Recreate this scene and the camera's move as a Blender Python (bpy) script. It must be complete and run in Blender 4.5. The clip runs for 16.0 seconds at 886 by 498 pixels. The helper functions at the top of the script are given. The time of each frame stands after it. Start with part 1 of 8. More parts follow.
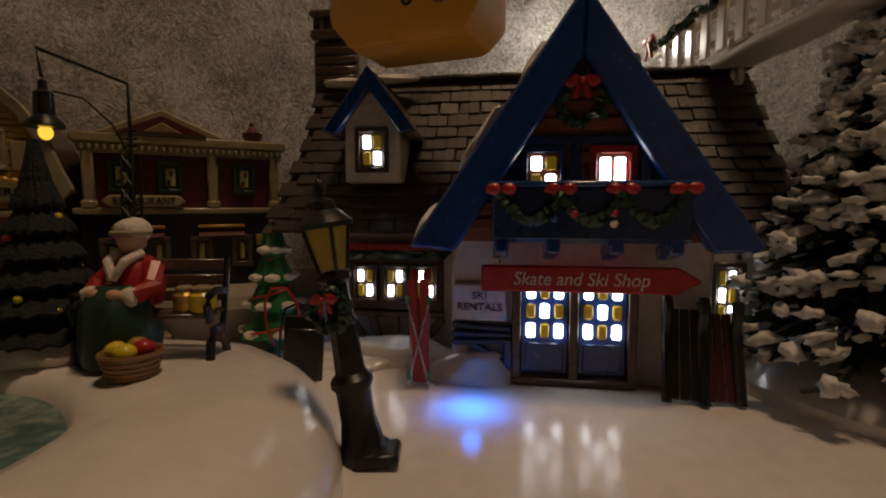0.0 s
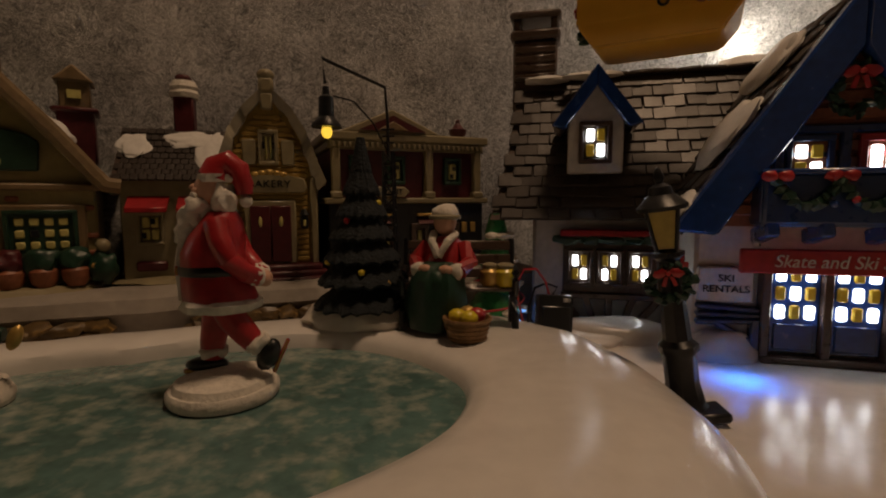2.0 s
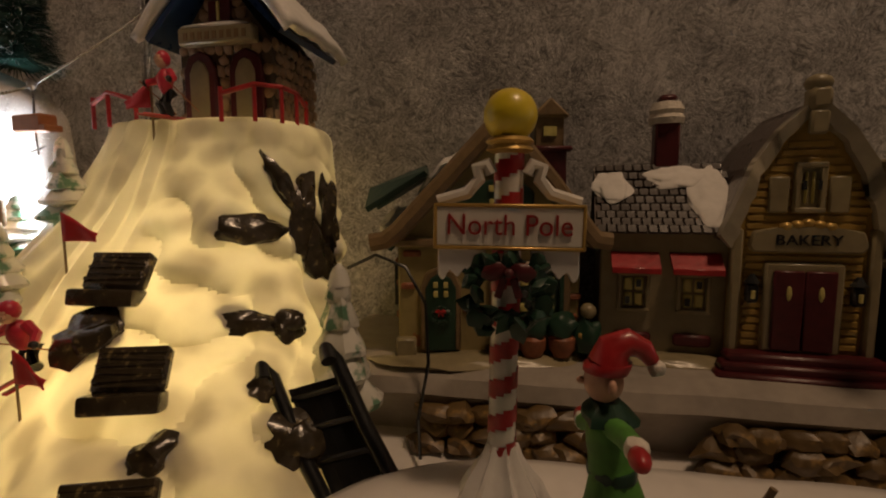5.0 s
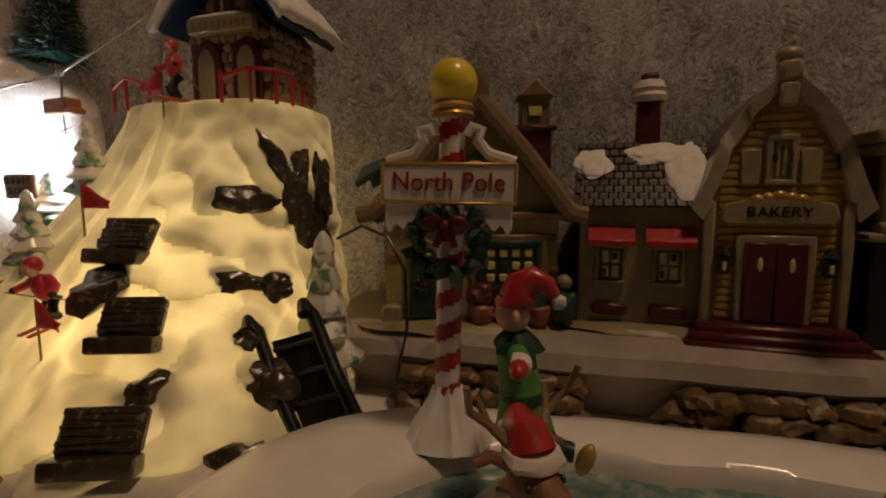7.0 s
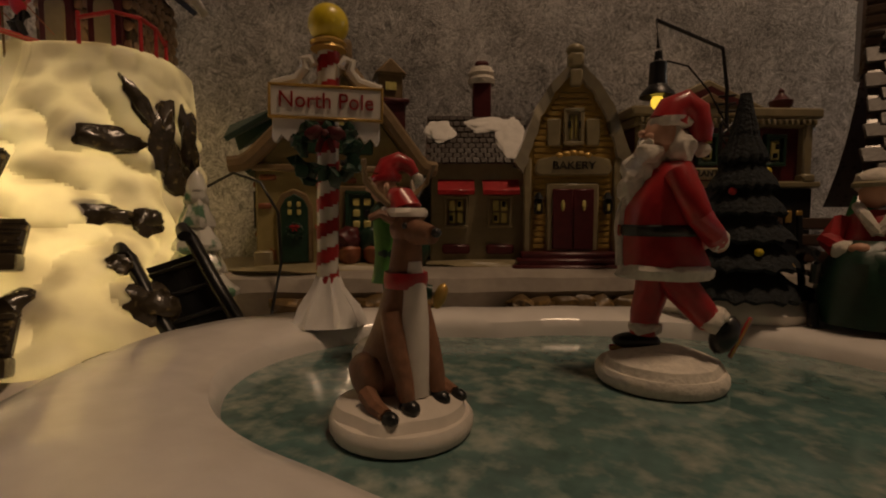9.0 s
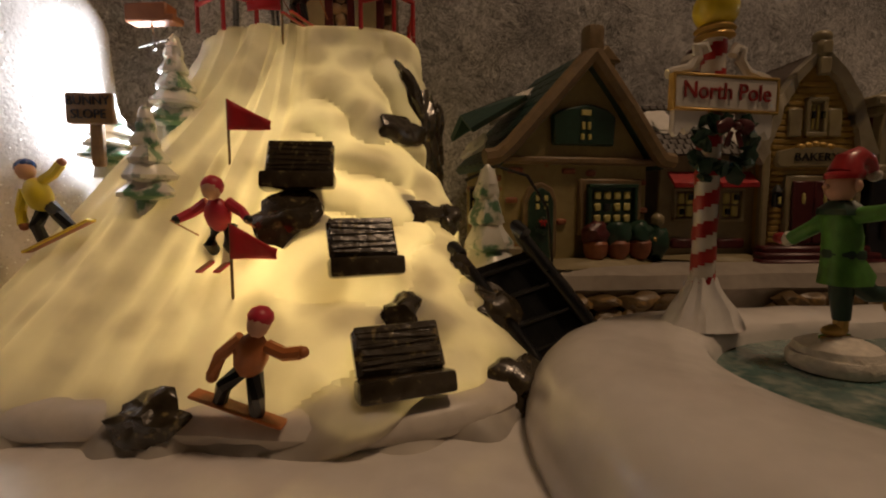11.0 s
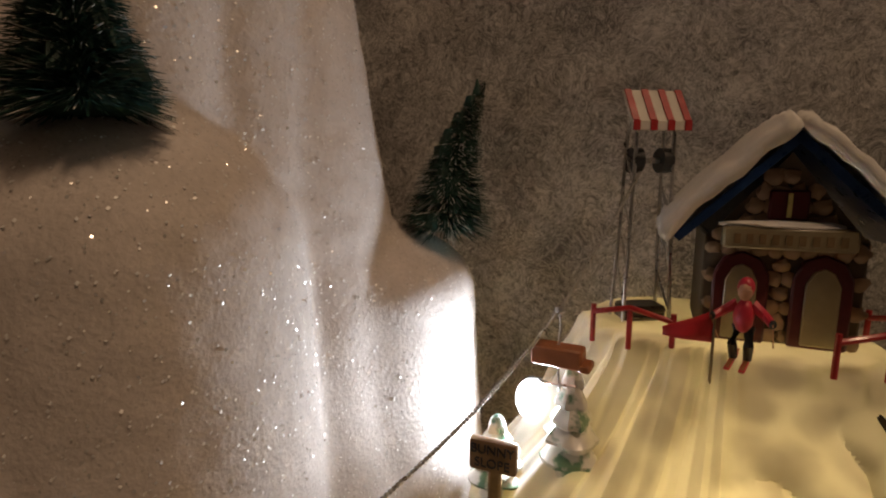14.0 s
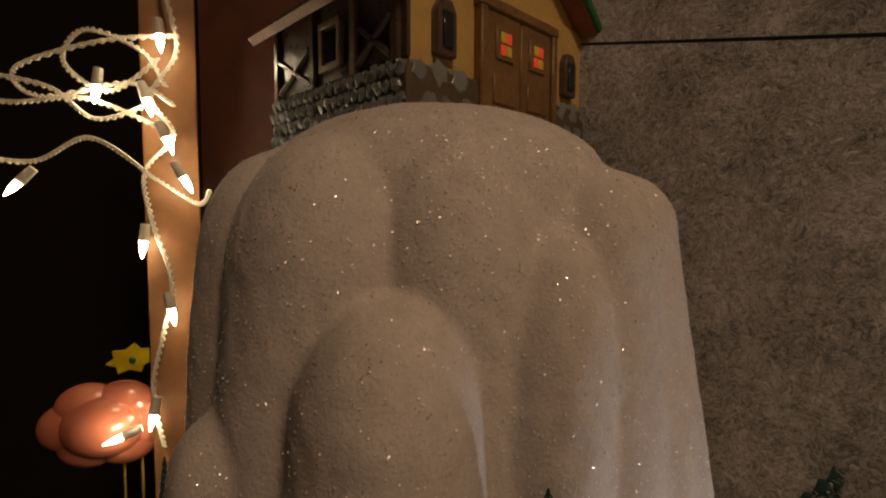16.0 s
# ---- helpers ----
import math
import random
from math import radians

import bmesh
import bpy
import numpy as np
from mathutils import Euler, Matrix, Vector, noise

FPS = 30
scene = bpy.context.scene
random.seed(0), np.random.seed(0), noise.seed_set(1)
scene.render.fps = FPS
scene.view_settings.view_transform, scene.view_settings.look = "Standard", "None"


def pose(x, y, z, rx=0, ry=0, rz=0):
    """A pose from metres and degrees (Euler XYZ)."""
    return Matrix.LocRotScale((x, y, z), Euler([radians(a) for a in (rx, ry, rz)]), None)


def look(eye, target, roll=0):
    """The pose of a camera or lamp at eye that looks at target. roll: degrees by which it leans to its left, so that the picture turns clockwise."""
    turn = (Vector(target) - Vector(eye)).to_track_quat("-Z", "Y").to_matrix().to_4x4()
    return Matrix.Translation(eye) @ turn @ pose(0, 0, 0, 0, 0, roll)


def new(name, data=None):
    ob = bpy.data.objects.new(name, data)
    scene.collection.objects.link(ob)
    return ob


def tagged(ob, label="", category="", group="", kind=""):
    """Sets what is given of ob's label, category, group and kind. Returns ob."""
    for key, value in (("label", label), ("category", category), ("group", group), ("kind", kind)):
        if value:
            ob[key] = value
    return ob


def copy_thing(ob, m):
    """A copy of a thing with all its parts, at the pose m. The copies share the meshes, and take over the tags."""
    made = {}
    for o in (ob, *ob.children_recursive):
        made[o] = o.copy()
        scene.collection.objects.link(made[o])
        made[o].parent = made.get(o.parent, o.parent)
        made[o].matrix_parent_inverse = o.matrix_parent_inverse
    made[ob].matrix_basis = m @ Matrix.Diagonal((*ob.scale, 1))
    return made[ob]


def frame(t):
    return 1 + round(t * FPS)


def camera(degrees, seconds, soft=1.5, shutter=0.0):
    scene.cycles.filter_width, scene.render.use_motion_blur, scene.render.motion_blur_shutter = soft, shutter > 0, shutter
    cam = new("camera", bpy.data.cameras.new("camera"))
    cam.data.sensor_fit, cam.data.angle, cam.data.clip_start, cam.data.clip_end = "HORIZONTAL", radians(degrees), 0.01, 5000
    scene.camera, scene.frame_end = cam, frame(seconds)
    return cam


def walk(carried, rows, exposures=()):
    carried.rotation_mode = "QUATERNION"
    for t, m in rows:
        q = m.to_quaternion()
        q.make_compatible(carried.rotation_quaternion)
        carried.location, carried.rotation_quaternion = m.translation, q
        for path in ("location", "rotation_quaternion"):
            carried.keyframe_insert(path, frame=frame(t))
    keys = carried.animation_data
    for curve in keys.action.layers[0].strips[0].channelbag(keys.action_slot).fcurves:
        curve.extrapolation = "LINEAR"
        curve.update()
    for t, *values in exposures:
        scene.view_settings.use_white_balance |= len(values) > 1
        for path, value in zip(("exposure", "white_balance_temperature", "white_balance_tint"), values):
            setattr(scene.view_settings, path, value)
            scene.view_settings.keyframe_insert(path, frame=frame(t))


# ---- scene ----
cam = camera(85.2, 16.0, soft=2.0)
METRES, EYE, TILT, LEAN, TURN = 1.0, 0.086, -5.0, 0.0, 0.0
ROWS = [
    (0.0, 0.0, 0.0, 0.0, 0.0, 0.0, -0.0),
    (0.5, -0.031, -0.0172, 0.0014, -2.82, -0.22, 0.18),
    (1.0, -0.0565, -0.0329, -0.0006, -3.06, -0.44, 0.31),
    (1.5, -0.0773, -0.0351, -0.0051, -1.38, -0.92, 0.24),
    (2.0, -0.0996, -0.0286, -0.0059, 6.58, -0.63, -0.36),
    (2.5, -0.1393, -0.0159, -0.0009, 18.17, -1.13, -1.37),
    (3.0, -0.1644, -0.0226, 0.0089, 24.63, -1.3, -1.91),
    (3.5, -0.196, -0.0287, 0.0157, 29.37, -1.63, -2.37),
    (4.0, -0.2271, -0.014, 0.0183, 32.38, -2.01, -2.4),
    (4.5, -0.2387, -0.0058, 0.0269, 35.52, -2.07, -2.65),
    (7.0, -0.2088, 0.0037, 0.0162, 42.36, -2.65, -3.22),
    (7.5, -0.167, 0.0114, 0.0069, 38.73, -1.28, -2.59),
    (8.0, -0.1419, 0.0238, -0.0083, 33.34, -0.22, -2.49),
    (8.5, -0.1467, 0.0066, -0.0132, 28.75, 0.37, -2.48),
    (9.0, -0.1912, -0.0288, -0.024, 25.02, 0.57, -2.14),
    (9.5, -0.228, -0.057, -0.0322, 24.17, 0.36, -2.06),
    (10.0, -0.2573, -0.0788, -0.0326, 23.87, 0.24, -2.03),
    (12.5, -0.3978, -0.0813, 0.0233, 27.37, -3.67, -2.23),
    (13.0, -0.4047, -0.0708, 0.0538, 32.12, -4.28, -2.54),
    (13.5, -0.4141, -0.0657, 0.0823, 39.78, -4.64, -3.34),
    (14.0, -0.4207, -0.0923, 0.1177, 49.14, -5.35, -3.95),
    (14.5, -0.4253, -0.105, 0.1507, 60.11, -5.56, -4.53),
    (15.0, -0.435, -0.1369, 0.1924, 66.76, -4.85, -4.94),
    (15.5, -0.4441, -0.1488, 0.2266, 70.96, -3.66, -4.89),
    (16.0, -0.4388, -0.1681, 0.2662, 73.21, -2.5, -5.09),
]
EXPOSURES = [(0.0, 0.0), (4.7, 0.0), (10.2, 0.0), (12.5, 0.0), (14.0, 0.0), (16.0, 0.0)]
walk(cam, [(t, pose(0, 0, EYE, TILT, LEAN, TURN) @ pose(METRES * x, METRES * y, METRES * z, 90 + pitch, roll, yaw)) for t, x, y, z, yaw, pitch, roll in ROWS], EXPOSURES)

# ---- light: a dim room lamp, lit ceramic pieces, a spotlight, lamps behind the shop ----
world = bpy.data.worlds.new("world")
scene.world = world
world.use_nodes = True
world.node_tree.nodes["Background"].inputs[0].default_value = (0.9, 0.75, 0.6, 1)
world.node_tree.nodes["Background"].inputs[1].default_value = 0.004


def lamp(name, kind, place, watts, colour, size=0.01, target=None, angle=60, blend=0.5):
    data = bpy.data.lights.new(name, kind)
    data.energy, data.color = watts, colour
    if kind == "AREA":
        data.shape, data.size = "DISK", size
    else:
        data.shadow_soft_size = size
    if kind == "SPOT":
        data.spot_size, data.spot_blend = radians(angle), blend
    ob = new(name, data)
    ob.matrix_world = look(place, target) if target else Matrix.Translation(place)
    return ob


lamp("room_lamp", "AREA", (0.18, 0.09, 1.38), 5.5, (1.0, 0.65, 0.39), 0.22, (-0.25, 0.1, 0.0))
lamp("hill_lamp_low", "POINT", (-0.455, 0.078, 0.035), 0.140, (1.0, 0.73, 0.28), 0.012)
lamp("hill_lamp_high", "POINT", (-0.480, 0.11, 0.095), 0.048, (1.0, 0.76, 0.31), 0.012)
lamp("spotlight_lamp", "SPOT", (-0.5410, 0.0740, 0.1160), 0.42, (0.86, 0.92, 1.0), 0.006, (-0.570, -0.07, 0.14), 165, 0.3)
lamp("backdrop_lamp", "POINT", (0.120, 0.448, 0.232), 0.16, (1.0, 0.90, 0.74), 0.008)
lamp("blue_lamp", "SPOT", (0.012, 0.2000, 0.0165), 0.055, (0.0, 0.20, 1.0), 0.004, (0.012, 0.1990, 0.0), 135, 1.0)
lamp("blue_lamp_back", "POINT", (-0.088, 0.2775, 0.012), 0.005, (0.1, 0.36, 1.0), 0.004)


# ---- materials ----
def mat(name, colour, rough=0.5, metal=0.0, vary=0.25, grain=300.0, bump=0.25, coat=0.0, emit=0.0, emit_colour=None, spots=None, clear=0.0, piece=0.0, relief=0.0006):
    m = bpy.data.materials.new(name)
    m.use_nodes = True
    nt = m.node_tree
    n, link = nt.nodes, nt.links.new
    b = n["Principled BSDF"]
    b.inputs["Roughness"].default_value = rough
    b.inputs["Metallic"].default_value = metal
    b.inputs["Coat Weight"].default_value = coat
    b.inputs["Coat Roughness"].default_value = 0.15
    b.inputs["Subsurface Weight"].default_value = 0.0
    tc = n.new("ShaderNodeTexCoord")
    big = n.new("ShaderNodeTexNoise")
    big.inputs["Scale"].default_value, big.inputs["Detail"].default_value = grain * 0.18, 4
    fine = n.new("ShaderNodeTexNoise")
    fine.inputs["Scale"].default_value, fine.inputs["Detail"].default_value = grain, 5
    link(tc.outputs["Object"], big.inputs["Vector"])
    link(tc.outputs["Object"], fine.inputs["Vector"])
    add = n.new("ShaderNodeMath")
    add.operation = "ADD"
    link(big.outputs["Fac"], add.inputs[0])
    link(fine.outputs["Fac"], add.inputs[1])
    value = add.outputs[0]
    if piece:
        info = n.new("ShaderNodeObjectInfo")
        more = n.new("ShaderNodeMath")
        more.operation = "MULTIPLY_ADD"
        more.inputs[1].default_value = piece
        link(info.outputs["Random"], more.inputs[0])
        link(value, more.inputs[2])
        value = more.outputs[0]
    ramp = n.new("ShaderNodeMapRange")
    ramp.inputs["From Min"].default_value, ramp.inputs["From Max"].default_value = 0.6, 1.4 + piece
    link(value, ramp.inputs["Value"])
    mix = n.new("ShaderNodeMix")
    mix.data_type = "RGBA"
    mix.inputs["A"].default_value = (*[c * (1 - vary) for c in colour], 1)
    mix.inputs["B"].default_value = (*[min(1, c * (1 + vary * 0.6)) for c in colour], 1)
    link(ramp.outputs["Result"], mix.inputs["Factor"])
    out = mix.outputs["Result"]
    if spots:
        colour2, scale, low, high = spots
        sp = n.new("ShaderNodeTexNoise")
        sp.inputs["Scale"].default_value, sp.inputs["Detail"].default_value = scale, 5
        link(tc.outputs["Object"], sp.inputs["Vector"])
        r2 = n.new("ShaderNodeMapRange")
        r2.inputs["From Min"].default_value, r2.inputs["From Max"].default_value = low, high
        link(sp.outputs["Fac"], r2.inputs["Value"])
        mix2 = n.new("ShaderNodeMix")
        mix2.data_type = "RGBA"
        link(r2.outputs["Result"], mix2.inputs["Factor"])
        link(out, mix2.inputs["A"])
        mix2.inputs["B"].default_value = (*colour2, 1)
        out = mix2.outputs["Result"]
    link(out, b.inputs["Base Color"])
    r3 = n.new("ShaderNodeMapRange")
    r3.inputs["To Min"].default_value, r3.inputs["To Max"].default_value = max(0.02, rough - 0.1), min(1, rough + 0.1)
    link(fine.outputs["Fac"], r3.inputs["Value"])
    link(r3.outputs["Result"], b.inputs["Roughness"])
    if bump:
        bm_ = n.new("ShaderNodeBump")
        bm_.inputs["Strength"].default_value, bm_.inputs["Distance"].default_value = bump, relief
        link(add.outputs[0], bm_.inputs["Height"])
        link(bm_.outputs["Normal"], b.inputs["Normal"])
    if emit:
        b.inputs["Emission Color"].default_value = (*(emit_colour or colour), 1)
        b.inputs["Emission Strength"].default_value = emit
    if clear:
        b.inputs["Transmission Weight"].default_value = clear
    return m


def fibre(name, colour, scale=70.0):
    """Matted grey-white batting: fibres at two scales with a soft nap."""
    m = mat(name, colour, 0.95, vary=0.3, grain=scale * 5, bump=0.0)
    nt = m.node_tree
    n, link = nt.nodes, nt.links.new
    b = n["Principled BSDF"]
    b.inputs["Sheen Weight"].default_value = 0.25
    tc = n.new("ShaderNodeTexCoord")
    warp = n.new("ShaderNodeTexNoise")
    warp.inputs["Scale"].default_value, warp.inputs["Detail"].default_value = scale * 0.5, 3
    link(tc.outputs["Object"], warp.inputs["Vector"])
    sc = n.new("ShaderNodeVectorMath")
    sc.operation = "MULTIPLY_ADD"
    sc.inputs[1].default_value = (0.03, 0.03, 0.03)
    link(warp.outputs["Color"], sc.inputs[0])
    link(tc.outputs["Object"], sc.inputs[2])
    fib = n.new("ShaderNodeTexNoise")
    fib.inputs["Scale"].default_value, fib.inputs["Detail"].default_value, fib.inputs["Roughness"].default_value = scale * 2.2, 8, 0.72
    link(sc.outputs[0], fib.inputs["Vector"])
    blot = n.new("ShaderNodeTexNoise")
    blot.inputs["Scale"].default_value, blot.inputs["Detail"].default_value = scale * 0.35, 6
    link(tc.outputs["Object"], blot.inputs["Vector"])
    mul = n.new("ShaderNodeMath")
    mul.operation = "MULTIPLY"
    link(fib.outputs["Fac"], mul.inputs[0])
    link(blot.outputs["Fac"], mul.inputs[1])
    rng = n.new("ShaderNodeMapRange")
    rng.inputs["From Min"].default_value, rng.inputs["From Max"].default_value = 0.66, 1.00
    strand = n.new("ShaderNodeTexNoise")
    strand.inputs["Scale"].default_value, strand.inputs["Detail"].default_value, strand.inputs["Roughness"].default_value, strand.inputs["Distortion"].default_value = scale * 5.5, 6, 0.7, 1.2
    link(sc.outputs[0], strand.inputs["Vector"])
    tot = n.new("ShaderNodeMath")
    tot.operation = "MULTIPLY_ADD"
    tot.inputs[1].default_value = 1.15
    link(strand.outputs["Fac"], tot.inputs[0])
    link(mul.outputs[0], tot.inputs[2])
    link(tot.outputs[0], rng.inputs["Value"])
    mix = n.new("ShaderNodeMix")
    mix.data_type = "RGBA"
    mix.inputs["A"].default_value = (*[c * 0.30 for c in colour], 1)
    mix.inputs["B"].default_value = (*[min(1, c * 1.45) for c in colour], 1)
    link(rng.outputs["Result"], mix.inputs["Factor"])
    link(mix.outputs["Result"], b.inputs["Base Color"])
    bump = n.new("ShaderNodeBump")
    bump.inputs["Strength"].default_value, bump.inputs["Distance"].default_value = 0.9, 0.004
    link(tot.outputs[0], bump.inputs["Height"])
    link(bump.outputs["Normal"], b.inputs["Normal"])
    return m


def lit_porcelain(name, colour):
    """Thin white bisque that lets the lamp inside shine through."""
    m = bpy.data.materials.new(name)
    m.use_nodes = True
    nt = m.node_tree
    n, link = nt.nodes, nt.links.new
    b = n["Principled BSDF"]
    b.inputs["Roughness"].default_value = 0.45
    tr = n.new("ShaderNodeBsdfTranslucent")
    tc = n.new("ShaderNodeTexCoord")
    no = n.new("ShaderNodeTexNoise")
    no.inputs["Scale"].default_value, no.inputs["Detail"].default_value = 42, 3
    link(tc.outputs["Object"], no.inputs["Vector"])
    rg = n.new("ShaderNodeMapRange")
    rg.inputs["From Min"].default_value, rg.inputs["From Max"].default_value = 0.3, 0.7
    link(no.outputs["Fac"], rg.inputs["Value"])
    mx = n.new("ShaderNodeMix")
    mx.data_type = "RGBA"
    mx.inputs["A"].default_value = (colour[0] * 0.34, colour[1] * 0.30, colour[2] * 0.24, 1)
    mx.inputs["B"].default_value = (*colour, 1)
    warp = n.new("ShaderNodeVectorMath")
    warp.operation = "MULTIPLY_ADD"
    warp.inputs[1].default_value = (0.016, 0.016, 0.016)
    link(no.outputs["Color"], warp.inputs[0])
    link(tc.outputs["Object"], warp.inputs[2])
    cell = n.new("ShaderNodeTexVoronoi")
    cell.feature = "SMOOTH_F1"
    cell.inputs["Scale"].default_value, cell.inputs["Smoothness"].default_value = 58, 0.35
    link(warp.outputs[0], cell.inputs["Vector"])
    thin = n.new("ShaderNodeMapRange")
    thin.interpolation_type = "SMOOTHSTEP"
    thin.inputs["From Min"].default_value, thin.inputs["From Max"].default_value = 0.22, 0.62
    link(cell.outputs["Distance"], thin.inputs["Value"])
    both = n.new("ShaderNodeMath")
    both.operation = "MULTIPLY_ADD"
    both.inputs[1].default_value = 0.45
    link(rg.outputs["Result"], both.inputs[0])
    sc2 = n.new("ShaderNodeMath")
    sc2.operation = "MULTIPLY"
    sc2.inputs[1].default_value = 0.6
    link(thin.outputs["Result"], sc2.inputs[0])
    link(sc2.outputs[0], both.inputs[2])
    link(both.outputs[0], mx.inputs["Factor"])
    link(mx.outputs["Result"], tr.inputs["Color"])
    b.inputs["Base Color"].default_value = (0.80, 0.78, 0.74, 1)
    sh = n.new("ShaderNodeMixShader")
    sh.inputs[0].default_value = 0.5
    link(b.outputs[0], sh.inputs[1])
    link(tr.outputs[0], sh.inputs[2])
    link(sh.outputs[0], n["Material Output"].inputs["Surface"])
    return m


def glitter_snow(name, colour):
    """Soft foam snow with flecks of glitter."""
    m = mat(name, colour, 0.85, vary=0.16, grain=620, bump=0.5, relief=0.0007)
    nt = m.node_tree
    n, link = nt.nodes, nt.links.new
    b = n["Principled BSDF"]
    tc = n.new("ShaderNodeTexCoord")
    vo = n.new("ShaderNodeTexVoronoi")
    vo.inputs["Scale"].default_value = 520
    link(tc.outputs["Object"], vo.inputs["Vector"])
    lt = n.new("ShaderNodeMath")
    lt.operation = "LESS_THAN"
    lt.inputs[1].default_value = 0.17
    link(vo.outputs["Distance"], lt.inputs[0])
    half = n.new("ShaderNodeVectorMath")
    half.operation = "SUBTRACT"
    half.inputs[1].default_value = (0.5, 0.5, 0.5)
    link(vo.outputs["Color"], half.inputs[0])
    geo = n.new("ShaderNodeNewGeometry")
    tilt = n.new("ShaderNodeVectorMath")
    tilt.operation = "MULTIPLY_ADD"
    tilt.inputs[1].default_value = (1.2, 1.2, 1.2)
    link(half.outputs[0], tilt.inputs[0])
    link(geo.outputs["Normal"], tilt.inputs[2])
    nrm = n.new("ShaderNodeVectorMath")
    nrm.operation = "NORMALIZE"
    link(tilt.outputs[0], nrm.inputs[0])
    link(lt.outputs[0], b.inputs["Coat Weight"])
    b.inputs["Coat IOR"].default_value = 2.5
    b.inputs["Coat Roughness"].default_value = 0.17
    link(nrm.outputs[0], b.inputs["Coat Normal"])
    return m


SNOW = mat("painted snow", (0.78, 0.75, 0.72), 0.22, vary=0.10, grain=120, bump=0.12, coat=0.3)
SNOW_MATT = mat("matt snow", (0.78, 0.76, 0.73), 0.6, vary=0.14, grain=260, bump=0.4)
FELT = fibre("white batting", (0.66, 0.645, 0.64))
GLITTER = glitter_snow("glitter snow", (0.63, 0.575, 0.545))
PORCELAIN = lit_porcelain("lit porcelain", (1.0, 0.93, 0.78))
ICE = mat("frozen pond ice", (0.115, 0.215, 0.205), 0.12, vary=0.4, grain=220, bump=0.06, coat=0.5, spots=((0.34, 0.40, 0.35), 150, 0.46, 0.72))
BROWN_SHINGLE = mat("brown glazed shingle", (0.036, 0.025, 0.019), 0.46, vary=0.35, grain=500, bump=0.5, coat=0.04, piece=0.35)
BROWN = mat("dark brown glaze", (0.09, 0.06, 0.045), 0.3, bump=0.3, coat=0.3)
BLUE = mat("blue glaze", (0.014, 0.055, 0.24), 0.24, vary=0.35, grain=220, bump=0.25, coat=0.5)
DKBLUE = mat("dark blue glaze", (0.012, 0.035, 0.11), 0.3, vary=0.35, grain=220, bump=0.3, coat=0.4)
WHITEWALL = mat("white plaster glaze", (0.66, 0.63, 0.58), 0.45, vary=0.2, grain=260, bump=0.6)
REDWALL = mat("red brick glaze", (0.30, 0.105, 0.05), 0.45, vary=0.45, grain=400, bump=0.7)
RED = mat("red glaze", (0.42, 0.022, 0.026), 0.36, vary=0.4, grain=240, bump=0.3, coat=0.25)
DARKRED = mat("dark red glaze", (0.09, 0.013, 0.016), 0.4, vary=0.4, grain=260, bump=0.3)
CREAM = mat("cream glaze", (0.30, 0.255, 0.15), 0.4, vary=0.25, grain=200, bump=0.3, coat=0.2)
OLDSNOW = mat("aged white glaze", (0.40, 0.36, 0.27), 0.4, vary=0.25, grain=180, bump=0.4, coat=0.2)
YELLOWWALL = mat("yellow siding glaze", (0.42, 0.275, 0.065), 0.45, vary=0.3, grain=220, bump=0.3)
STUCCO = mat("pale yellow stucco", (0.33, 0.27, 0.115), 0.5, vary=0.25, grain=200, bump=0.4, spots=((0.33, 0.14, 0.06), 75, 0.64, 0.67))
TAN = mat("tan wood trim glaze", (0.22, 0.15, 0.075), 0.45, vary=0.35, grain=260, bump=0.5)
GREENROOF = mat("green slate glaze", (0.022, 0.065, 0.055), 0.45, vary=0.4, grain=380, bump=0.4, coat=0.1, piece=0.4)
DKGREEN = mat("dark green paint", (0.015, 0.05, 0.03), 0.4, vary=0.4, grain=300, bump=0.3)
GREEN = mat("green glaze", (0.03, 0.20, 0.06), 0.3, vary=0.4, grain=300, bump=0.3, coat=0.4)
ELFGREEN = mat("green felt paint", (0.10, 0.30, 0.05), 0.5, vary=0.4, grain=300, bump=0.3)
BLACK = mat("black paint", (0.012, 0.013, 0.014), 0.32, vary=0.4, grain=300, bump=0.2, coat=0.2)
IRON = mat("black iron", (0.018, 0.018, 0.02), 0.35, metal=0.3, vary=0.4, grain=400, bump=0.3)
PANE_LIT = mat("lit window pane", (0.95, 0.95, 0.92), 0.3, bump=0, emit=6.0, emit_colour=(0.96, 0.98, 1.0))
# painted amber panes, given a faint added glow
PANE_YELLOW = mat("amber window pane", (0.55, 0.38, 0.04), 0.2, bump=0.1, emit=0.07, emit_colour=(0.9, 0.55, 0.05))
PANE_DIM = mat("pale yellow window", (0.62, 0.56, 0.20), 0.3, bump=0.1)
PANE_DARK = mat("dark window pane", (0.02, 0.022, 0.025), 0.12, bump=0.05)
PANE_RED = mat("red stained pane", (0.65, 0.05, 0.02), 0.3, bump=0.1, emit=0.25, emit_colour=(1.0, 0.10, 0.03))
BULB = mat("amber bulb", (0.9, 0.6, 0.05), 0.15, bump=0, emit=1.1, emit_colour=(1.0, 0.62, 0.06), coat=0.5)
BULB_WHITE = mat("clear lit bulb", (1, 0.9, 0.7), 0.1, bump=0, emit=62.0, emit_colour=(1.0, 0.80, 0.50))
SPOTGLOW = mat("spotlight lens", (1, 1, 1), 0.1, bump=0, emit=9.0, emit_colour=(0.9, 0.95, 1.0))
SKIN = mat("painted skin", (0.62, 0.36, 0.25), 0.5, vary=0.15, grain=220, bump=0.1)
WHITEFUR = mat("white fur trim", (0.75, 0.70, 0.62), 0.8, vary=0.25, grain=500, bump=0.9)
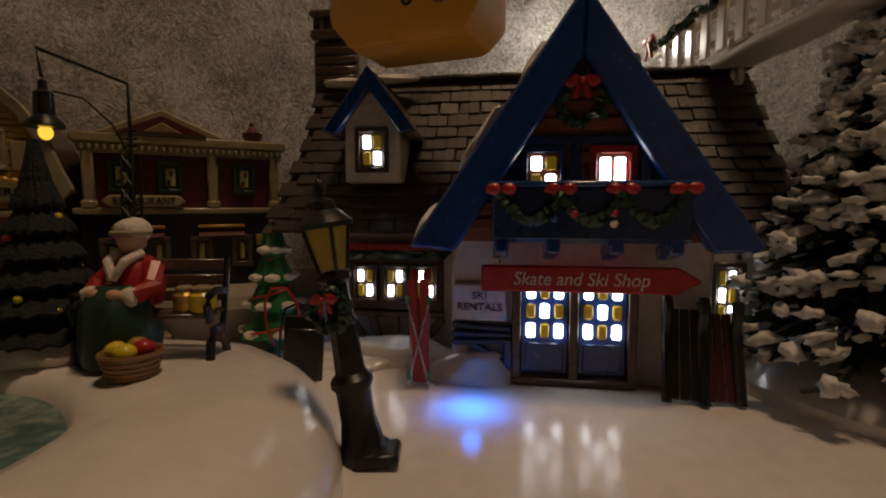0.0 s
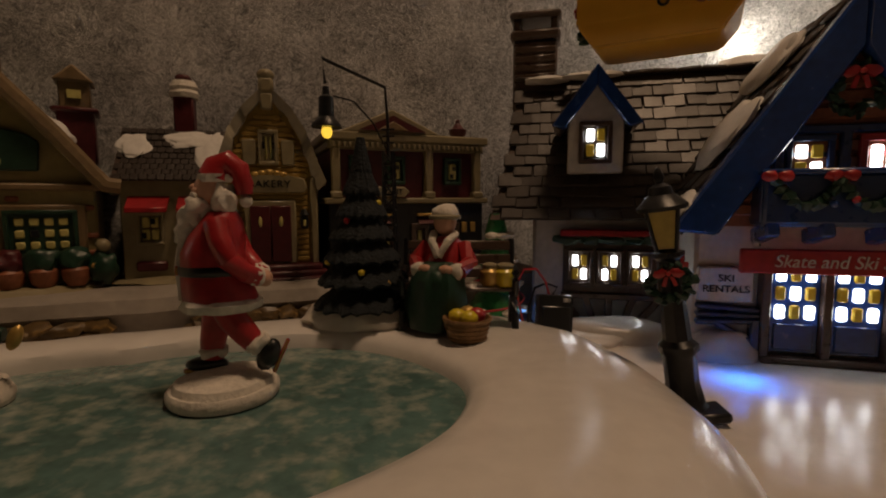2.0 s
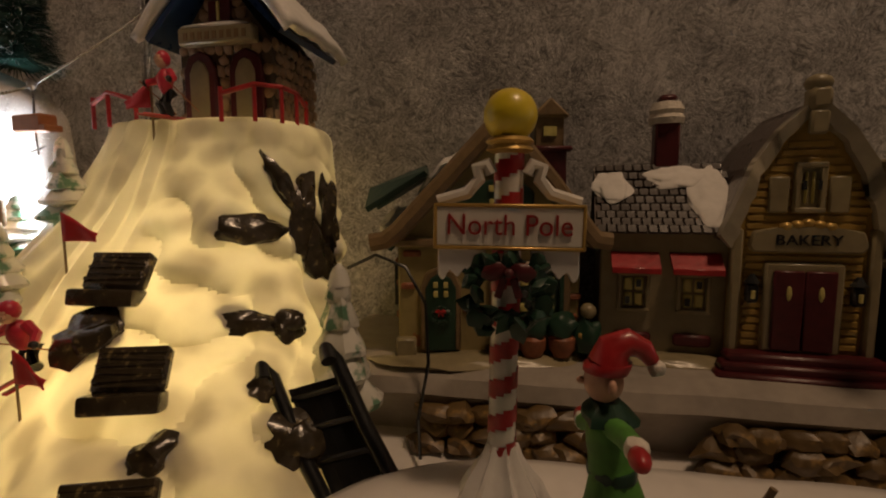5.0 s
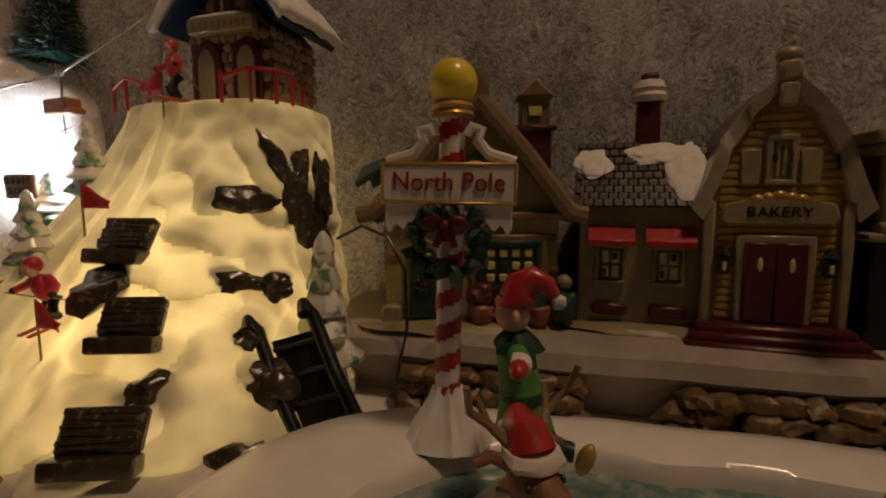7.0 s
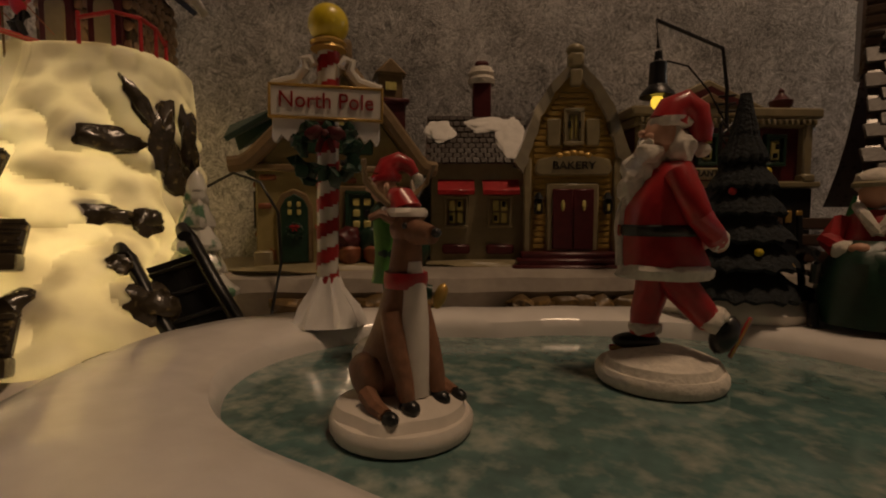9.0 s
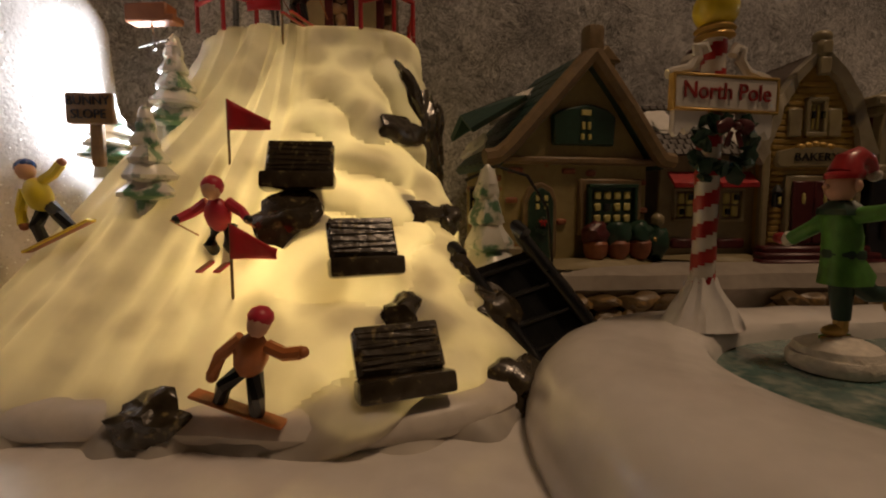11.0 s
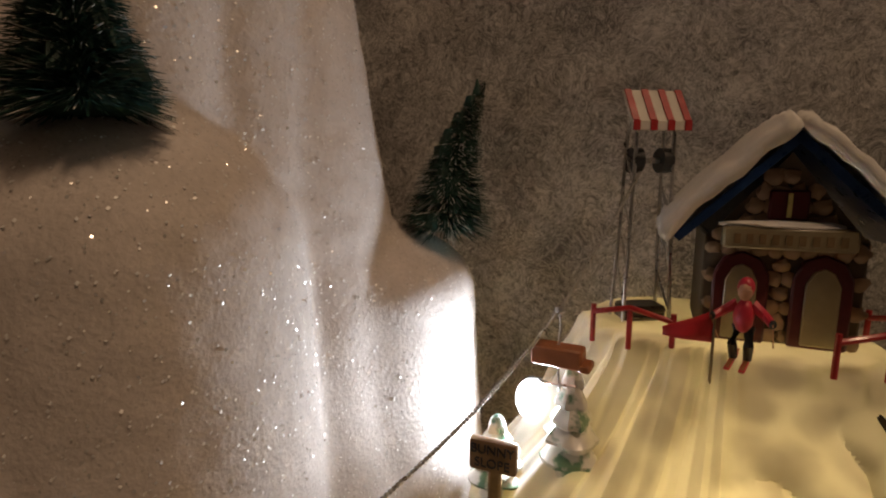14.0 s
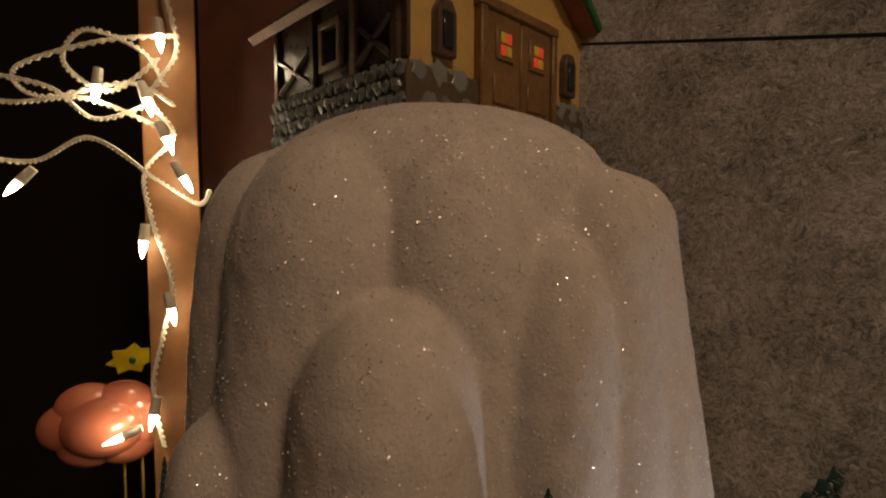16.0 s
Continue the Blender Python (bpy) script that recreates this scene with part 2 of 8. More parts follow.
DEER = mat("brown fur paint", (0.23, 0.11, 0.06), 0.5, vary=0.4, grain=400, bump=0.6)
BASEWHITE = mat("white resin base", (0.72, 0.67, 0.60), 0.4, vary=0.18, grain=160, bump=0.3)
WICKER = mat("wicker", (0.30, 0.17, 0.07), 0.6, vary=0.5, grain=700, bump=0.9)
GOLD = mat("gold paint", (0.55, 0.36, 0.10), 0.35, metal=0.4, vary=0.3, grain=300, bump=0.3)
YELLOW = mat("yellow paint", (0.74, 0.58, 0.03), 0.35, vary=0.12, grain=120, bump=0.1, coat=0.3)
GONDOLA = mat("amber yellow plastic", (0.70, 0.37, 0.03), 0.35, vary=0.12, grain=120, bump=0.1, coat=0.3)
STEEL = mat("bright wire", (0.55, 0.54, 0.52), 0.3, metal=0.9, vary=0.3, grain=500, bump=0.2)
ROCK = mat("dark glazed rock", (0.055, 0.043, 0.026), 0.22, vary=0.55, grain=260, bump=0.9, coat=0.4, spots=((0.22, 0.17, 0.07), 300, 0.60, 0.72))
LOGROCK = mat("brown bark stone", (0.13, 0.082, 0.030), 0.4, vary=0.55, grain=200, bump=1.0, spots=((0.42, 0.25, 0.07), 150, 0.58, 0.75), piece=0.4)
STONE = mat("tan field stone", (0.33, 0.22, 0.13), 0.45, vary=0.4, grain=220, bump=0.6, piece=0.9)
GREYSTONE = mat("grey river stone", (0.20, 0.215, 0.22), 0.35, vary=0.45, grain=200, bump=0.5, coat=0.2, piece=0.9)
MORTAR = mat("mortar", (0.10, 0.075, 0.05), 0.8, vary=0.3, grain=300, bump=0.5)
BRUSH = mat("bottle brush green", (0.012, 0.055, 0.040), 0.6, vary=0.6, grain=900, bump=0.2)
FIRGLAZE = mat("near-black fir glaze", (0.006, 0.011, 0.015), 0.8, vary=0.6, grain=700, bump=1.0, relief=0.0012)
FROST = mat("frost tips", (0.70, 0.70, 0.68), 0.7, vary=0.2, grain=600, bump=0.6)
NEEDLE = mat("dark fir needles", (0.012, 0.024, 0.018), 0.6, vary=0.6, grain=600, bump=0.4)
CERTREE = mat("white glazed tree", (0.72, 0.72, 0.66), 0.3, vary=0.15, grain=150, bump=0.3, coat=0.3, spots=((0.12, 0.25, 0.16), 120, 0.52, 0.60))
WOOD = mat("pine post wood", (0.36, 0.17, 0.07), 0.55, vary=0.4, grain=60, bump=0.4)
REDWOOD = mat("dark stained board", (0.11, 0.035, 0.018), 0.55, vary=0.4, grain=60, bump=0.4)
BLOCKWOOD = mat("brown wood block", (0.36, 0.13, 0.05), 0.5, vary=0.35, grain=150, bump=0.3)
WIREWHITE = mat("white cord", (0.72, 0.66, 0.55), 0.4, vary=0.1, grain=300, bump=0.1)
PINK = mat("coral ceramic", (0.62, 0.20, 0.12), 0.22, vary=0.25, grain=40, bump=0.05, coat=0.6)
LEAFYELLOW = mat("yellow leaf", (0.80, 0.62, 0.02), 0.4, vary=0.2, grain=200, bump=0.2)
# white ledge snow, its shade put into the darker base colour
LEDGEMAT = mat("shade-toned white", (0.34, 0.305, 0.265), 0.8, vary=0.25, grain=160, bump=0.4)
ROOM = mat("dark room wall", (0.055, 0.043, 0.034), 0.8, vary=0.3, grain=12, bump=0.1)
CERAMIC_WHITE = mat("white glazed ceramic", (0.75, 0.72, 0.66), 0.22, vary=0.12, grain=150, bump=0.3, coat=0.6)
SIGNWOOD = mat("weathered sign wood", (0.22, 0.12, 0.045), 0.5, vary=0.4, grain=300, bump=0.6)
FLAGRED = mat("red flag", (0.55, 0.02, 0.03), 0.5, vary=0.25, grain=200, bump=0.3)
PINKRED = mat("pink-red paint", (0.60, 0.035, 0.07), 0.4, vary=0.25, grain=300, bump=0.2)
ORANGE = mat("orange-brown paint", (0.50, 0.17, 0.05), 0.4, vary=0.3, grain=300, bump=0.3)
INK = mat("dark lettering", (0.01, 0.01, 0.012), 0.4, bump=0)
INK_RED = mat("red lettering", (0.30, 0.02, 0.02), 0.4, bump=0)
INK_WHITE = mat("pale lettering", (0.72, 0.66, 0.62), 0.4, bump=0)
CLOUD = mat("clear plastic snow", (0.80, 0.78, 0.76), 0.12, vary=0.1, grain=160, bump=0.5, coat=0.6)


# ---- mesh helpers ----
def mesh_of(name, bm, mats, smooth=True):
    me = bpy.data.meshes.new(name)
    bmesh.ops.recalc_face_normals(bm, faces=bm.faces)
    bm.to_mesh(me)
    bm.free()
    for m in (mats if isinstance(mats, (list, tuple)) else [mats]):
        me.materials.append(m)
    if smooth:
        me.polygons.foreach_set("use_smooth", [True] * len(me.polygons))
        me.set_sharp_from_angle(angle=radians(38))
    return me


def part(name, bm, material, parent, label="", smooth=True):
    """Links a bmesh as one mesh object under a thing or a part."""
    ob = new(name, mesh_of(name, bm, material, smooth))
    ob.parent = parent
    return tagged(ob, label)


def solo(name, bm, material, m=None, label="", category="", group="", kind="", smooth=True):
    ob = new(name, mesh_of(name, bm, material, smooth))
    if m is not None:
        ob.matrix_world = m
    return tagged(ob, label, category, group, kind)


def thing(name, m, label, category, group="", kind=""):
    ob = new(name)
    ob.empty_display_size = 0.01
    ob.matrix_world = m
    return tagged(ob, label, category, group, kind)


def B():
    return bmesh.new()


def setmat(verts, i):
    for v in verts:
        for f in v.link_faces:
            f.material_index = i


def box(bm, c, s, rot=None, bevel=0.0, mi=0, seg=1):
    """A box at c, of size s, turned by a matrix, its edges bevelled."""
    m = Matrix.Translation(c) @ (rot if rot is not None else Matrix()) @ Matrix.Diagonal((*s, 1))
    r = bmesh.ops.create_cube(bm, size=1.0, matrix=m)
    vs = r["verts"]
    setmat(vs, mi)
    if bevel:
        es = list({e for v in vs for e in v.link_edges})
        bmesh.ops.bevel(bm, geom=es, offset=bevel, segments=seg, affect="EDGES", profile=0.6)
    return bm


def rod(bm, p, q, r0, r1=None, n=8, mi=0):
    """A round bar from p to q."""
    p, q = Vector(p), Vector(q)
    d = q - p
    turn = d.to_track_quat("Z", "Y").to_matrix().to_4x4()
    r = bmesh.ops.create_cone(bm, cap_ends=True, segments=n, radius1=r0, radius2=r0 if r1 is None else r1, depth=d.length,
                              matrix=Matrix.Translation((p + q) / 2) @ turn)
    setmat(r["verts"], mi)
    return bm


def tube(bm, pts, r, n=6, mi=0):
    """A bent bar through the points."""
    pts = [Vector(p) for p in pts]
    rings = []
    for i, p in enumerate(pts):
        d = (pts[min(i + 1, len(pts) - 1)] - pts[max(i - 1, 0)]).normalized()
        a = d.cross(Vector((0.123, 0.456, 0.88))).normalized()
        b = d.cross(a)
        rr = r(i / (len(pts) - 1)) if callable(r) else r
        rings.append([bm.verts.new(p + rr * (math.cos(k * math.tau / n) * a + math.sin(k * math.tau / n) * b)) for k in range(n)])
    for u, v in zip(rings, rings[1:]):
        for k in range(n):
            bm.faces.new((u[k], u[(k + 1) % n], v[(k + 1) % n], v[k])).material_index = mi
    bm.faces.new(rings[0]).material_index = mi
    bm.faces.new(rings[-1][::-1]).material_index = mi
    return bm


def lathe(bm, prof, c=(0, 0, 0), n=20, mi=0, sx=1.0, sy=1.0, wob=0.0, seed=0):
    """A turned body: prof is rows of radius and height."""
    rings = []
    for r, z in prof:
        ring = []
        for k in range(n):
            a = k * math.tau / n
            w = 1 + wob * (noise.noise(Vector((math.cos(a) * 1.7 + seed, math.sin(a) * 1.7, z * 60))) if wob else 0)
            ring.append(bm.verts.new((c[0] + r * w * sx * math.cos(a), c[1] + r * w * sy * math.sin(a), c[2] + z)))
        rings.append(ring)
    for u, v in zip(rings, rings[1:]):
        for k in range(n):
            bm.faces.new((u[k], u[(k + 1) % n], v[(k + 1) % n], v[k])).material_index = mi
    bm.faces.new(rings[0][::-1]).material_index = mi
    bm.faces.new(rings[-1]).material_index = mi
    return bm


def blob(bm, c, s, rot=None, mi=0, sub=2, rough=0.0, seed=0.0):
    """A rounded lump with an uneven skin."""
    m = Matrix.Translation(c) @ (rot if rot is not None else Matrix()) @ Matrix.Diagonal((*s, 1))
    vs = bmesh.ops.create_icosphere(bm, subdivisions=sub, radius=1.0, matrix=Matrix())["verts"]
    for v in vs:
        if rough:
            v.co *= 1 + rough * noise.noise(v.co * 1.6 + Vector((seed, seed * 2, 0)))
        v.co = m @ v.co
    setmat(vs, mi)
    return bm


def prism(bm, poly, y0, y1, mi=0, bevel=0.0):
    """A flat outline (x, z) given depth from y0 to y1."""
    a = [bm.verts.new((x, y0, z)) for x, z in poly]
    b = [bm.verts.new((x, y1, z)) for x, z in poly]
    fs = [bm.faces.new(a), bm.faces.new(b[::-1])]
    for i in range(len(poly)):
        j = (i + 1) % len(poly)
        fs.append(bm.faces.new((a[i], b[i], b[j], a[j])))
    for f in fs:
        f.material_index = mi
    if bevel:
        es = list({e for f in fs for e in f.edges})
        bmesh.ops.bevel(bm, geom=es, offset=bevel, segments=1, affect="EDGES")
    return bm


def slab(bm, pts, t, mi=0):
    """A sheet through four corners, t thick downwards along its normal."""
    p = [Vector(q) for q in pts]
    nrm = (p[1] - p[0]).cross(p[3] - p[0]).normalized()
    a = [bm.verts.new(q) for q in p]
    b = [bm.verts.new(q - nrm * t) for q in p]
    fs = [bm.faces.new(a), bm.faces.new(b[::-1])] + [bm.faces.new((a[i], b[i], b[(i + 1) % 4], a[(i + 1) % 4])) for i in range(4)]
    for f in fs:
        f.material_index = mi
    return bm


def words(name, text, size, material, parent, m, squeeze=1.0, shear=0.0, depth=0.0003):
    cu = bpy.data.curves.new(name, "FONT")
    cu.body, cu.size, cu.extrude, cu.shear = text, size, depth, shear
    cu.align_x, cu.align_y = "CENTER", "CENTER"
    tmp = bpy.data.objects.new("tmp", cu)
    me = bpy.data.meshes.new_from_object(tmp)
    bpy.data.objects.remove(tmp)
    me.materials.clear()
    me.materials.append(material)
    ob = new(name, me)
    ob.parent = parent
    ob.matrix_local = m @ Matrix.Diagonal((squeeze, 1, 1, 1))
    return ob


def ring_skin(bm, rows, n=18, mi=0, rough=0.0, seed=0.0):
    """A body through oval rings: each row gives the middle, the half widths along x and y."""
    rings = []
    for cx, cy, z, wx, wy in rows:
        ring = []
        for k in range(n):
            a = k * math.tau / n
            w = 1 + (rough * noise.noise(Vector((math.cos(a) * 2 + seed, math.sin(a) * 2, z * 260))) if rough else 0)
            ring.append(bm.verts.new((cx + wx * w * math.cos(a), cy + wy * w * math.sin(a), z)))
        rings.append(ring)
    for u, v in zip(rings, rings[1:]):
        for k in range(n):
            bm.faces.new((u[k], u[(k + 1) % n], v[(k + 1) % n], v[k])).material_index = mi
    bm.faces.new(rings[0][::-1]).material_index = mi
    bm.faces.new(rings[-1]).material_index = mi


def smooth_ring(points, n, centre):
    """A closed, rounded outline through a few points: n radii at even angles round the centre."""
    pol = sorted((math.atan2(y - centre[1], x - centre[0]) % math.tau, math.hypot(x - centre[0], y - centre[1])) for x, y in points)
    ang = [pol[-1][0] - math.tau] + [a for a, _ in pol] + [pol[0][0] + math.tau]
    rad = [pol[-1][1]] + [r for _, r in pol] + [pol[0][1]]
    r = np.interp([k * math.tau / n for k in range(n)], ang, rad)
    for _ in range(max(2, n // 24)):
        r = (np.roll(r, 1) + 2 * r + np.roll(r, -1)) / 4
    return [float(v) for v in r]


ICO = B()
bmesh.ops.create_icosphere(ICO, subdivisions=2, radius=1.0)
ICO.verts.index_update()
ICO_V, ICO_F = [v.co.copy() for v in ICO.verts], [tuple(v.index for v in f.verts) for f in ICO.faces]
ICO.free()


def lump(soup, c, s, rot=None, rough=0.5, seed=0.0):
    """Adds an uneven lump to lists of vertices and faces."""
    m = Matrix.Translation(c) @ (rot if rot is not None else Matrix()) @ Matrix.Diagonal((*s, 1))
    i = len(soup[0])
    off = Vector((seed, seed * 2, 0))
    soup[0].extend(tuple(m @ (v * (1 + rough * noise.noise(v * 1.6 + off)))) for v in ICO_V)
    soup[1].extend(tuple(i + k for k in f) for f in ICO_F)


# ---- the setting ----
def grid_sheet(bm, us, vs, f, mi=0, close=False):
    rows = [[bm.verts.new(f(u, v)) for u in us] for v in vs]
    for a, b in zip(rows, rows[1:]):
        k = len(us)
        for i in range(k if close else k - 1):
            bm.faces.new((a[i], a[(i + 1) % k], b[(i + 1) % k], b[i])).material_index = mi
    return rows


def frange(a, b, n):
    return [a + (b - a) * i / (n - 1) for i in range(n)]


# snow-covered table top: a soft sheet that drops away in front
def ground_point(x, y):
    z = 0.0012 * noise.noise(Vector((x * 14, y * 14, 0)))
    near = min(1.0, max(0.0, (-0.06 - y) / 0.05))
    return (x, y, z - 0.07 * near * near * (3 - 2 * near))


bm = B()
grid_sheet(bm, frange(-0.85, 0.62, 90), frange(-0.45, 0.62, 80), ground_point)
solo("ground", bm, SNOW, label="white glossy snow sheet under the miniature village", category="ground", kind="structure")

# batting backdrop: one tall sheet that bends round behind the shop
WALL_DIR = Vector((0.887, 0.461, 0))
path = [Vector((-0.86, 0.025, 0)) + WALL_DIR * (0.96 * i / 36) for i in range(37)]
end = path[-1]
for i in range(1, 25):
    a = radians(27.5 - i * 6.0)
    path.append(path[-1] + Vector((math.cos(a), math.sin(a), 0)) * 0.022)
for i in range(12):
    path.append(path[-1] + Vector((math.cos(radians(-116)), math.sin(radians(-116)), 0)) * 0.035)
bm = B()


def felt_point(u, v):
    p = path[int(u)]
    q = Vector((p.x, p.y, v))
    d = 0.004 * noise.noise(q * 9) + 0.0015 * noise.noise(q * 60)
    return (p.x + d * 0.46, p.y - d * 0.89, v)


grid_sheet(bm, range(len(path)), frange(-0.1, 0.9, 70), felt_point)
felt = solo("backdrop", bm, FELT, label="grey-white fibrous batting hung as a backdrop", category="backdrop", kind="structure")
sm = felt.modifiers.new("thick", "SOLIDIFY")
sm.thickness, sm.offset = 0.006, 0

# room that closes the place
bm = B()
box(bm, (-0.2, -0.2, 0.55), (4.2, 4.0, 2.9))
for f in bm.faces:
    f.normal_flip()
room = new("wall_room", mesh_of("wall_room", bm, ROOM, False))
tagged(room, "dark room walls round the display", "wall", kind="structure")

# stained board and pine post beside the mountain
bm = B()
box(bm, (0, 0, 0), (0.012, 0.28, 0.95), bevel=0.001)
solo("wall_board", bm, REDWOOD, pose(-0.955, -0.10, 0.35, 0, 0, -14), "dark red-brown stained board behind the mountain", "board", kind="structure")
bm = B()
box(bm, (0, 0, 0), (0.042, 0.042, 1.2), bevel=0.003, seg=2)
solo("post", bm, WOOD, pose(-0.925, -0.252, 0.4, 0, 0, 14), "square pine post lit by the fairy lights", "post", kind="structure")

# ---- pond ----
PC = (-0.205, 0.100)
OUT = [(-0.027, 0.115), (-0.034, 0.155), (-0.052, 0.205), (-0.085, 0.238), (-0.14, 0.236), (-0.20, 0.208), (-0.25, 0.182), (-0.30, 0.153), (-0.345, 0.128),
       (-0.366, 0.09), (-0.352, 0.04), (-0.325, 0.0), (-0.28, -0.03), (-0.20, -0.045), (-0.12, -0.03), (-0.06, 0.02), (-0.036, 0.07)]
ICEP = [(-0.110, 0.134), (-0.122, 0.150), (-0.14, 0.166), (-0.179, 0.177), (-0.212, 0.168), (-0.25, 0.146), (-0.300, 0.113), (-0.307, 0.08), (-0.299, 0.06),
        (-0.28, 0.043), (-0.241, 0.034), (-0.209, 0.032), (-0.165, 0.048), (-0.135, 0.069), (-0.114, 0.098)]
NR = 160
ro, ri = smooth_ring(OUT, NR, PC), smooth_ring(ICEP, NR, PC)
ICE_Z, RIM_Z = 0.0165, 0.0245
pond = thing("skating_pond", pose(PC[0], PC[1], 0), "white glossy snowbank base round a frozen teal skating pond", "pond")
bm = B()
steps = [(-0.02, ICE_Z - 0.004), (0.0, ICE_Z), (0.012, ICE_Z + 0.0032), (0.045, ICE_Z + 0.006), (0.11, RIM_Z - 0.0008), (0.25, RIM_Z + 0.0005), (0.5, RIM_Z + 0.0012), (0.70, RIM_Z), (0.82, RIM_Z - 0.003),
         (0.90, RIM_Z - 0.008), (0.96, RIM_Z - 0.014), (0.99, RIM_Z - 0.020), (1.0, -0.001)]
rings = []
for s, z in steps:
    ring = []
    for k in range(NR):
        a = k * math.tau / NR
        r = ri[k] + (ro[k] - ri[k]) * s
        zz = z + (0.0009 * noise.noise(Vector((math.cos(a) * r * 40, math.sin(a) * r * 40, 3))) if 0.05 < s < 0.97 else 0)
        ring.append(bm.verts.new((r * math.cos(a), r * math.sin(a), zz)))
    rings.append(ring)
for u, v in zip(rings, rings[1:]):
    for k in range(NR):
        bm.faces.new((u[k], v[k], v[(k + 1) % NR], u[(k + 1) % NR]))
part("snowbank", bm, SNOW, pond)
bm = B()
vs = [bm.verts.new((ri[k] * 1.01 * math.cos(k * math.tau / NR), ri[k] * 1.01 * math.sin(k * math.tau / NR), ICE_Z)) for k in range(NR)]
bm.faces.new(vs)
ice = part("ice", bm, ICE, pond, "mottled teal glossy ice")

# ---- snow ledge that carries the row of houses, its shade in the colour, with bark stones below ----
LA = math.degrees(math.atan2(0.461, 0.887))
LEDGE = pose(-0.335, 0.188, 0, 0, 0, LA)
bm = B()


def ledge_point(u, v):
    prof = [(0.008, 0.0), (0.006, 0.010), (0.0, 0.018), (-0.006, 0.024), (-0.004, 0.031), (0.004, 0.0345), (0.02, 0.0345), (0.16, 0.0345)]
    y, z = prof[v]
    w = 0.004 * noise.noise(Vector((u * 22, v * 0.3, 1)))
    return (u, y + w, z + (0.0012 * noise.noise(Vector((u * 30, v, 0))) if v else 0))


grid_sheet(bm, frange(-0.11, 0.30, 80), range(8), ledge_point)
solo("ledge", bm, LEDGEMAT, LEDGE, "white snow ledge under the row of houses, darkened for shade", "ledge", kind="structure")
wall = thing("stone_edging", LEDGE @ pose(0, -0.006, 0), "low edging of brown bark-like stones below the ledge", "edging")
rng = random.Random(5)
protos = []
for i in range(6):
    b2 = B()
    blob(b2, (0, 0, 0), (0.0095, 0.006, 0.0048), sub=2, rough=0.55, seed=i * 3.1)
    protos.append(mesh_of("stone", b2, LOGROCK))
for x0, x1 in ((-0.045, 0.042), (0.075, 0.19)):
    x = x0
    while x < x1:
        for row in range(3):
            ob = new("stone", rng.choice(protos))
            ob.parent = wall
            ob.matrix_local = pose(x + rng.uniform(-0.004, 0.004), -0.004 + rng.uniform(-0.002, 0.002) + row * 0.001, 0.004 + row * 0.0068, rng.uniform(-15, 15), rng.uniform(-10, 10), rng.uniform(-25, 25)) @ Matrix.Diagonal((rng.uniform(0.8, 1.2), 1, rng.uniform(0.8, 1.1), 1))
        x += 0.0125


# ---- lit ski hill ----
HF = pose(-0.475 - 0.015, 0.105 + 0.026, 0, 0, 0, 30)
HTOP = 0.150
# angle from the front (towards the right hand), then the radius at six even heights
HDIR = [(-180, 0.062, 0.060, 0.058, 0.056, 0.054, 0.050), (-135, 0.100, 0.090, 0.080, 0.072, 0.066, 0.058), (-90, 0.150, 0.125, 0.105, 0.088, 0.070, 0.052),
        (-58, 0.170, 0.135, 0.108, 0.086, 0.058, 0.046), (-35, 0.155, 0.125, 0.100, 0.076, 0.052, 0.038), (-15, 0.135, 0.107, 0.083, 0.064, 0.044, 0.032),
        (0, 0.142, 0.113, 0.091, 0.067, 0.045, 0.032), (18, 0.150, 0.125, 0.096, 0.070, 0.048, 0.034), (35, 0.152, 0.120, 0.092, 0.070, 0.052, 0.040),
        (52, 0.120, 0.098, 0.076, 0.064, 0.056, 0.050), (75, 0.082, 0.068, 0.060, 0.057, 0.056, 0.052), (97, 0.072, 0.062, 0.058, 0.056, 0.055, 0.051),
        (125, 0.075, 0.068, 0.063, 0.060, 0.060, 0.058), (180, 0.062, 0.060, 0.058, 0.056, 0.054, 0.050)]
HANG, HLEV = [h[0] for h in HDIR], frange(0, HTOP, 6)
HTAB = [[h[i] for h in HDIR] for i in range(1, 7)]


def hill_radius(deg, z):
    out = 0.0
    for dd in (-9, 0, 9):
        d = (deg + dd + 180) % 360 - 180
        col = [float(np.interp(d, HANG, row)) for row in HTAB]
        for dz in (-0.010, 0.0, 0.010):
            out += float(np.interp(z + dz, HLEV, col))
    return out / 9


def hill_point(deg, z, lump=1.0):
    deg = (deg + 180) % 360 - 180
    r = hill_radius(deg, z)
    th = radians(deg)
    x, y = math.sin(th), -math.cos(th)
    if lump:
        q = Vector((x * r * 42, y * r * 42, z * 62))
        # pillowy lumps with sharp creases on the stair side, long grooves on the ski run
        pill = max(0.0, min(1.0, (deg + 6) / 16)) * max(0.0, min(1.0, (118 - deg) / 20)) * max(0.0, min(1.0, (0.140 - z) / 0.03))
        cells = 0.0145 * abs(noise.noise(q * 0.85 + Vector((9, 0, 0)))) ** 0.65 + 0.003 * noise.noise(q * 1.3)
        run = max(0.0, min(1.0, (2 - deg) / 14)) * max(0.0, min(1.0, (deg + 120) / 20))
        grooves = 0.0028 * math.sin(deg * 0.30 + 2.2 * noise.noise(Vector((z * 16, 5, 1)))) + 0.0012 * math.sin(deg * 0.95 + 3 * noise.noise(Vector((z * 20, 2, 1))))
        r += lump * (pill * (cells - 0.0045) + run * grooves + 0.0018 * noise.noise(q * 0.5))
    return Vector((r * x, r * y, z))


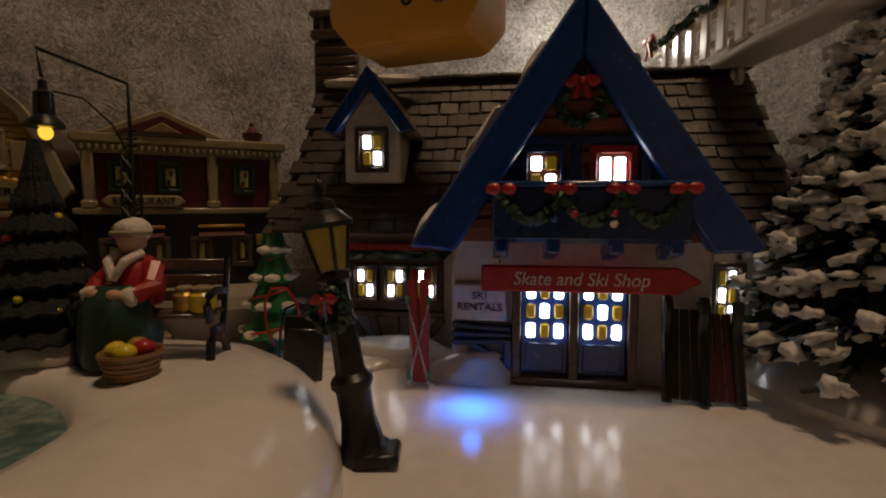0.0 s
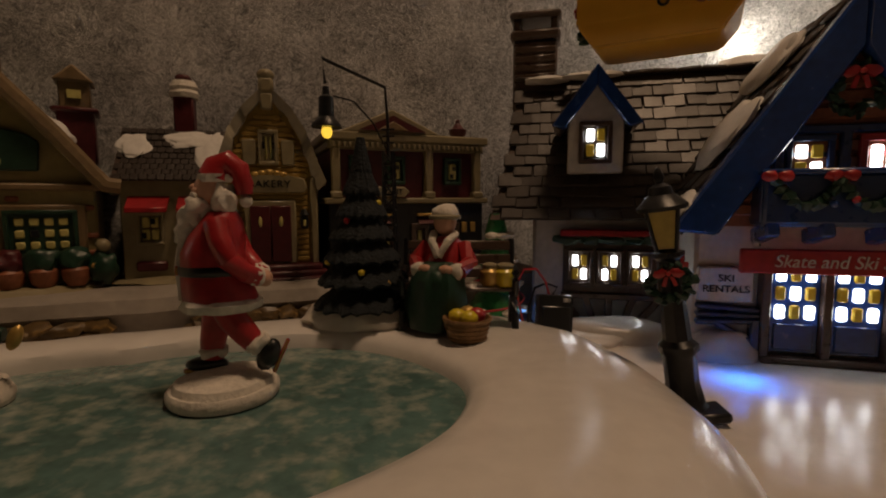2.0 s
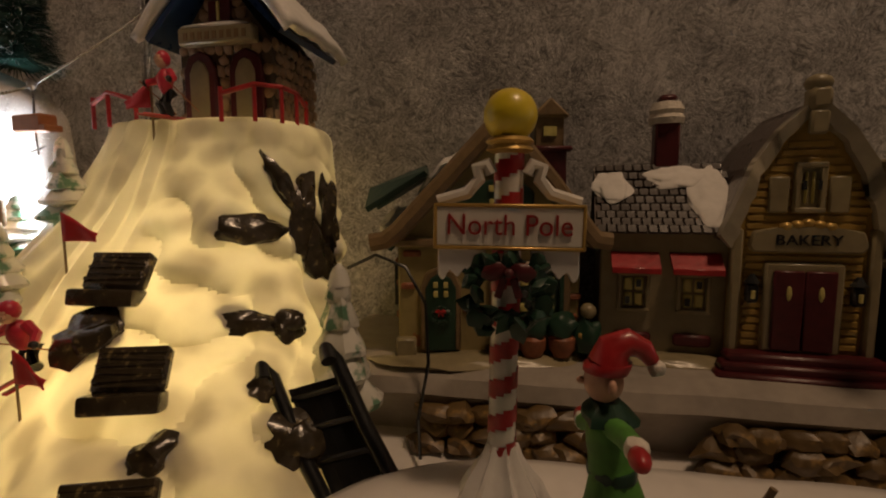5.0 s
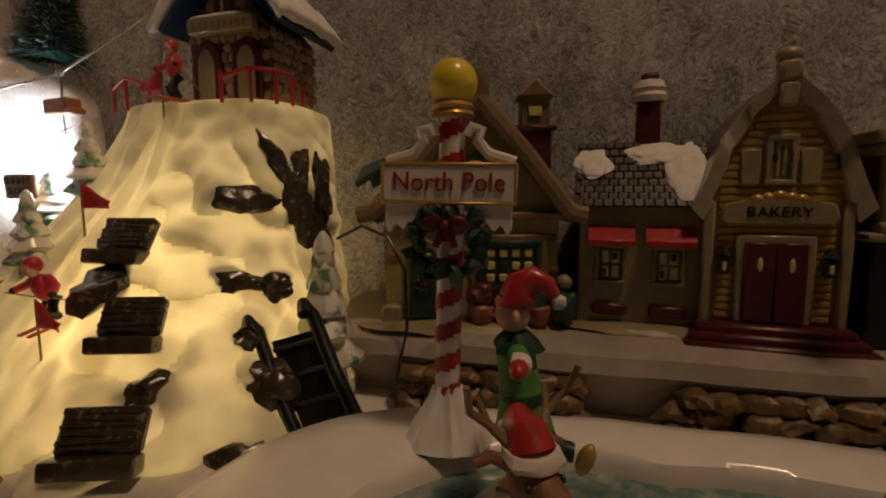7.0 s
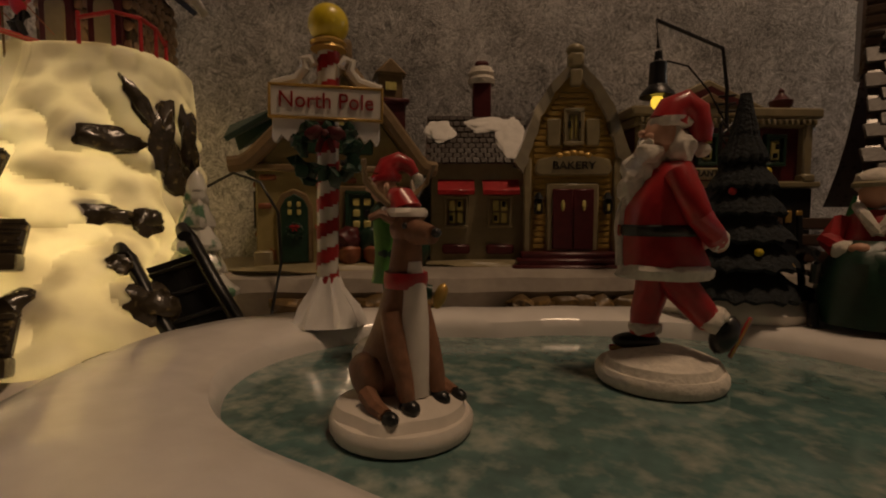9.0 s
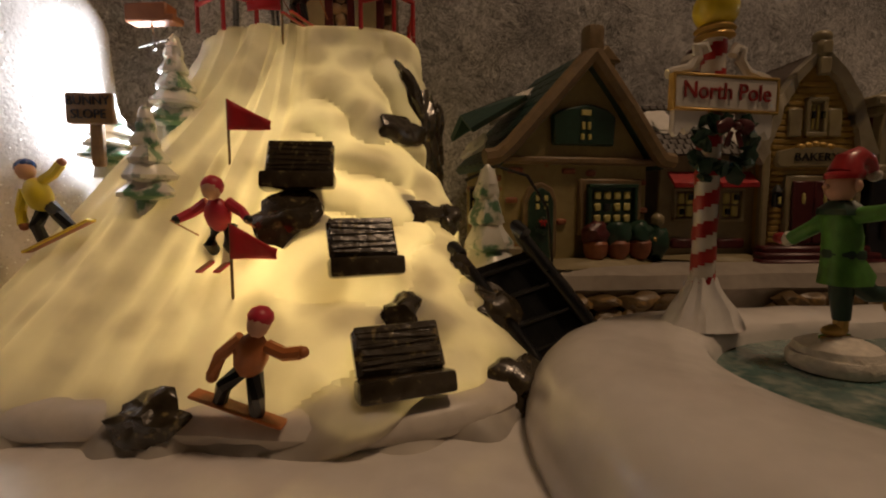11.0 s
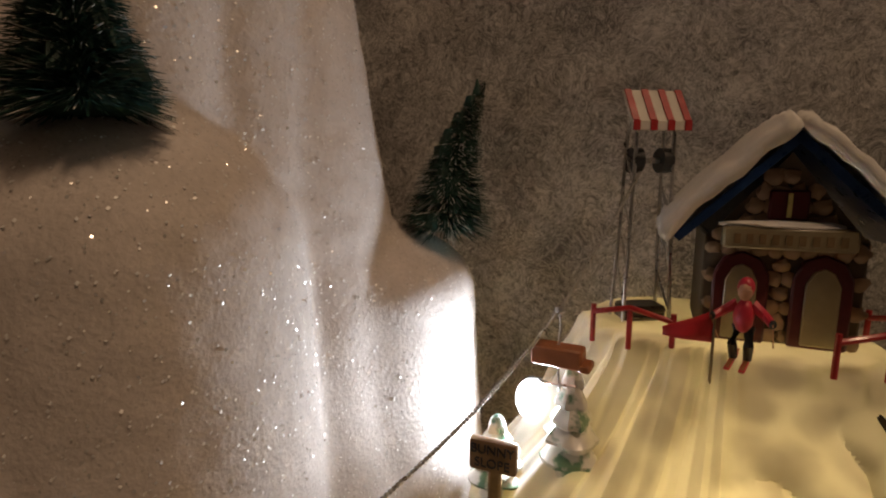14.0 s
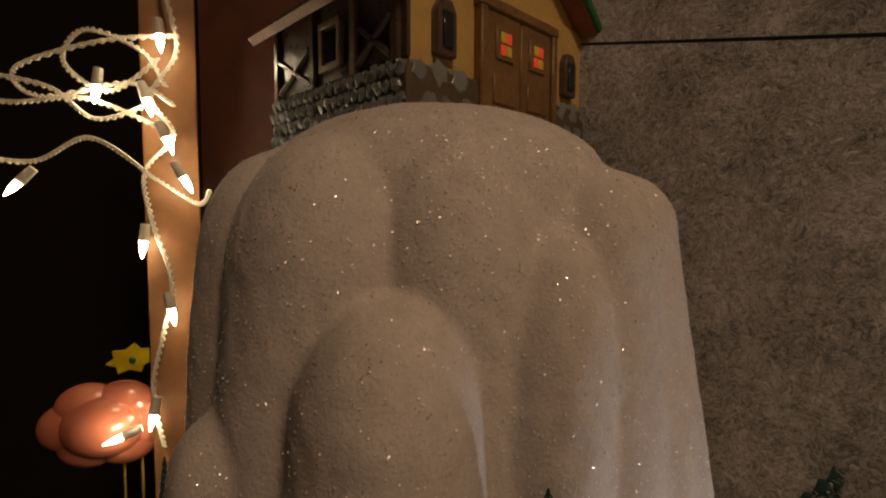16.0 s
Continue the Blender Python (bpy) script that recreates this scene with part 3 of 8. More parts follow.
hill = thing("ski_hill", HF, "glowing white porcelain ski hill with dark steps and rocks", "ski hill")
bm = B()
zs = frange(0.0, HTOP - 0.006, 100)
NA = 300
rows = [[bm.verts.new(hill_point(-180 + 360 * k / NA, z)) for k in range(NA)] for z in zs]
for f, dz in ((0.985, 0.003), (0.95, 0.0052), (0.90, 0.006), (0.5, 0.006)):
    rows.append([bm.verts.new((v.co.x * f, v.co.y * f, zs[-1] + dz)) for v in rows[99]])
for u, v in zip(rows, rows[1:]):
    for k in range(NA):
        bm.faces.new((u[k], u[(k + 1) % NA], v[(k + 1) % NA], v[k]))
bm.faces.new(rows[-1])
part("slope", bm, PORCELAIN, hill, "glowing white porcelain slope")
bm = B()
brow = []
for dr, z in ((0.003, -0.001), (0.006, 0.002), (0.0068, 0.005), (0.0055, 0.008), (0.0025, 0.0102), (-0.003, 0.0115)):
    brow.append([])
    for k in range(140):
        deg = -180 + 360 * k / 140
        r = hill_radius(deg, 0.012) + dr + 0.0012 * noise.noise(Vector((deg * 0.06, z * 60, 3)))
        brow[-1].append(bm.verts.new((r * math.sin(radians(deg)), -r * math.cos(radians(deg)), z)))
for u, v in zip(brow, brow[1:]):
    for k in range(140):
        bm.faces.new((u[k], u[(k + 1) % 140], v[(k + 1) % 140], v[k]))
part("foot", bm, BASEWHITE, hill, "thick unlit white foot of the hill")


def hill_stone(deg, z, w, h, d, seed, turn=0.0):
    p = hill_point(deg, z)
    nrm = (hill_point(deg, z - 0.006, 0) - hill_point(deg, z + 0.006, 0)).normalized()
    out = Vector((math.sin(radians(deg)), -math.cos(radians(deg)), 0))
    side = Vector((out.y, -out.x, 0)) * -1
    up = nrm * -1
    away = side.cross(up) * -1
    if away.dot(out) < 0:
        away = -away
    m = Matrix((side, up, away)).transposed().to_4x4()
    b2 = B()
    blob(b2, (0, 0, 0), (w / 2, h / 2, d), rot=pose(0, 0, 0, 0, 0, turn), sub=3, rough=0.6, seed=seed)
    o = part("rock", b2, ROCK, hill, "dark glazed rock")
    o.matrix_local = Matrix.Translation(p) @ m
    return o


def hill_step(deg, z, w, depth=0.014, rise=0.013):
    """A dark wooden stair: a tread with a plank riser behind."""
    p = hill_point(deg, z, 0)
    q = hill_point(deg, z + rise, 0)
    out = Vector((math.sin(radians(deg)), -math.cos(radians(deg)), 0))
    m = pose(0, 0, 0, 0, 0, deg)
    b2 = B()
    lean = pose(0, 0, 0, -34, 0, 0)
    box(b2, (0, -0.0030, 0.0006), (w, 0.0085, 0.0066), rot=pose(0, 0, 0, -12, 0, 0), bevel=0.0016, seg=2)
    box(b2, (0, 0.0045, 0.0090), (w * 0.93, 0.0045, 0.0150), rot=lean, bevel=0.0012)
    for i in range(6):
        q = Vector((0, 0.0045, 0.0090)) + lean @ Vector((0, -0.0024, -0.0058 + i * 0.0024))
        box(b2, q, (w * (0.84 + 0.05 * (i % 2)), 0.0009, 0.0014 + 0.0005 * (i % 3)), rot=lean @ pose(0, 0, 0, 0, (-1) ** i * 2.0 + i * 0.4, 0), bevel=0.0004)
    o = part("step", b2, ROCK, hill, "dark ribbed stair step")
    o.matrix_local = Matrix.Translation(p + out * 0.002) @ m
    return o


for deg, z, w in ((2, 0.076, 0.027), (15, 0.047, 0.025), (17, 0.016, 0.029)):
    hill_step(deg, z, w)
for i, (deg, z, w, h, d, turn) in enumerate(((2, 0.063, 0.027, 0.021, 0.006, 10), (40, 0.100, 0.030, 0.013, 0.006, 0), (35, 0.0655, 0.024, 0.010, 0.004, -8), (47, 0.062, 0.014, 0.013, 0.004, 0), (37, 0.045, 0.011, 0.010, 0.003, 0),
                                              (20, 0.032, 0.018, 0.014, 0.004, 20), (43, 0.028, 0.027, 0.020, 0.005, -30), (36, 0.008, 0.024, 0.022, 0.006, 0), (57, 0.119, 0.009, 0.030, 0.004, 25), (66, 0.104, 0.014, 0.042, 0.005, -15), (73, 0.088, 0.018, 0.042, 0.006, 10),
                                              (82, 0.104, 0.010, 0.036, 0.004, 0), (86, 0.074, 0.016, 0.034, 0.006, 8), (-14, 0.008, 0.02, 0.014, 0.005, 0))):
    hill_stone(deg, z, w, h, d, i * 2.3, turn)


# ---- glitter mountain ----
MC = Vector((-0.70, -0.07, 0))
MTOP = 0.424
# outline of the core: height and radius
CORE = [(0.0, 0.140), (0.12, 0.124), (0.25, 0.110), (0.33, 0.098), (0.365, 0.096), (0.385, 0.092), (0.400, 0.083), (0.412, 0.064), (0.420, 0.040), (MTOP, 0.012)]
# rounded folds: bearing, distance from the middle, radius, height of the crown, depth of its dome, spread towards the foot
FOLDS = [(-78, 0.086, 0.034, 0.396, 0.050, 0.10), (-48, 0.082, 0.041, 0.400, 0.060, 0.09), (-25, 0.108, 0.034, 0.337, 0.050, 0.11), (-58, 0.120, 0.022, 0.292, 0.030, 0.20),
         (-10, 0.066, 0.042, 0.406, 0.070, 0.0), (13, 0.096, 0.024, 0.362, 0.060, 0.05), (31, 0.096, 0.024, 0.386, 0.040, 0.08), (50, 0.092, 0.031, 0.388, 0.030, 0.16), (72, 0.082, 0.040, 0.385, 0.040, 0.12),
         (7, 0.103, 0.051, 0.231, 0.045, 0.06), (40, 0.120, 0.034, 0.200, 0.060, 0.10), (57, 0.134, 0.057, 0.190, 0.036, 0.08), (-36, 0.100, 0.038, 0.120, 0.060, 0.08), (20, 0.105, 0.045, 0.080, 0.050, 0.15),
         (100, 0.080, 0.045, 0.36, 0.05, 0.12), (140, 0.080, 0.045, 0.37, 0.05, 0.12), (180, 0.080, 0.045, 0.36, 0.05, 0.12), (-110, 0.080, 0.045, 0.37, 0.05, 0.12), (-145, 0.080, 0.045, 0.36, 0.05, 0.12)]
NM, NL = 480, 240
m_deg, m_z = np.arange(NM) * 360.0 / NM, np.linspace(0.0, MTOP, NL)
DEG, ZZ = np.meshgrid(m_deg, m_z)
RAD = np.interp(ZZ, [c[0] for c in CORE], [c[1] for c in CORE])
for bearing, dist, r0, crown, dome, spread in FOLDS:
    off = np.radians((DEG - bearing + 180) % 360 - 180)
    up = np.clip((ZZ - crown + dome) / dome, 0, 1)
    rr = r0 * np.sqrt(1 - up ** 2) + spread * np.clip(crown - dome - ZZ, 0, None)
    side = np.abs(dist * np.sin(off)) + (np.cos(off) < 0) * dist
    reach = dist * np.cos(off) + np.sqrt(np.clip(rr ** 2 - side ** 2, 0, None)) - 2.2 * np.clip(side - rr, 0, None) - 5.0 * np.clip(ZZ - crown, 0, None)
    soft = 0.004
    h = np.clip(0.5 + 0.5 * (reach - RAD) / soft, 0, 1)
    RAD = RAD * (1 - h) + reach * h + soft * h * (1 - h) * 0.5
for _ in range(3):
    RAD = (np.roll(RAD, 1, 1) + 2 * RAD + np.roll(RAD, -1, 1)) / 4
    RAD[1:-1] = (RAD[:-2] + 2 * RAD[1:-1] + RAD[2:]) / 4


def mountain_point(deg, z):
    u, v = (deg % 360) * NM / 360, min(max(z, 0.0), MTOP) / MTOP * (NL - 1)
    i, j = int(u) % NM, min(int(v), NL - 2)
    fu, fv = u - int(u), v - j
    k = (i + 1) % NM
    r = float((RAD[j, i] * (1 - fu) + RAD[j, k] * fu) * (1 - fv) + (RAD[j + 1, i] * (1 - fu) + RAD[j + 1, k] * fu) * fv)
    c, n_ = math.cos(radians(deg)), math.sin(radians(deg))
    r += 0.0022 * noise.noise(Vector((c * 3, n_ * 3, z * 14))) + 0.0006 * noise.noise(Vector((c * 16, n_ * 16, z * 90)))
    return MC + Vector((r * c, r * n_, z))


bm = B()
rows = [[bm.verts.new(mountain_point(float(d), float(z))) for d in m_deg] for z in m_z]
for u, v in zip(rows, rows[1:]):
    for k in range(NM):
        bm.faces.new((u[k], u[(k + 1) % NM], v[(k + 1) % NM], v[k]))
bm.faces.new(rows[-1])
solo("mountain", bm, GLITTER, None, "white foam mountain with draped folds and glitter flecks", "mountain", kind="structure")


# loose glitter flecks lying on the mountain's snow
FLECK = mat("silver glitter", (0.97, 0.94, 0.90), 0.40, metal=0.4, bump=0)
rng = random.Random(77)
bm = B()
for i in range(20000):
    deg, z = rng.uniform(-95, 110), rng.uniform(0.02, MTOP - 0.004)
    p = mountain_point(deg, z)
    e1 = (mountain_point(deg + 0.6, z) - p).normalized()
    e2 = (mountain_point(deg, z + 0.003) - p).normalized()
    nrm = (e1.cross(e2).normalized() + Vector((rng.gauss(0, 0.33), rng.gauss(0, 0.33), rng.gauss(0, 0.33)))).normalized()
    t1 = nrm.orthogonal().normalized()
    t2 = nrm.cross(t1)
    h = rng.uniform(0.00020, 0.00046)
    p = p + e1.cross(e2).normalized() * 0.0003
    bm.faces.new([bm.verts.new(p + t1 * (h * a) + t2 * (h * b)) for a, b in ((-1, -0.8), (1, -0.8), (1, 0.8), (-1, 0.8))])
solo("glitter", bm, FLECK, None, "fine silver glitter flecks scattered over the snowy mountain", "glitter", kind="stuff")


# ---- ski shop ----
SHOP = pose(0.060, 0.212, 0, 0, 0, -7.5)
shop = thing("ski_shop", SHOP, "ceramic ski shop with brown shingles, blue gable and lit windows", "house")


def window(parent, x, y, z, w, h, cols, rows, lit, frame_mat, name="window", bar=0.0016, edge=0.0028, depth=0.004, turn=0.0, label=""):
    """A small window: a frame, a dark backing and its panes one by one."""
    m = pose(x, y, z, 0, 0, turn)
    bm = B()
    for sx in (-1, 1):
        box(bm, (sx * (w / 2 - edge / 2), 0, 0), (edge, depth, h), bevel=0.0005)
    for sz in (-1, 1):
        box(bm, (0, -0.0003, sz * (h / 2 - edge / 2)), (w, depth, edge), bevel=0.0005)
    box(bm, (0, depth * 0.3, 0), (w - edge, depth * 0.35, h - edge))
    win = part(name, bm, frame_mat, parent, label)
    win.matrix_local = m
    iw, ih = w - 2 * edge - bar, h - 2 * edge - bar
    for r in range(rows):
        for c in range(cols):
            key = lit[r][c]
            if key == ".":
                continue
            b2 = B()
            box(b2, (-iw / 2 + iw * (c + 0.5) / cols, -depth * 0.05, ih / 2 - ih * (r + 0.5) / rows), (iw / cols - bar, depth * 0.4, ih / rows - bar), bevel=0.0006)
            part("pane", b2, {"W": PANE_LIT, "Y": PANE_YELLOW, "P": PANE_DIM, "D": PANE_DARK}[key], win)
    return win


# walls
bm = B()
box(bm, (-0.053, 0.118, 0.036), (0.188, 0.10, 0.072), bevel=0.002)
box(bm, (0.0855, 0.105, 0.036), (0.061, 0.124, 0.072), bevel=0.002)
part("wall", bm, WHITEWALL, shop, "rough white plaster wall")
bm = B()
box(bm, (0.003, 0.075, 0.036), (0.124, 0.11, 0.076), bevel=0.002)
part("front_wall", bm, WHITEWALL, shop, "rough white plaster wall")
bm = B()
prism(bm, [(-0.068, 0.070), (0.068, 0.070), (0.0, 0.170)], 0.0070, 0.10)
part("gable_wall", bm, REDWALL, shop, "dark red brick gable")
for i in range(9):
    zz = 0.078 + i * 0.0075
    ww = 0.118 * (0.168 - zz) / 0.09
    bm = B()
    box(bm, (0, 0.0063, zz), (max(0.008, ww), 0.002, 0.0058), bevel=0.0008)
    part("clapboard", bm, REDWALL, shop)
# main roof: a sagging slope front and back
RX0, RX1 = -0.163, 0.118


def roof_point(x, s, front=True):
    y = 0.116 - 0.064 * s - 0.006 * s * s
    z = 0.171 - 0.099 * s + 0.010 * math.sin(s * math.pi) * -0.4
    spread = 0.010 * s * s
    xx = x + (spread if x > 0 else -spread) * abs((x - (RX0 + RX1) / 2) / ((RX1 - RX0) / 2))
    return Vector((xx, y if front else 0.232 - y, z))


bm = B()
for front in (True, False):
    grid_sheet(bm, frange(RX0, RX1, 12), frange(0, 1, 10), lambda x, s: roof_point(x, s, front) - Vector((0, 0, 0.001)))
roof = part("roof", bm, BROWN, shop, "dark brown glazed shingle roof")
b2 = B()
box(b2, (0, 0, 0), (0.0146, 0.0128, 0.0018), bevel=0.0007)
shingle = mesh_of("shingle", b2, BROWN_SHINGLE)
rng = random.Random(3)
ROWS_N = 13
for r in range(ROWS_N):
    s = (r + 0.5) / ROWS_N
    d = (roof_point(0, s + 0.03) - roof_point(0, s - 0.03)).normalized()
    pitch = math.degrees(math.atan2(d.z, -d.y))
    n = 20
    for c in range(n + (r % 2)):
        x = RX0 + 0.006 + (RX1 - RX0 - 0.012) * (c + (0.0 if r % 2 else 0.5)) / n
        if -0.062 * s - 0.002 < x < 0.066 * s and s < 0.95 and abs(x) < 0.06 * s:
            continue
        p = roof_point(x, s) + Vector((0, -0.0012, 0.0008))
        ob = new("shingle", shingle)
        ob.parent = roof
        ob.matrix_local = Matrix.Translation(p) @ pose(0, 0, 0, -pitch - 7 + rng.uniform(-3, 3), rng.uniform(-2, 2), rng.uniform(-4, 4)) @ Matrix.Diagonal((rng.uniform(0.85, 1.12), rng.uniform(0.9, 1.1), 1, 1))
for k in range(18):
    bm = B()
    x = RX0 + (k + 0.5) * (RX1 - RX0) / 18
    box(bm, (x, 0.116, 0.1722), (0.0165, 0.014, 0.0035), rot=pose(0, 0, 0, 0, 3 * (-1) ** k, 0), bevel=0.0012)
    part("ridge_tile", bm, BROWN_SHINGLE, roof)
# gable roof: two blue-faced slopes with brown backs
PK, EZ, EX = 0.1770, 0.0690, 0.0740
for sgn, nm in ((-1, "left"), (1, "right")):
    bm = B()
    slab(bm, [(0, 0.004, PK), (sgn * EX, 0.004, EZ), (sgn * EX, 0.085, EZ), (0, 0.122, PK)], sgn * 0.006)
    o = part("gable_roof", bm, BROWN, shop, "brown gable roof slope")
    bm = B()
    prism(bm, [(0, PK + 0.002), (sgn * (EX + 0.002), EZ - 0.001), (sgn * (EX - 0.0190), EZ - 0.003), (0, PK - 0.0270)], -0.004, 0.0045, bevel=0.0012)
    part("bargeboard", bm, BLUE, shop, "glossy blue bargeboard")
    # brown shingles on the gable slopes
    d = Vector((sgn * EX, 0, EZ - PK))
    for r in range(11):
        for c in range(4):
            s = (r + 0.6) / 11
            p = Vector((0, 0.014 + c * 0.019 + (0.009 if r % 2 else 0), PK + 0.001)) + d * s
            if p.y > 0.02 + 0.10 * (1 - s) + 0.02:
                continue
            ob = new("shingle", shingle)
            ob.parent = o
            ob.matrix_local = Matrix.Translation(p) @ pose(0, 0, 0, 0, sgn * (math.degrees(math.atan2(PK - EZ, EX)) - 5), 0) @ pose(0, 0, 0, 0, 0, 90)
# snow on the gable and ridge
for c, s, rot in (((-0.044, 0.03, 0.1185), (0.004, 0.026, 0.022), 34), ((-0.069, 0.012, 0.079), (0.003, 0.014, 0.010), 34), ((-0.018, 0.05, 0.158), (0.004, 0.03, 0.018), 34), ((0.03, 0.08, 0.165), (0.016, 0.03, 0.004), 20), ((-0.140, 0.108, 0.170), (0.016, 0.006, 0.003), 0), ((-0.11, 0.10, 0.1695), (0.02, 0.006, 0.0028), 0)):
    bm = B()
    blob(bm, c, s, rot=pose(0, 0, 0, 0, rot, 0), sub=3, rough=0.3, seed=c[0] * 50)
    part("roof_snow", bm, SNOW_MATT, shop, "white roof snow")
# chimney
bm = B()
box(bm, (-0.150, 0.124, 0.175), (0.032, 0.024, 0.05), bevel=0.0015)
box(bm, (-0.150, 0.124, 0.2045), (0.036, 0.028, 0.007), bevel=0.0018)
for sx in (-1, 1):
    for sy in (-1, 1):
        box(bm, (-0.150 + sx * 0.0135, 0.124 + sy * 0.0095, 0.2115), (0.005, 0.005, 0.009), bevel=0.0008)
box(bm, (-0.150, 0.124, 0.2185), (0.037, 0.029, 0.005), bevel=0.0018)
chim = part("chimney", bm, BROWN, shop, "brown brick chimney with an open capped top")
for i in range(7):
    bm = B()
    box(bm, (-0.150, 0.1118, 0.1545 + i * 0.0065), (0.030, 0.002, 0.005), rot=pose(0, 0, 0, 0, (-1) ** i * 1.5, 0), bevel=0.0009)
    part("brick_course", bm, BROWN, chim)
bm = B()
rod(bm, (0.109, 0.112, 0.150), (0.109, 0.112, 0.186), 0.0045, n=12)
lathe(bm, [(0.0055, 0), (0.006, 0.006), (0.0085, 0.007), (0.001, 0.014)], (0.109, 0.112, 0.184), 12)
part("vent_pipe", bm, STEEL, shop, "grey metal roof vent")
# dormer
DX = -0.109
bm = B()
prism(bm, [(DX - 0.0165, 0.100), (DX + 0.0165, 0.100), (DX + 0.0165, 0.134), (DX, 0.154), (DX - 0.0165, 0.134)], 0.056, 0.105, bevel=0.001)
dormer = part("dormer", bm, WHITEWALL, shop, "white plastered dormer with a blue gable roof")
for sgn in (-1, 1):
    bm = B()
    slab(bm, [(DX, 0.050, 0.163), (DX + sgn * 0.0255, 0.050, 0.1290), (DX + sgn * 0.0255, 0.085, 0.1290), (DX, 0.112, 0.163)], sgn * 0.005)
    part("dormer_roof", bm, BROWN, dormer)
    bm = B()
    prism(bm, [(DX, 0.164), (DX + sgn * 0.0265, 0.1285), (DX + sgn * 0.0185, 0.1265), (DX, 0.1515)], 0.0465, 0.0525, bevel=0.0008)
    part("dormer_trim", bm, BLUE, dormer, "glossy blue trim")
window(dormer, DX, 0.0555, 0.1185, 0.0195, 0.0255, 2, 2, ["WY", "YW"], BROWN, label="brown four-pane window")
# left wing window with red lintel
bm = B()
box(bm, (-0.098, 0.0665, 0.0405), (0.058, 0.004, 0.037), bevel=0.001)
part("window_surround", bm, BROWN, shop, "brown timber window surround")
for x, pat in ((-0.1165, ["WY", "YW"]), (-0.098, ["YW", "WY"]), (-0.0795, ["WY", "YW"])):
    window(shop, x, 0.0635, 0.0400, 0.0165, 0.0235, 2, 2, pat, BROWN, edge=0.0020, bar=0.0018, label="brown shop window with lit panes")
bm = B()
box(bm, (-0.098, 0.062, 0.0625), (0.062, 0.008, 0.0045), bevel=0.001)
part("lintel", bm, RED, shop, "red lintel")
for i in range(5):
    bm = B()
    blob(bm, (-0.124 + i * 0.013, 0.061, 0.0585), (0.009, 0.003, 0.0035), sub=2, rough=0.8, seed=i)
    part("garland", bm, DKGREEN, shop, "dark green garland")
bm = B()
box(bm, (-0.098, 0.064, 0.0215), (0.060, 0.006, 0.004), bevel=0.0008)
for x in (-0.122, -0.110, -0.098, -0.086, -0.074):
    box(bm, (x, 0.063, 0.013), (0.0045, 0.004, 0.016), rot=pose(0, 0, 0, 0, (x + 0.098) * 1600, 0), bevel=0.0006)
part("timber_brace", bm, BROWN, shop, "dark timber bracing")
# right wing small window
window(shop, 0.080, 0.0415, 0.041, 0.0165, 0.034, 2, 3, ["YW", "WY", "YW"], BROWN)
# front doors
door_frame = B()
for x in (-0.0265, 0.0005, 0.0275):
    box(door_frame, (x, 0.0165, 0.026), (0.0042, 0.008, 0.048), bevel=0.0006)
box(door_frame, (0.0005, 0.0165, 0.0505), (0.060, 0.008, 0.004), bevel=0.0006)
box(door_frame, (0.0005, 0.0155, 0.0018), (0.058, 0.010, 0.0036), bevel=0.001)
part("door_frame", door_frame, BROWN, shop, "brown timber door frame")
for x in (-0.013, 0.014):
    bm = B()
    box(bm, (x, 0.0185, 0.027), (0.0225, 0.005, 0.044), bevel=0.0006)
    box(bm, (x, 0.0165, 0.0135), (0.018, 0.003, 0.0135), bevel=0.0006)
    dr = part("door", bm, BLUE, shop, "blue glazed shop door")
    for r, row in enumerate(("WYW", "YWY", "WYW")):
        for c, k in enumerate(row):
            b2 = B()
            box(b2, (x + (c - 1) * 0.0066, 0.0158, 0.0455 - r * 0.0096), (0.0043, 0.003, 0.0070), bevel=0.0008)
            part("pane", b2, PANE_LIT if k == "W" else PANE_YELLOW, dr)
# hanging sign with a pointed end
bm = B()
prism(bm, [(-0.043, 0.0475), (0.043, 0.0475), (0.053, 0.0535), (0.043, 0.0595), (-0.043, 0.0595)], 0.001, 0.0045, bevel=0.0008)
sign = part("sign", bm, RED, shop, "red pointed shop sign")
words("lettering", "Skate and Ski Shop", 0.0084, INK_WHITE, sign, pose(0.001, 0.0008, 0.0535, 90, 0, 0), 0.93, 0.2)
for x in (-0.036, 0.036):
    for i in range(3):
        bm = B()
        tube(bm, [(x + 0.0016 * math.cos(a * 0.7), 0.003 + (0.0012 * math.sin(a * 0.7) if i % 2 else 0), 0.0612 + i * 0.0024 + 0.0016 * math.sin(a * 0.7)) for a in range(10)], 0.0004, 5)
        part("chain_link", bm, STEEL, sign)
bm = B()
box(bm, (-0.0445, 0.0185, 0.039), (0.0265, 0.005, 0.0185), bevel=0.0008)
panel = part("notice_board", bm, WHITEWALL, shop, "white painted notice board")
words("lettering", "SKI", 0.0052, INK, panel, pose(-0.0445, 0.0155, 0.0425, 90, 0, 0), 1.1)
words("lettering", "RENTALS", 0.0052, INK, panel, pose(-0.0445, 0.0155, 0.0368, 90, 0, 0), 1.05)
bm = B()
for z in (0.027, 0.0235, 0.020):
    box(bm, (-0.0435, 0.0165, z), (0.030, 0.005, 0.0030), rot=pose(0, 0, 0, 0, (z - 0.0235) * 900, 0), bevel=0.0009)
box(bm, (-0.040, 0.0160, 0.014), (0.021, 0.004, 0.0035), rot=pose(0, 0, 0, 0, 30, 0), bevel=0.0009)
box(bm, (-0.0305, 0.0162, 0.013), (0.0045, 0.005, 0.018), bevel=0.0009)
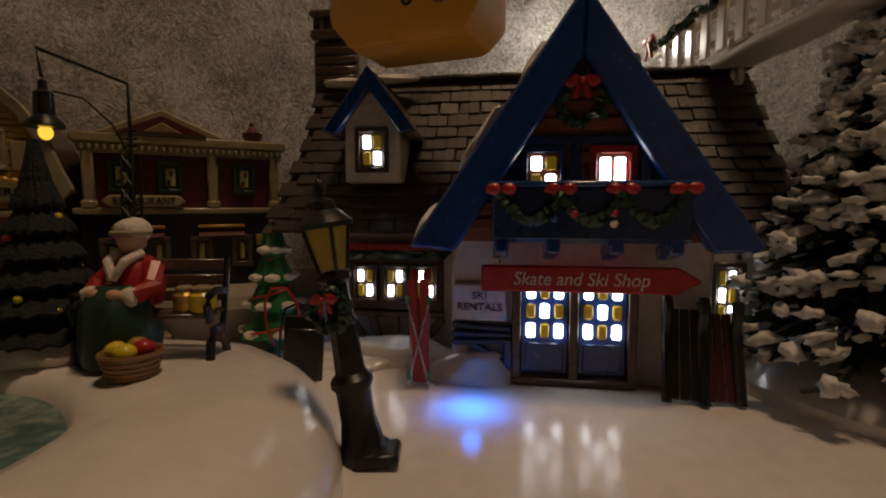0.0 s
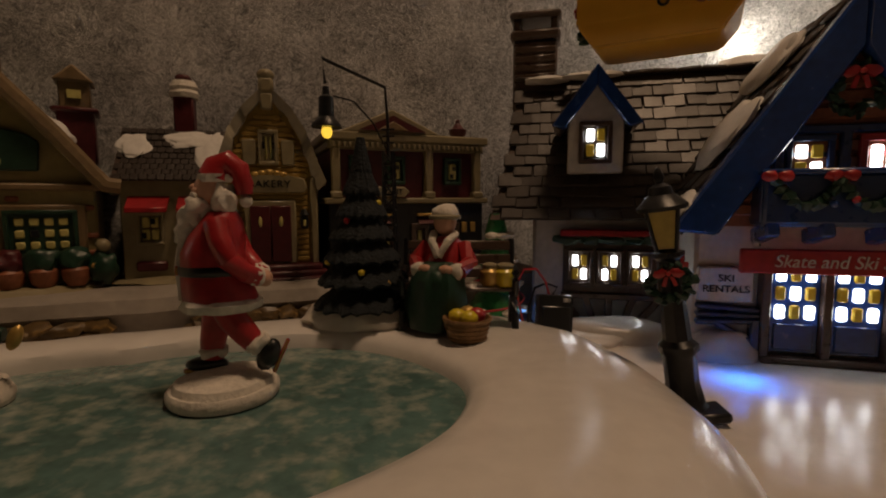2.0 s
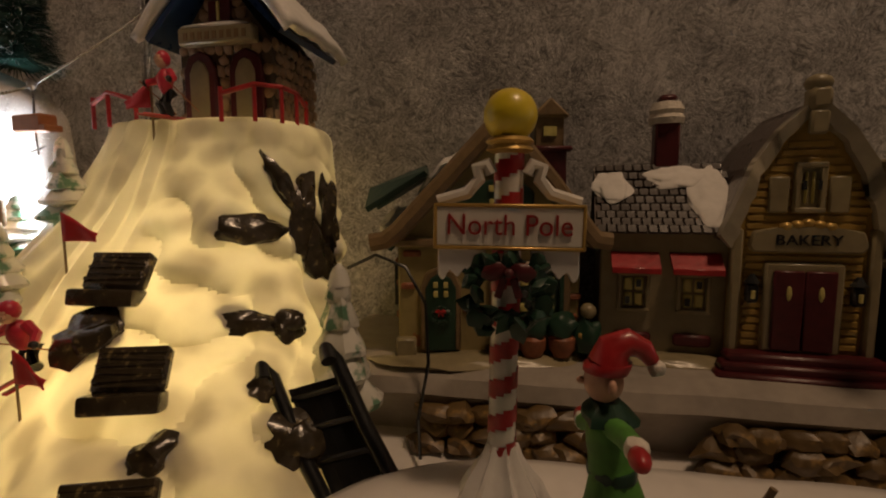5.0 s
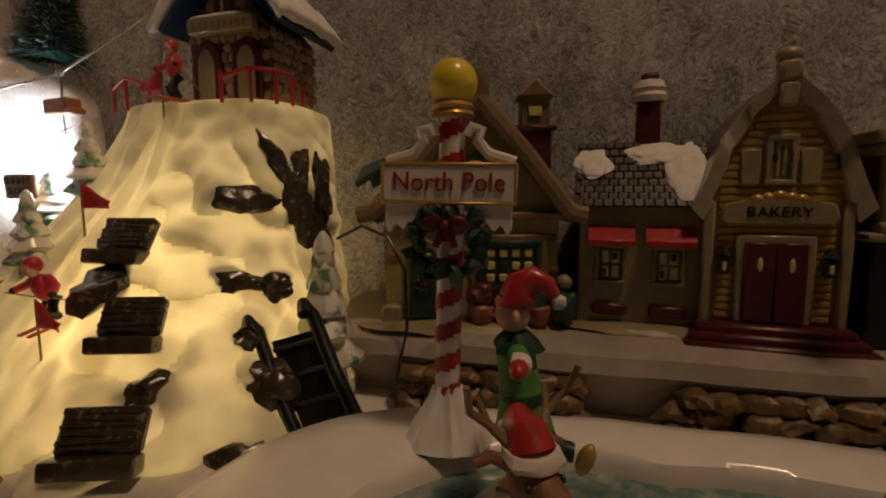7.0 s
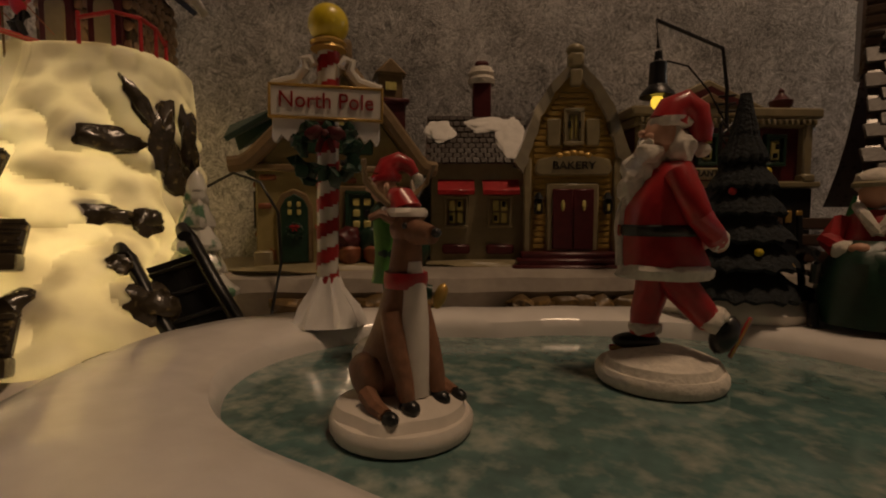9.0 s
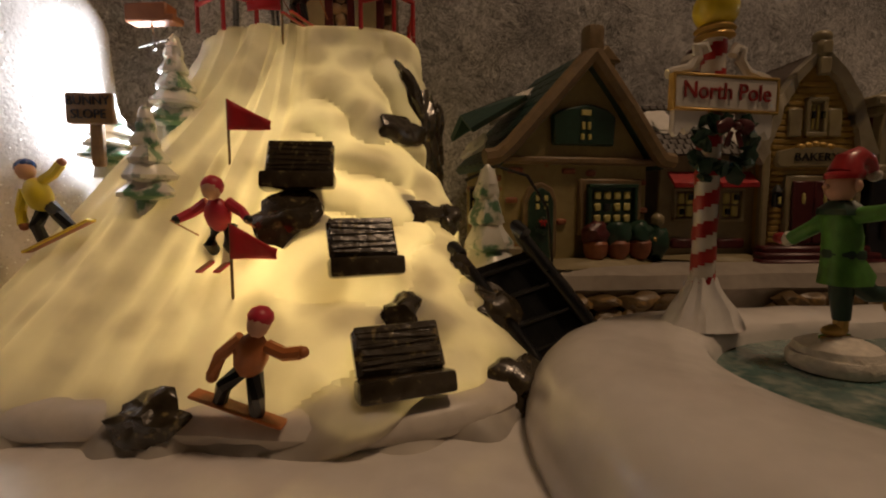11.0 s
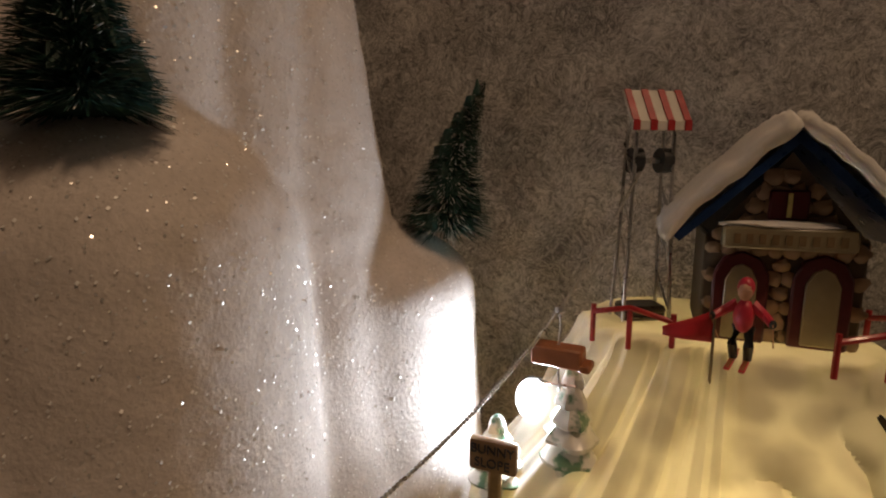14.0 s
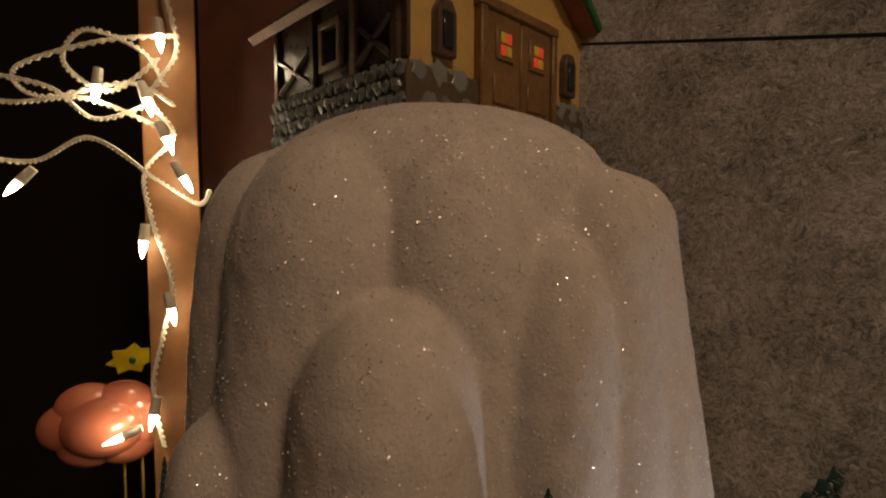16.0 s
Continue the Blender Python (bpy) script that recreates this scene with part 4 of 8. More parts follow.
part("timber_brace", bm, DKBLUE, shop, "dark blue timber bracing")
# balcony
bm = B()
box(bm, (0.003, 0.004, 0.0725), (0.082, 0.024, 0.004), bevel=0.001)
balcony = part("balcony", bm, DKBLUE, shop, "dark blue balcony with garlands and red bows")
bm = B()
box(bm, (0.003, -0.0075, 0.083), (0.082, 0.004, 0.0225), bevel=0.001)
part("front_panel", bm, DKBLUE, balcony)
for x in (-0.037, 0.043):
    bm = B()
    box(bm, (x, 0.003, 0.083), (0.003, 0.020, 0.0225), bevel=0.001)
    part("side_panel", bm, DKBLUE, balcony)
for x in (-0.034, -0.012, 0.014, 0.038):
    bm = B()
    box(bm, (x, 0.000, 0.0675), (0.006, 0.020, 0.0075), rot=pose(0, 0, 0, -14, 0, 0), bevel=0.001)
    part("bracket", bm, BLUE, balcony, "blue bracket")
bm = B()
box(bm, (0.003, -0.0085, 0.0955), (0.086, 0.008, 0.0026), bevel=0.0008)
part("handrail", bm, BLUE, balcony)
for i in range(4):
    bm = B()
    x = -0.034 + i * 0.0247
    for k in (-1, 1):
        blob(bm, (x + k * 0.0032, -0.012, 0.0935), (0.0036, 0.002, 0.0026), sub=2, rough=0.3, seed=i)
    part("bow", bm, RED, balcony, "red bow")
for i in range(3):
    bm = B()
    for k in range(11):
        s = k / 10
        x = -0.034 + i * 0.0247 + 0.0247 * s
        blob(bm, (x, -0.0115, 0.091 - 0.011 * math.sin(s * math.pi)), (0.0028, 0.0022, 0.0024), sub=1, rough=0.8, seed=i + k)
    tagged(part("garland", bm, DKGREEN, balcony, "dark green garland"), kind="stuff")
for x, z, m_ in ((-0.004, 0.083, RED), (0.012, 0.079, WHITEFUR), (0.012, 0.0835, RED), (-0.012, 0.081, BLUE)):
    bm = B()
    blob(bm, (x, -0.0125, z), (0.0018, 0.0015, 0.0018), sub=2)
    part("ornament", bm, m_, balcony)
# gable windows, wreath
window(shop, -0.0155, 0.0055, 0.1015, 0.020, 0.0230, 2, 2, ["WY", "YW"], DKBLUE)
window(shop, 0.0145, 0.0055, 0.1015, 0.021, 0.0230, 2, 1, ["WW"], RED, edge=0.0035, label="red-framed balcony door")
bm = B()
for x in (-0.0285, -0.0015, 0.0285):
    box(bm, (x, 0.0050, 0.100), (0.0045, 0.004, 0.030), bevel=0.0008)
box(bm, (0.0, 0.0050, 0.1155), (0.062, 0.004, 0.004), bevel=0.0008)
part("window_surround", bm, DKBLUE, shop, "dark blue timber window surround")


def wreath(parent, m, r, t, bow=True, seed=0, ribbon=None):
    bm = B()
    rg = random.Random(seed)
    for k in range(42):
        a = k * math.tau / 42 + rg.uniform(-0.1, 0.1)
        rr = r + rg.uniform(-t, t) * 0.5
        blob(bm, (rr * math.cos(a), rg.uniform(-t, t) * 0.4, rr * math.sin(a)), (t * 0.55, t * 0.5, t * 0.3), rot=pose(0, 0, 0, rg.uniform(0, 180), rg.uniform(0, 180), 0), sub=1, rough=0.9, seed=k)
    w = tagged(part("wreath", bm, DKGREEN, parent, "dark green wreath with a red bow"), kind="stuff")
    w.matrix_local = m
    if bow:
        bm = B()
        for sx in (-1, 1):
            blob(bm, (sx * r * 0.42, -t * 0.75, r * 0.72), (r * 0.40, t * 0.28, r * 0.26), rot=pose(0, 0, 0, 0, sx * 22, 0), sub=2, rough=0.4, seed=sx)
            box(bm, (sx * r * 0.22, -t * 0.72, r * 0.25), (r * 0.22, t * 0.15, r * 0.6), rot=pose(0, 0, 0, 0, sx * -18, 0), bevel=t * 0.05)
        blob(bm, (0, -t * 0.95, r * 0.70), (r * 0.14, t * 0.25, r * 0.14), sub=2)
        part("bow", bm, ribbon or RED, w, "red bow")
    return w


wreath(shop, pose(-0.0005, 0.0010, 0.1325), 0.0098, 0.0044, seed=4)
# snowdrift along the front
for c, s in (((-0.047, 0.017, 0.0), (0.022, 0.009, 0.016)), ((-0.098, 0.045, 0.0), (0.045, 0.018, 0.012)), ((-0.12, 0.03, 0.0), (0.03, 0.012, 0.006))):
    bm = B()
    blob(bm, c, s, sub=4, rough=0.25, seed=c[0] * 31)
    part("snowdrift", bm, SNOW, shop, "white snowdrift")

# skis leaning beside the door
skis = thing("ski_pair", SHOP @ pose(-0.072, 0.002, 0), "red skis with silver poles standing in the snow", "skis")
for x, lean in ((-0.0022, -1.5), (0.0024, 1.5)):
    bm = B()
    box(bm, (x, 0, 0.027), (0.0046, 0.0018, 0.052), rot=pose(0, 0, 0, 8, lean, 0), bevel=0.0008)
    blob(bm, (x * 1.3, 0.0045, 0.053), (0.0022, 0.0014, 0.004), sub=2)
    part("ski", bm, RED, skis, "red ski")
for sx in (-1, 1):
    bm = B()
    rod(bm, (sx * -0.005, -0.003, 0.002), (sx * 0.005, -0.003, 0.042), 0.0005, n=6)
    o = part("ski_pole", bm, STEEL, skis, "silver ski pole")
    for q in ((sx * 0.005, -0.003, 0.041), (sx * -0.0045, -0.003, 0.005)):
        bm = B()
        rod(bm, q, (q[0] - sx * 0.0006, q[1], q[2] + 0.004), 0.0012, n=8)
        part("grip", bm, GREEN, o, "green grip")

# sleds leaning beside the door
for dx, turn, hh in ((0.046, -8, 0.046), (0.0615, 4, 0.044)):
    sled = thing("toboggan", SHOP @ pose(dx, -0.004, 0, 0, 0, turn), "black-railed toboggan with a dark red deck leaning on the wall", "sled", "sleds by the shop door")
    tilt = pose(0, 0, 0, -14, 0, 0)
    for sx in (-1, 1):
        bm = B()
        tube(bm, [tilt @ Vector((sx * 0.0075, 0 if k < 8 else -0.0035 * math.sin((k - 8) * 0.7), 0.001 + hh * k / 11)) for k in range(12)], 0.0023, 8)
        o = part("runner", bm, BLACK, sled, "glossy black runner")
    for k in range(3):
        bm = B()
        box(bm, tilt @ Vector(((k - 1) * 0.0042, 0.001, hh * 0.48)), (0.0038, 0.0012, hh * 0.86), rot=tilt, bevel=0.0004)
        part("slat", bm, DARKRED if dx > 0.05 else BLACK, sled)


# ---- lamp posts ----
def lamp_post(m, label):
    lp = thing("lamp_post", m, label, "lamp post", "black lamp posts")
    bm = B()
    lathe(bm, [(0.0088, 0), (0.0088, 0.003), (0.0070, 0.005), (0.0062, 0.010), (0.0056, 0.013), (0.0056, 0.024), (0.0068, 0.0255), (0.0068, 0.028), (0.0048, 0.030), (0.0042, 0.046), (0.0052, 0.047), (0.0042, 0.049), (0.0038, 0.060), (0.0055, 0.0615), (0.0055, 0.063), (0.003, 0.064)], n=8)
    box(bm, (0.006, -0.002, 0.002), (0.014, 0.012, 0.004), rot=pose(0, 0, 0, 0, 0, 20), bevel=0.001)
    part("post", bm, IRON, lp, "black fluted post")
    for k in range(4):
        bm = B()
        a = k * math.pi / 2
        m2 = pose(0, 0, 0, 0, 0, 90 * k)
        prism(bm, [(-0.0030, 0.0645), (0.0030, 0.0645), (0.0048, 0.0785), (-0.0048, 0.0785)], 0.0, 0.0005)
        o = part("lantern_pane", bm, mat_pane, lp, "pale yellow lantern pane")
        o.matrix_local = m2 @ pose(0, -0.0030, 0) @ pose(0, 0, 0.0645, 7, 0, 0) @ pose(0, 0, -0.0645)
    bm = B()
    for sx in (-1, 1):
        for sy in (-1, 1):
            rod(bm, (sx * 0.0031, sy * 0.0031, 0.0640), (sx * 0.0050, sy * 0.0050, 0.0790), 0.0007, n=6)
    part("lantern_frame", bm, IRON, lp)
    bm = B()
    lathe(bm, [(0.0082, 0.0785), (0.0085, 0.0800), (0.0050, 0.0838), (0.0042, 0.0842), (0.0036, 0.0870), (0.0012, 0.0885), (0.0019, 0.0905), (0.0010, 0.0935), (0.0002, 0.0945)], n=12)
    part("cap", bm, IRON, lp, "black lantern cap with a finial")
    return lp


mat_pane = mat("lantern glass", (0.45, 0.34, 0.06), 0.2, vary=0.3, bump=0.1)
post1 = lamp_post(pose(-0.027, 0.160, 0.0, 3, -8, -20) @ Matrix.Diagonal((1.08, 1.08, 1.02, 1)), "black lamp post with amber lantern and wreath in snow")
wreath(post1, pose(0.0, -0.0055, 0.052), 0.0062, 0.0030, seed=9)
copy_thing(post1, pose(-0.2896, -0.0390, -0.0072, 0, 0, 25) @ Matrix.Scale(0.50, 4))

# ---- snow-laden tree on a snowy base ----
tree = thing("snowy_fir", pose(0.197, 0.212, 0), "tall dark fir tree thick with clumped snow", "tree")
bm = B()
lathe(bm, [(0.055, 0), (0.053, 0.006), (0.044, 0.012), (0.02, 0.017), (0.004, 0.018)], n=28, wob=0.15)
part("snow_base", bm, SNOW, tree, "white snowy base")
bm = B()
rod(bm, (0, 0, 0.010), (0, 0, 0.182), 0.006, 0.0012, 8)
part("trunk", bm, NEEDLE, tree)
rng = random.Random(11)
bn, bs = B(), ([], [])
for k in range(400):
    s = (k + 0.5) / 400
    z = 0.020 + 0.165 * s
    rmax = 0.066 * (1 - s) ** 0.85 + 0.004
    a = k * 2.39996 + rng.uniform(-0.3, 0.3)
    r = rmax * rng.uniform(0.72, 1.0)
    tip = Vector((r * math.cos(a), r * math.sin(a), z - 0.10 * r + rng.uniform(-0.003, 0.003)))
    root = Vector((0, 0, z + 0.006))
    tube(bn, [root, root.lerp(tip, 0.5) + Vector((0, 0, 0.003)), tip], lambda t: 0.0036 * (1 - t) + 0.0016, 5)
    side = Vector((-math.sin(a), math.cos(a), 0))
    for j in range(3):
        q = root.lerp(tip, rng.uniform(0.55, 0.98))
        e = q + side * rng.uniform(-0.011, 0.011) + Vector((math.cos(a) * 0.005, math.sin(a) * 0.005, rng.uniform(-0.004, 0.003)))
        tube(bn, [q, e], 0.0013, 4)
        if rng.random() < 0.45:
            lump(bs, (e.x, e.y, e.z + 0.0014), (rng.uniform(0.0022, 0.0052), rng.uniform(0.0022, 0.0052), rng.uniform(0.0014, 0.0028)), rot=pose(0, 0, 0, rng.uniform(-30, 30), rng.uniform(-30, 30), rng.uniform(0, 180)), rough=1.1, seed=k + j * 7.7)
    if rng.random() < 0.75:
        lump(bs, (tip.x, tip.y, tip.z + 0.0016), (rng.uniform(0.0030, 0.0062), rng.uniform(0.0030, 0.0062), rng.uniform(0.0018, 0.0034)), rot=pose(0, 0, 0, rng.uniform(-25, 25), rng.uniform(-25, 25), 0), rough=1.2, seed=k * 1.3)
tagged(part("foliage", bn, NEEDLE, tree, "dark needled boughs"), kind="stuff")
me = bpy.data.meshes.new("snow")
me.from_pydata(bs[0], [], bs[1])
me.materials.append(FROST)
me.polygons.foreach_set("use_smooth", [True] * len(me.polygons))
snow = new("snow", me)
snow.parent = tree
tagged(snow, "clumped white snow on the boughs", kind="stuff")


# ---- restaurant ----
rest = thing("restaurant", pose(-0.1615, 0.3085, 0.034, 0, 0, 29), "dark red and cream ceramic restaurant with a pedimented roof", "house")
RW = 0.114
bm = B()
box(bm, (0, 0.035, 0.024), (RW, 0.07, 0.048), bevel=0.001)
part("ground_floor", bm, BLACK, rest, "near-black glazed shop front")
bm = B()
box(bm, (0, 0.037, 0.070), (RW - 0.006, 0.066, 0.044), bevel=0.001)
part("upper_wall", bm, DARKRED, rest, "dark red upper wall")
bm = B()
box(bm, (0, 0.034, 0.0495), (RW + 0.006, 0.074, 0.004), bevel=0.001)
part("string_course", bm, CREAM, rest, "cream moulding")
bm = B()
box(bm, (0, 0.034, 0.0925), (RW + 0.006, 0.074, 0.006), bevel=0.0012)
box(bm, (0, 0.035, 0.087), (RW, 0.072, 0.006), bevel=0.0012)
part("cornice", bm, CREAM, rest, "cream cornice")
for i in range(30):
    bm = B()
    box(bm, (-RW / 2 + 0.003 + i * (RW - 0.006) / 29, -0.0022, 0.0868), (0.0018, 0.003, 0.003), bevel=0.0004)
    part("dentil", bm, CREAM, rest)
for x in (-RW / 2 + 0.005, 0.014, RW / 2 - 0.005):
    bm = B()
    box(bm, (x, 0.002, 0.068), (0.006, 0.006, 0.035), bevel=0.001)
    box(bm, (x, 0.001, 0.0535), (0.008, 0.008, 0.005), bevel=0.001)
    part("pilaster", bm, CREAM, rest, "cream pilaster")
bm = B()
prism(bm, [(-0.050, 0.0950), (0.024, 0.0950), (-0.013, 0.1115)], -0.002, 0.020, bevel=0.001)
ped = part("pediment", bm, CREAM, rest, "cream pediment")
bm = B()
prism(bm, [(-0.037, 0.0965), (0.011, 0.0965), (-0.013, 0.1070)], -0.004, 0.0)
part("pediment_panel", bm, DARKRED, ped)
bm = B()
prism(bm, [(-0.024, 0.0968), (-0.002, 0.0968), (-0.013, 0.1032)], -0.0048, -0.001, bevel=0.0006)
part("pediment_fan", bm, TAN, ped)
bm = B()
lathe(bm, [(0.003, 0), (0.0062, 0.004), (0.0068, 0.007), (0.0045, 0.008), (0.0015, 0.012), (0.0018, 0.0135), (0.0003, 0.015)], (0.040, 0.008, 0.0945), 14)
part("urn", bm, DARKRED, rest, "dark urn on the cornice")
for x in (-0.036, -0.010, 0.033):
    window(rest, x, 0.0028, 0.0705, 0.0135, 0.0195, 1, 1, ["P"], DKGREEN, edge=0.0024)
    bm = B()
    box(bm, (x + 0.0004, 0.0002, 0.0725), (0.0018, 0.002, 0.003))
    box(bm, (x - 0.0012, 0.0002, 0.067), (0.0018, 0.002, 0.003))
    part("window_gap", bm, PANE_DARK, rest)
bm = B()
prism(bm, [(-0.042, 0.0520), (-0.006, 0.0520), (-0.002, 0.0555), (-0.006, 0.0590), (-0.042, 0.0590), (-0.046, 0.0555)], -0.0055, -0.0030, bevel=0.0008)
rs = part("sign", bm, CREAM, rest, "cream oval name sign")
words("lettering", "RESTAURANT", 0.0056, INK, rs, pose(-0.024, -0.0057, 0.0555, 90, 0, 0), 0.95)
for x in (-0.042, -0.018, 0.006, 0.030):
    window(rest, x, -0.001, 0.023, 0.013, 0.021, 1, 1, ["P"], BROWN, edge=0.0034)
for x in (-0.028, 0.018):
    bm = B()
    prism(bm, [(x - 0.014, 0.0385), (x + 0.014, 0.0385), (x + 0.014, 0.0405), (x - 0.014, 0.0405)], -0.004, 0.001, bevel=0.0005)
    part("awning", bm, GOLD, rest, "gilded awning rail")
    bm = B()
    slab(bm, [(x - 0.0135, 0.0, 0.038), (x - 0.0135, -0.006, 0.0335), (x + 0.0135, -0.006, 0.0335), (x + 0.0135, 0.0, 0.038)], 0.001)
    part("awning_cloth", bm, DARKRED, rest, "dark red awning")
for x in (0.041, 0.048):
    bm = B()
    box(bm, (x, -0.0012, 0.030), (0.004, 0.0012, 0.0075), bevel=0.0004)
    part("number_bar", bm, GOLD, rest, "small gilded bar")

# ---- bakery ----
bak = thing("bakery", pose(-0.245, 0.2665, 0.034, 0, 0, 24), "yellow and cream ceramic bakery with a barn roof and low wing", "house")
BW = 0.056
OUTL = [(-BW / 2, 0.0), (BW / 2, 0.0), (BW / 2, 0.066), (BW / 2 - 0.006, 0.088), (BW / 2 - 0.014, 0.101), (0, 0.116), (-BW / 2 + 0.014, 0.101), (-BW / 2 + 0.006, 0.088), (-BW / 2, 0.066)]
bm = B()
prism(bm, OUTL, 0.0, 0.055, bevel=0.0008)
part("wall", bm, YELLOWWALL, bak, "yellow clapboard wall")
for i in range(26):
    z = 0.012 + i * 0.0036
    hw = BW / 2 - 0.005 if z < 0.07 else max(0.004, (0.116 - z) * 0.62)
    bm = B()
    box(bm, (0, -0.0004, z), (2 * hw, 0.0015, 0.0029), bevel=0.0005)
    part("clapboard", bm, YELLOWWALL, bak)
ROOFL = [(-BW / 2 - 0.007, 0.060), (-BW / 2 - 0.002, 0.072), (-BW / 2 + 0.005, 0.092), (-BW / 2 + 0.014, 0.106), (0, 0.120), (BW / 2 - 0.014, 0.106), (BW / 2 - 0.005, 0.092), (BW / 2 + 0.002, 0.072), (BW / 2 + 0.007, 0.060)]
bm = B()
for (x0, z0), (x1, z1) in zip(ROOFL, ROOFL[1:]):
    slab(bm, [(x0, 0.002, z0), (x1, 0.002, z1), (x1, 0.056, z1), (x0, 0.056, z0)], 0.003)
part("roof", bm, BROWN, bak, "brown barn roof")
bm = B()
inner = []
for i in range(41):
    f = i / 40 * (len(ROOFL) - 1)
    j = min(int(f), len(ROOFL) - 2)
    x = ROOFL[j][0] + (ROOFL[j + 1][0] - ROOFL[j][0]) * (f - j)
    z = ROOFL[j][1] + (ROOFL[j + 1][1] - ROOFL[j][1]) * (f - j)
    drip = 0.0056 + 0.0020 * noise.noise(Vector((i * 0.55, 2, 0)))
    inner.append(((x, z + 0.002), (x * (1 - drip / 0.036), z - drip * 0.72)))
for (a0, b0), (a1, b1) in zip(inner, inner[1:]):
    quad = [a0, a1, b1, b0]
    front = [bm.verts.new((x, -0.0062 + (0.0016 if k > 1 else 0), z)) for k, (x, z) in enumerate(quad)]
    back = [bm.verts.new((x, 0.0010, z)) for x, z in quad]
    bm.faces.new(front)
    bm.faces.new(back[::-1])
    for k in range(4):
        bm.faces.new((front[k], back[k], back[(k + 1) % 4], front[(k + 1) % 4]))
bmesh.ops.remove_doubles(bm, verts=bm.verts, dist=0.00005)
part("roof_snow", bm, OLDSNOW, bak, "thick dripping cream snow along the roof edge")
bm = B()
box(bm, (0, -0.004, 0.1205), (0.009, 0.008, 0.010), bevel=0.002)
blob(bm, (0, -0.003, 0.127), (0.0055, 0.005, 0.004), sub=2)
box(bm, (0, -0.006, 0.1105), (0.007, 0.004, 0.010), bevel=0.001)
part("finial", bm, CREAM, bak, "cream snowy finial")
window(bak, 0, -0.0020, 0.083, 0.012, 0.022, 2, 1, ["PP"], CREAM, edge=0.0024)
for sx in (-1, 1):
    bm = B()
    box(bm, (sx * 0.0115, -0.0018, 0.080), (0.008, 0.002, 0.016), bevel=0.0007)
    part("shutter", bm, CREAM, bak, "cream shutter")
    bm = B()
    box(bm, (sx * 0.0028, -0.0044, 0.084), (0.0014, 0.0016, 0.004))
    part("window_gap", bm, PANE_DARK, bak)
bm = B()
prism(bm, [(-0.021, 0.0545), (0.021, 0.0545), (0.023, 0.0575), (0.021, 0.0640), (0.012, 0.0655), (0.0, 0.0660), (-0.012, 0.0655), (-0.021, 0.0640), (-0.023, 0.0575)], -0.0050, -0.001, bevel=0.0009)
bsn = part("sign", bm, CREAM, bak, "cream scroll bakery sign")
words("lettering", "BAKERY", 0.0066, INK, bsn, pose(0, -0.0053, 0.0600, 90, 0, 0), 1.08)
bm = B()
for k in range(5):
    blob(bm, ((k - 2) * 0.0042, -0.0035, 0.0675 - abs(k - 2) * 0.0008), (0.003, 0.002, 0.0022), sub=2)
part("bread_ornament", bm, GOLD, bak, "golden bread ornament")
bm = B()
box(bm, (0, -0.0015, 0.0295), (0.031, 0.005, 0.041), bevel=0.001)
part("door_frame", bm, CREAM, bak, "cream door surround")
for sx in (-1, 1):
    bm = B()
    box(bm, (sx * 0.0062, -0.0042, 0.0285), (0.0120, 0.003, 0.036), bevel=0.0006)
    d_ = part("door", bm, DARKRED, bak, "dark red door leaf")
    bm = B()
    blob(bm, (sx * 0.0062, -0.0056, 0.0365), (0.0012, 0.0008, 0.0035), sub=2)
    part("pane", bm, PANE_DIM, d_)
    bm = B()
    box(bm, (sx * 0.0205, -0.004, 0.036), (0.005, 0.004, 0.009), bevel=0.001)
    lathe(bm, [(0.0035, 0), (0.001, 0.004)], (sx * 0.0205, -0.004, 0.0405), 8)
    ln = part("wall_lantern", bm, BLACK, bak, "black wall lantern")
    bm = B()
    box(bm, (sx * 0.0205, -0.0062, 0.0355), (0.0018, 0.001, 0.004), bevel=0.0003)
    part("lantern_pane", bm, PANE_DIM, ln)
    bm = B()
    box(bm, (sx * 0.0268, -0.001, 0.034), (0.0045, 0.005, 0.062), bevel=0.001)
    part("corner_board", bm, CREAM, bak)
for k in range(3):
    bm = B()
    box(bm, (0, -0.006 - k * 0.004, 0.007 - k * 0.0035), (0.062 + k * 0.006, 0.010, 0.0045), bevel=0.0012)
    part("stair", bm, DARKRED, bak, "dark red front step")
# low wing
WX = -0.0565
bm = B()
box(bm, (WX, 0.030, 0.032), (0.058, 0.050, 0.064), bevel=0.001)
part("wing_wall", bm, CREAM, bak, "cream wing wall")


def wing_roof(x, s):
    return Vector((x, 0.030 - 0.030 * s, 0.096 - 0.034 * s - 0.002 * math.sin(s * 3)))


bm = B()
grid_sheet(bm, frange(WX - 0.032, WX + 0.030, 8), frange(0, 1, 6), wing_roof)
grid_sheet(bm, frange(WX - 0.032, WX + 0.030, 8), frange(0, 1, 6), lambda x, s: Vector((x, 0.060 - wing_roof(x, s).y, wing_roof(x, s).z)))
wr = part("wing_roof", bm, BROWN, bak, "brown shingle wing roof")
b2 = B()
box(b2, (0, 0, 0), (0.0046, 0.0052, 0.0014), bevel=0.0005)
small_shingle = mesh_of("shingle", b2, BROWN_SHINGLE)
rng = random.Random(8)
for r in range(9):
    for c in range(13):
        s = (r + 0.5) / 9
        p = wing_roof(WX - 0.029 + c * 0.0047 + (0.0023 if r % 2 else 0), s)
        ob = new("shingle", small_shingle)
        ob.parent = wr
        ob.matrix_local = Matrix.Translation(p + Vector((0, 0, 0.0006))) @ pose(0, 0, 0, 46 + rng.uniform(-3, 3), 0, rng.uniform(-3, 3))
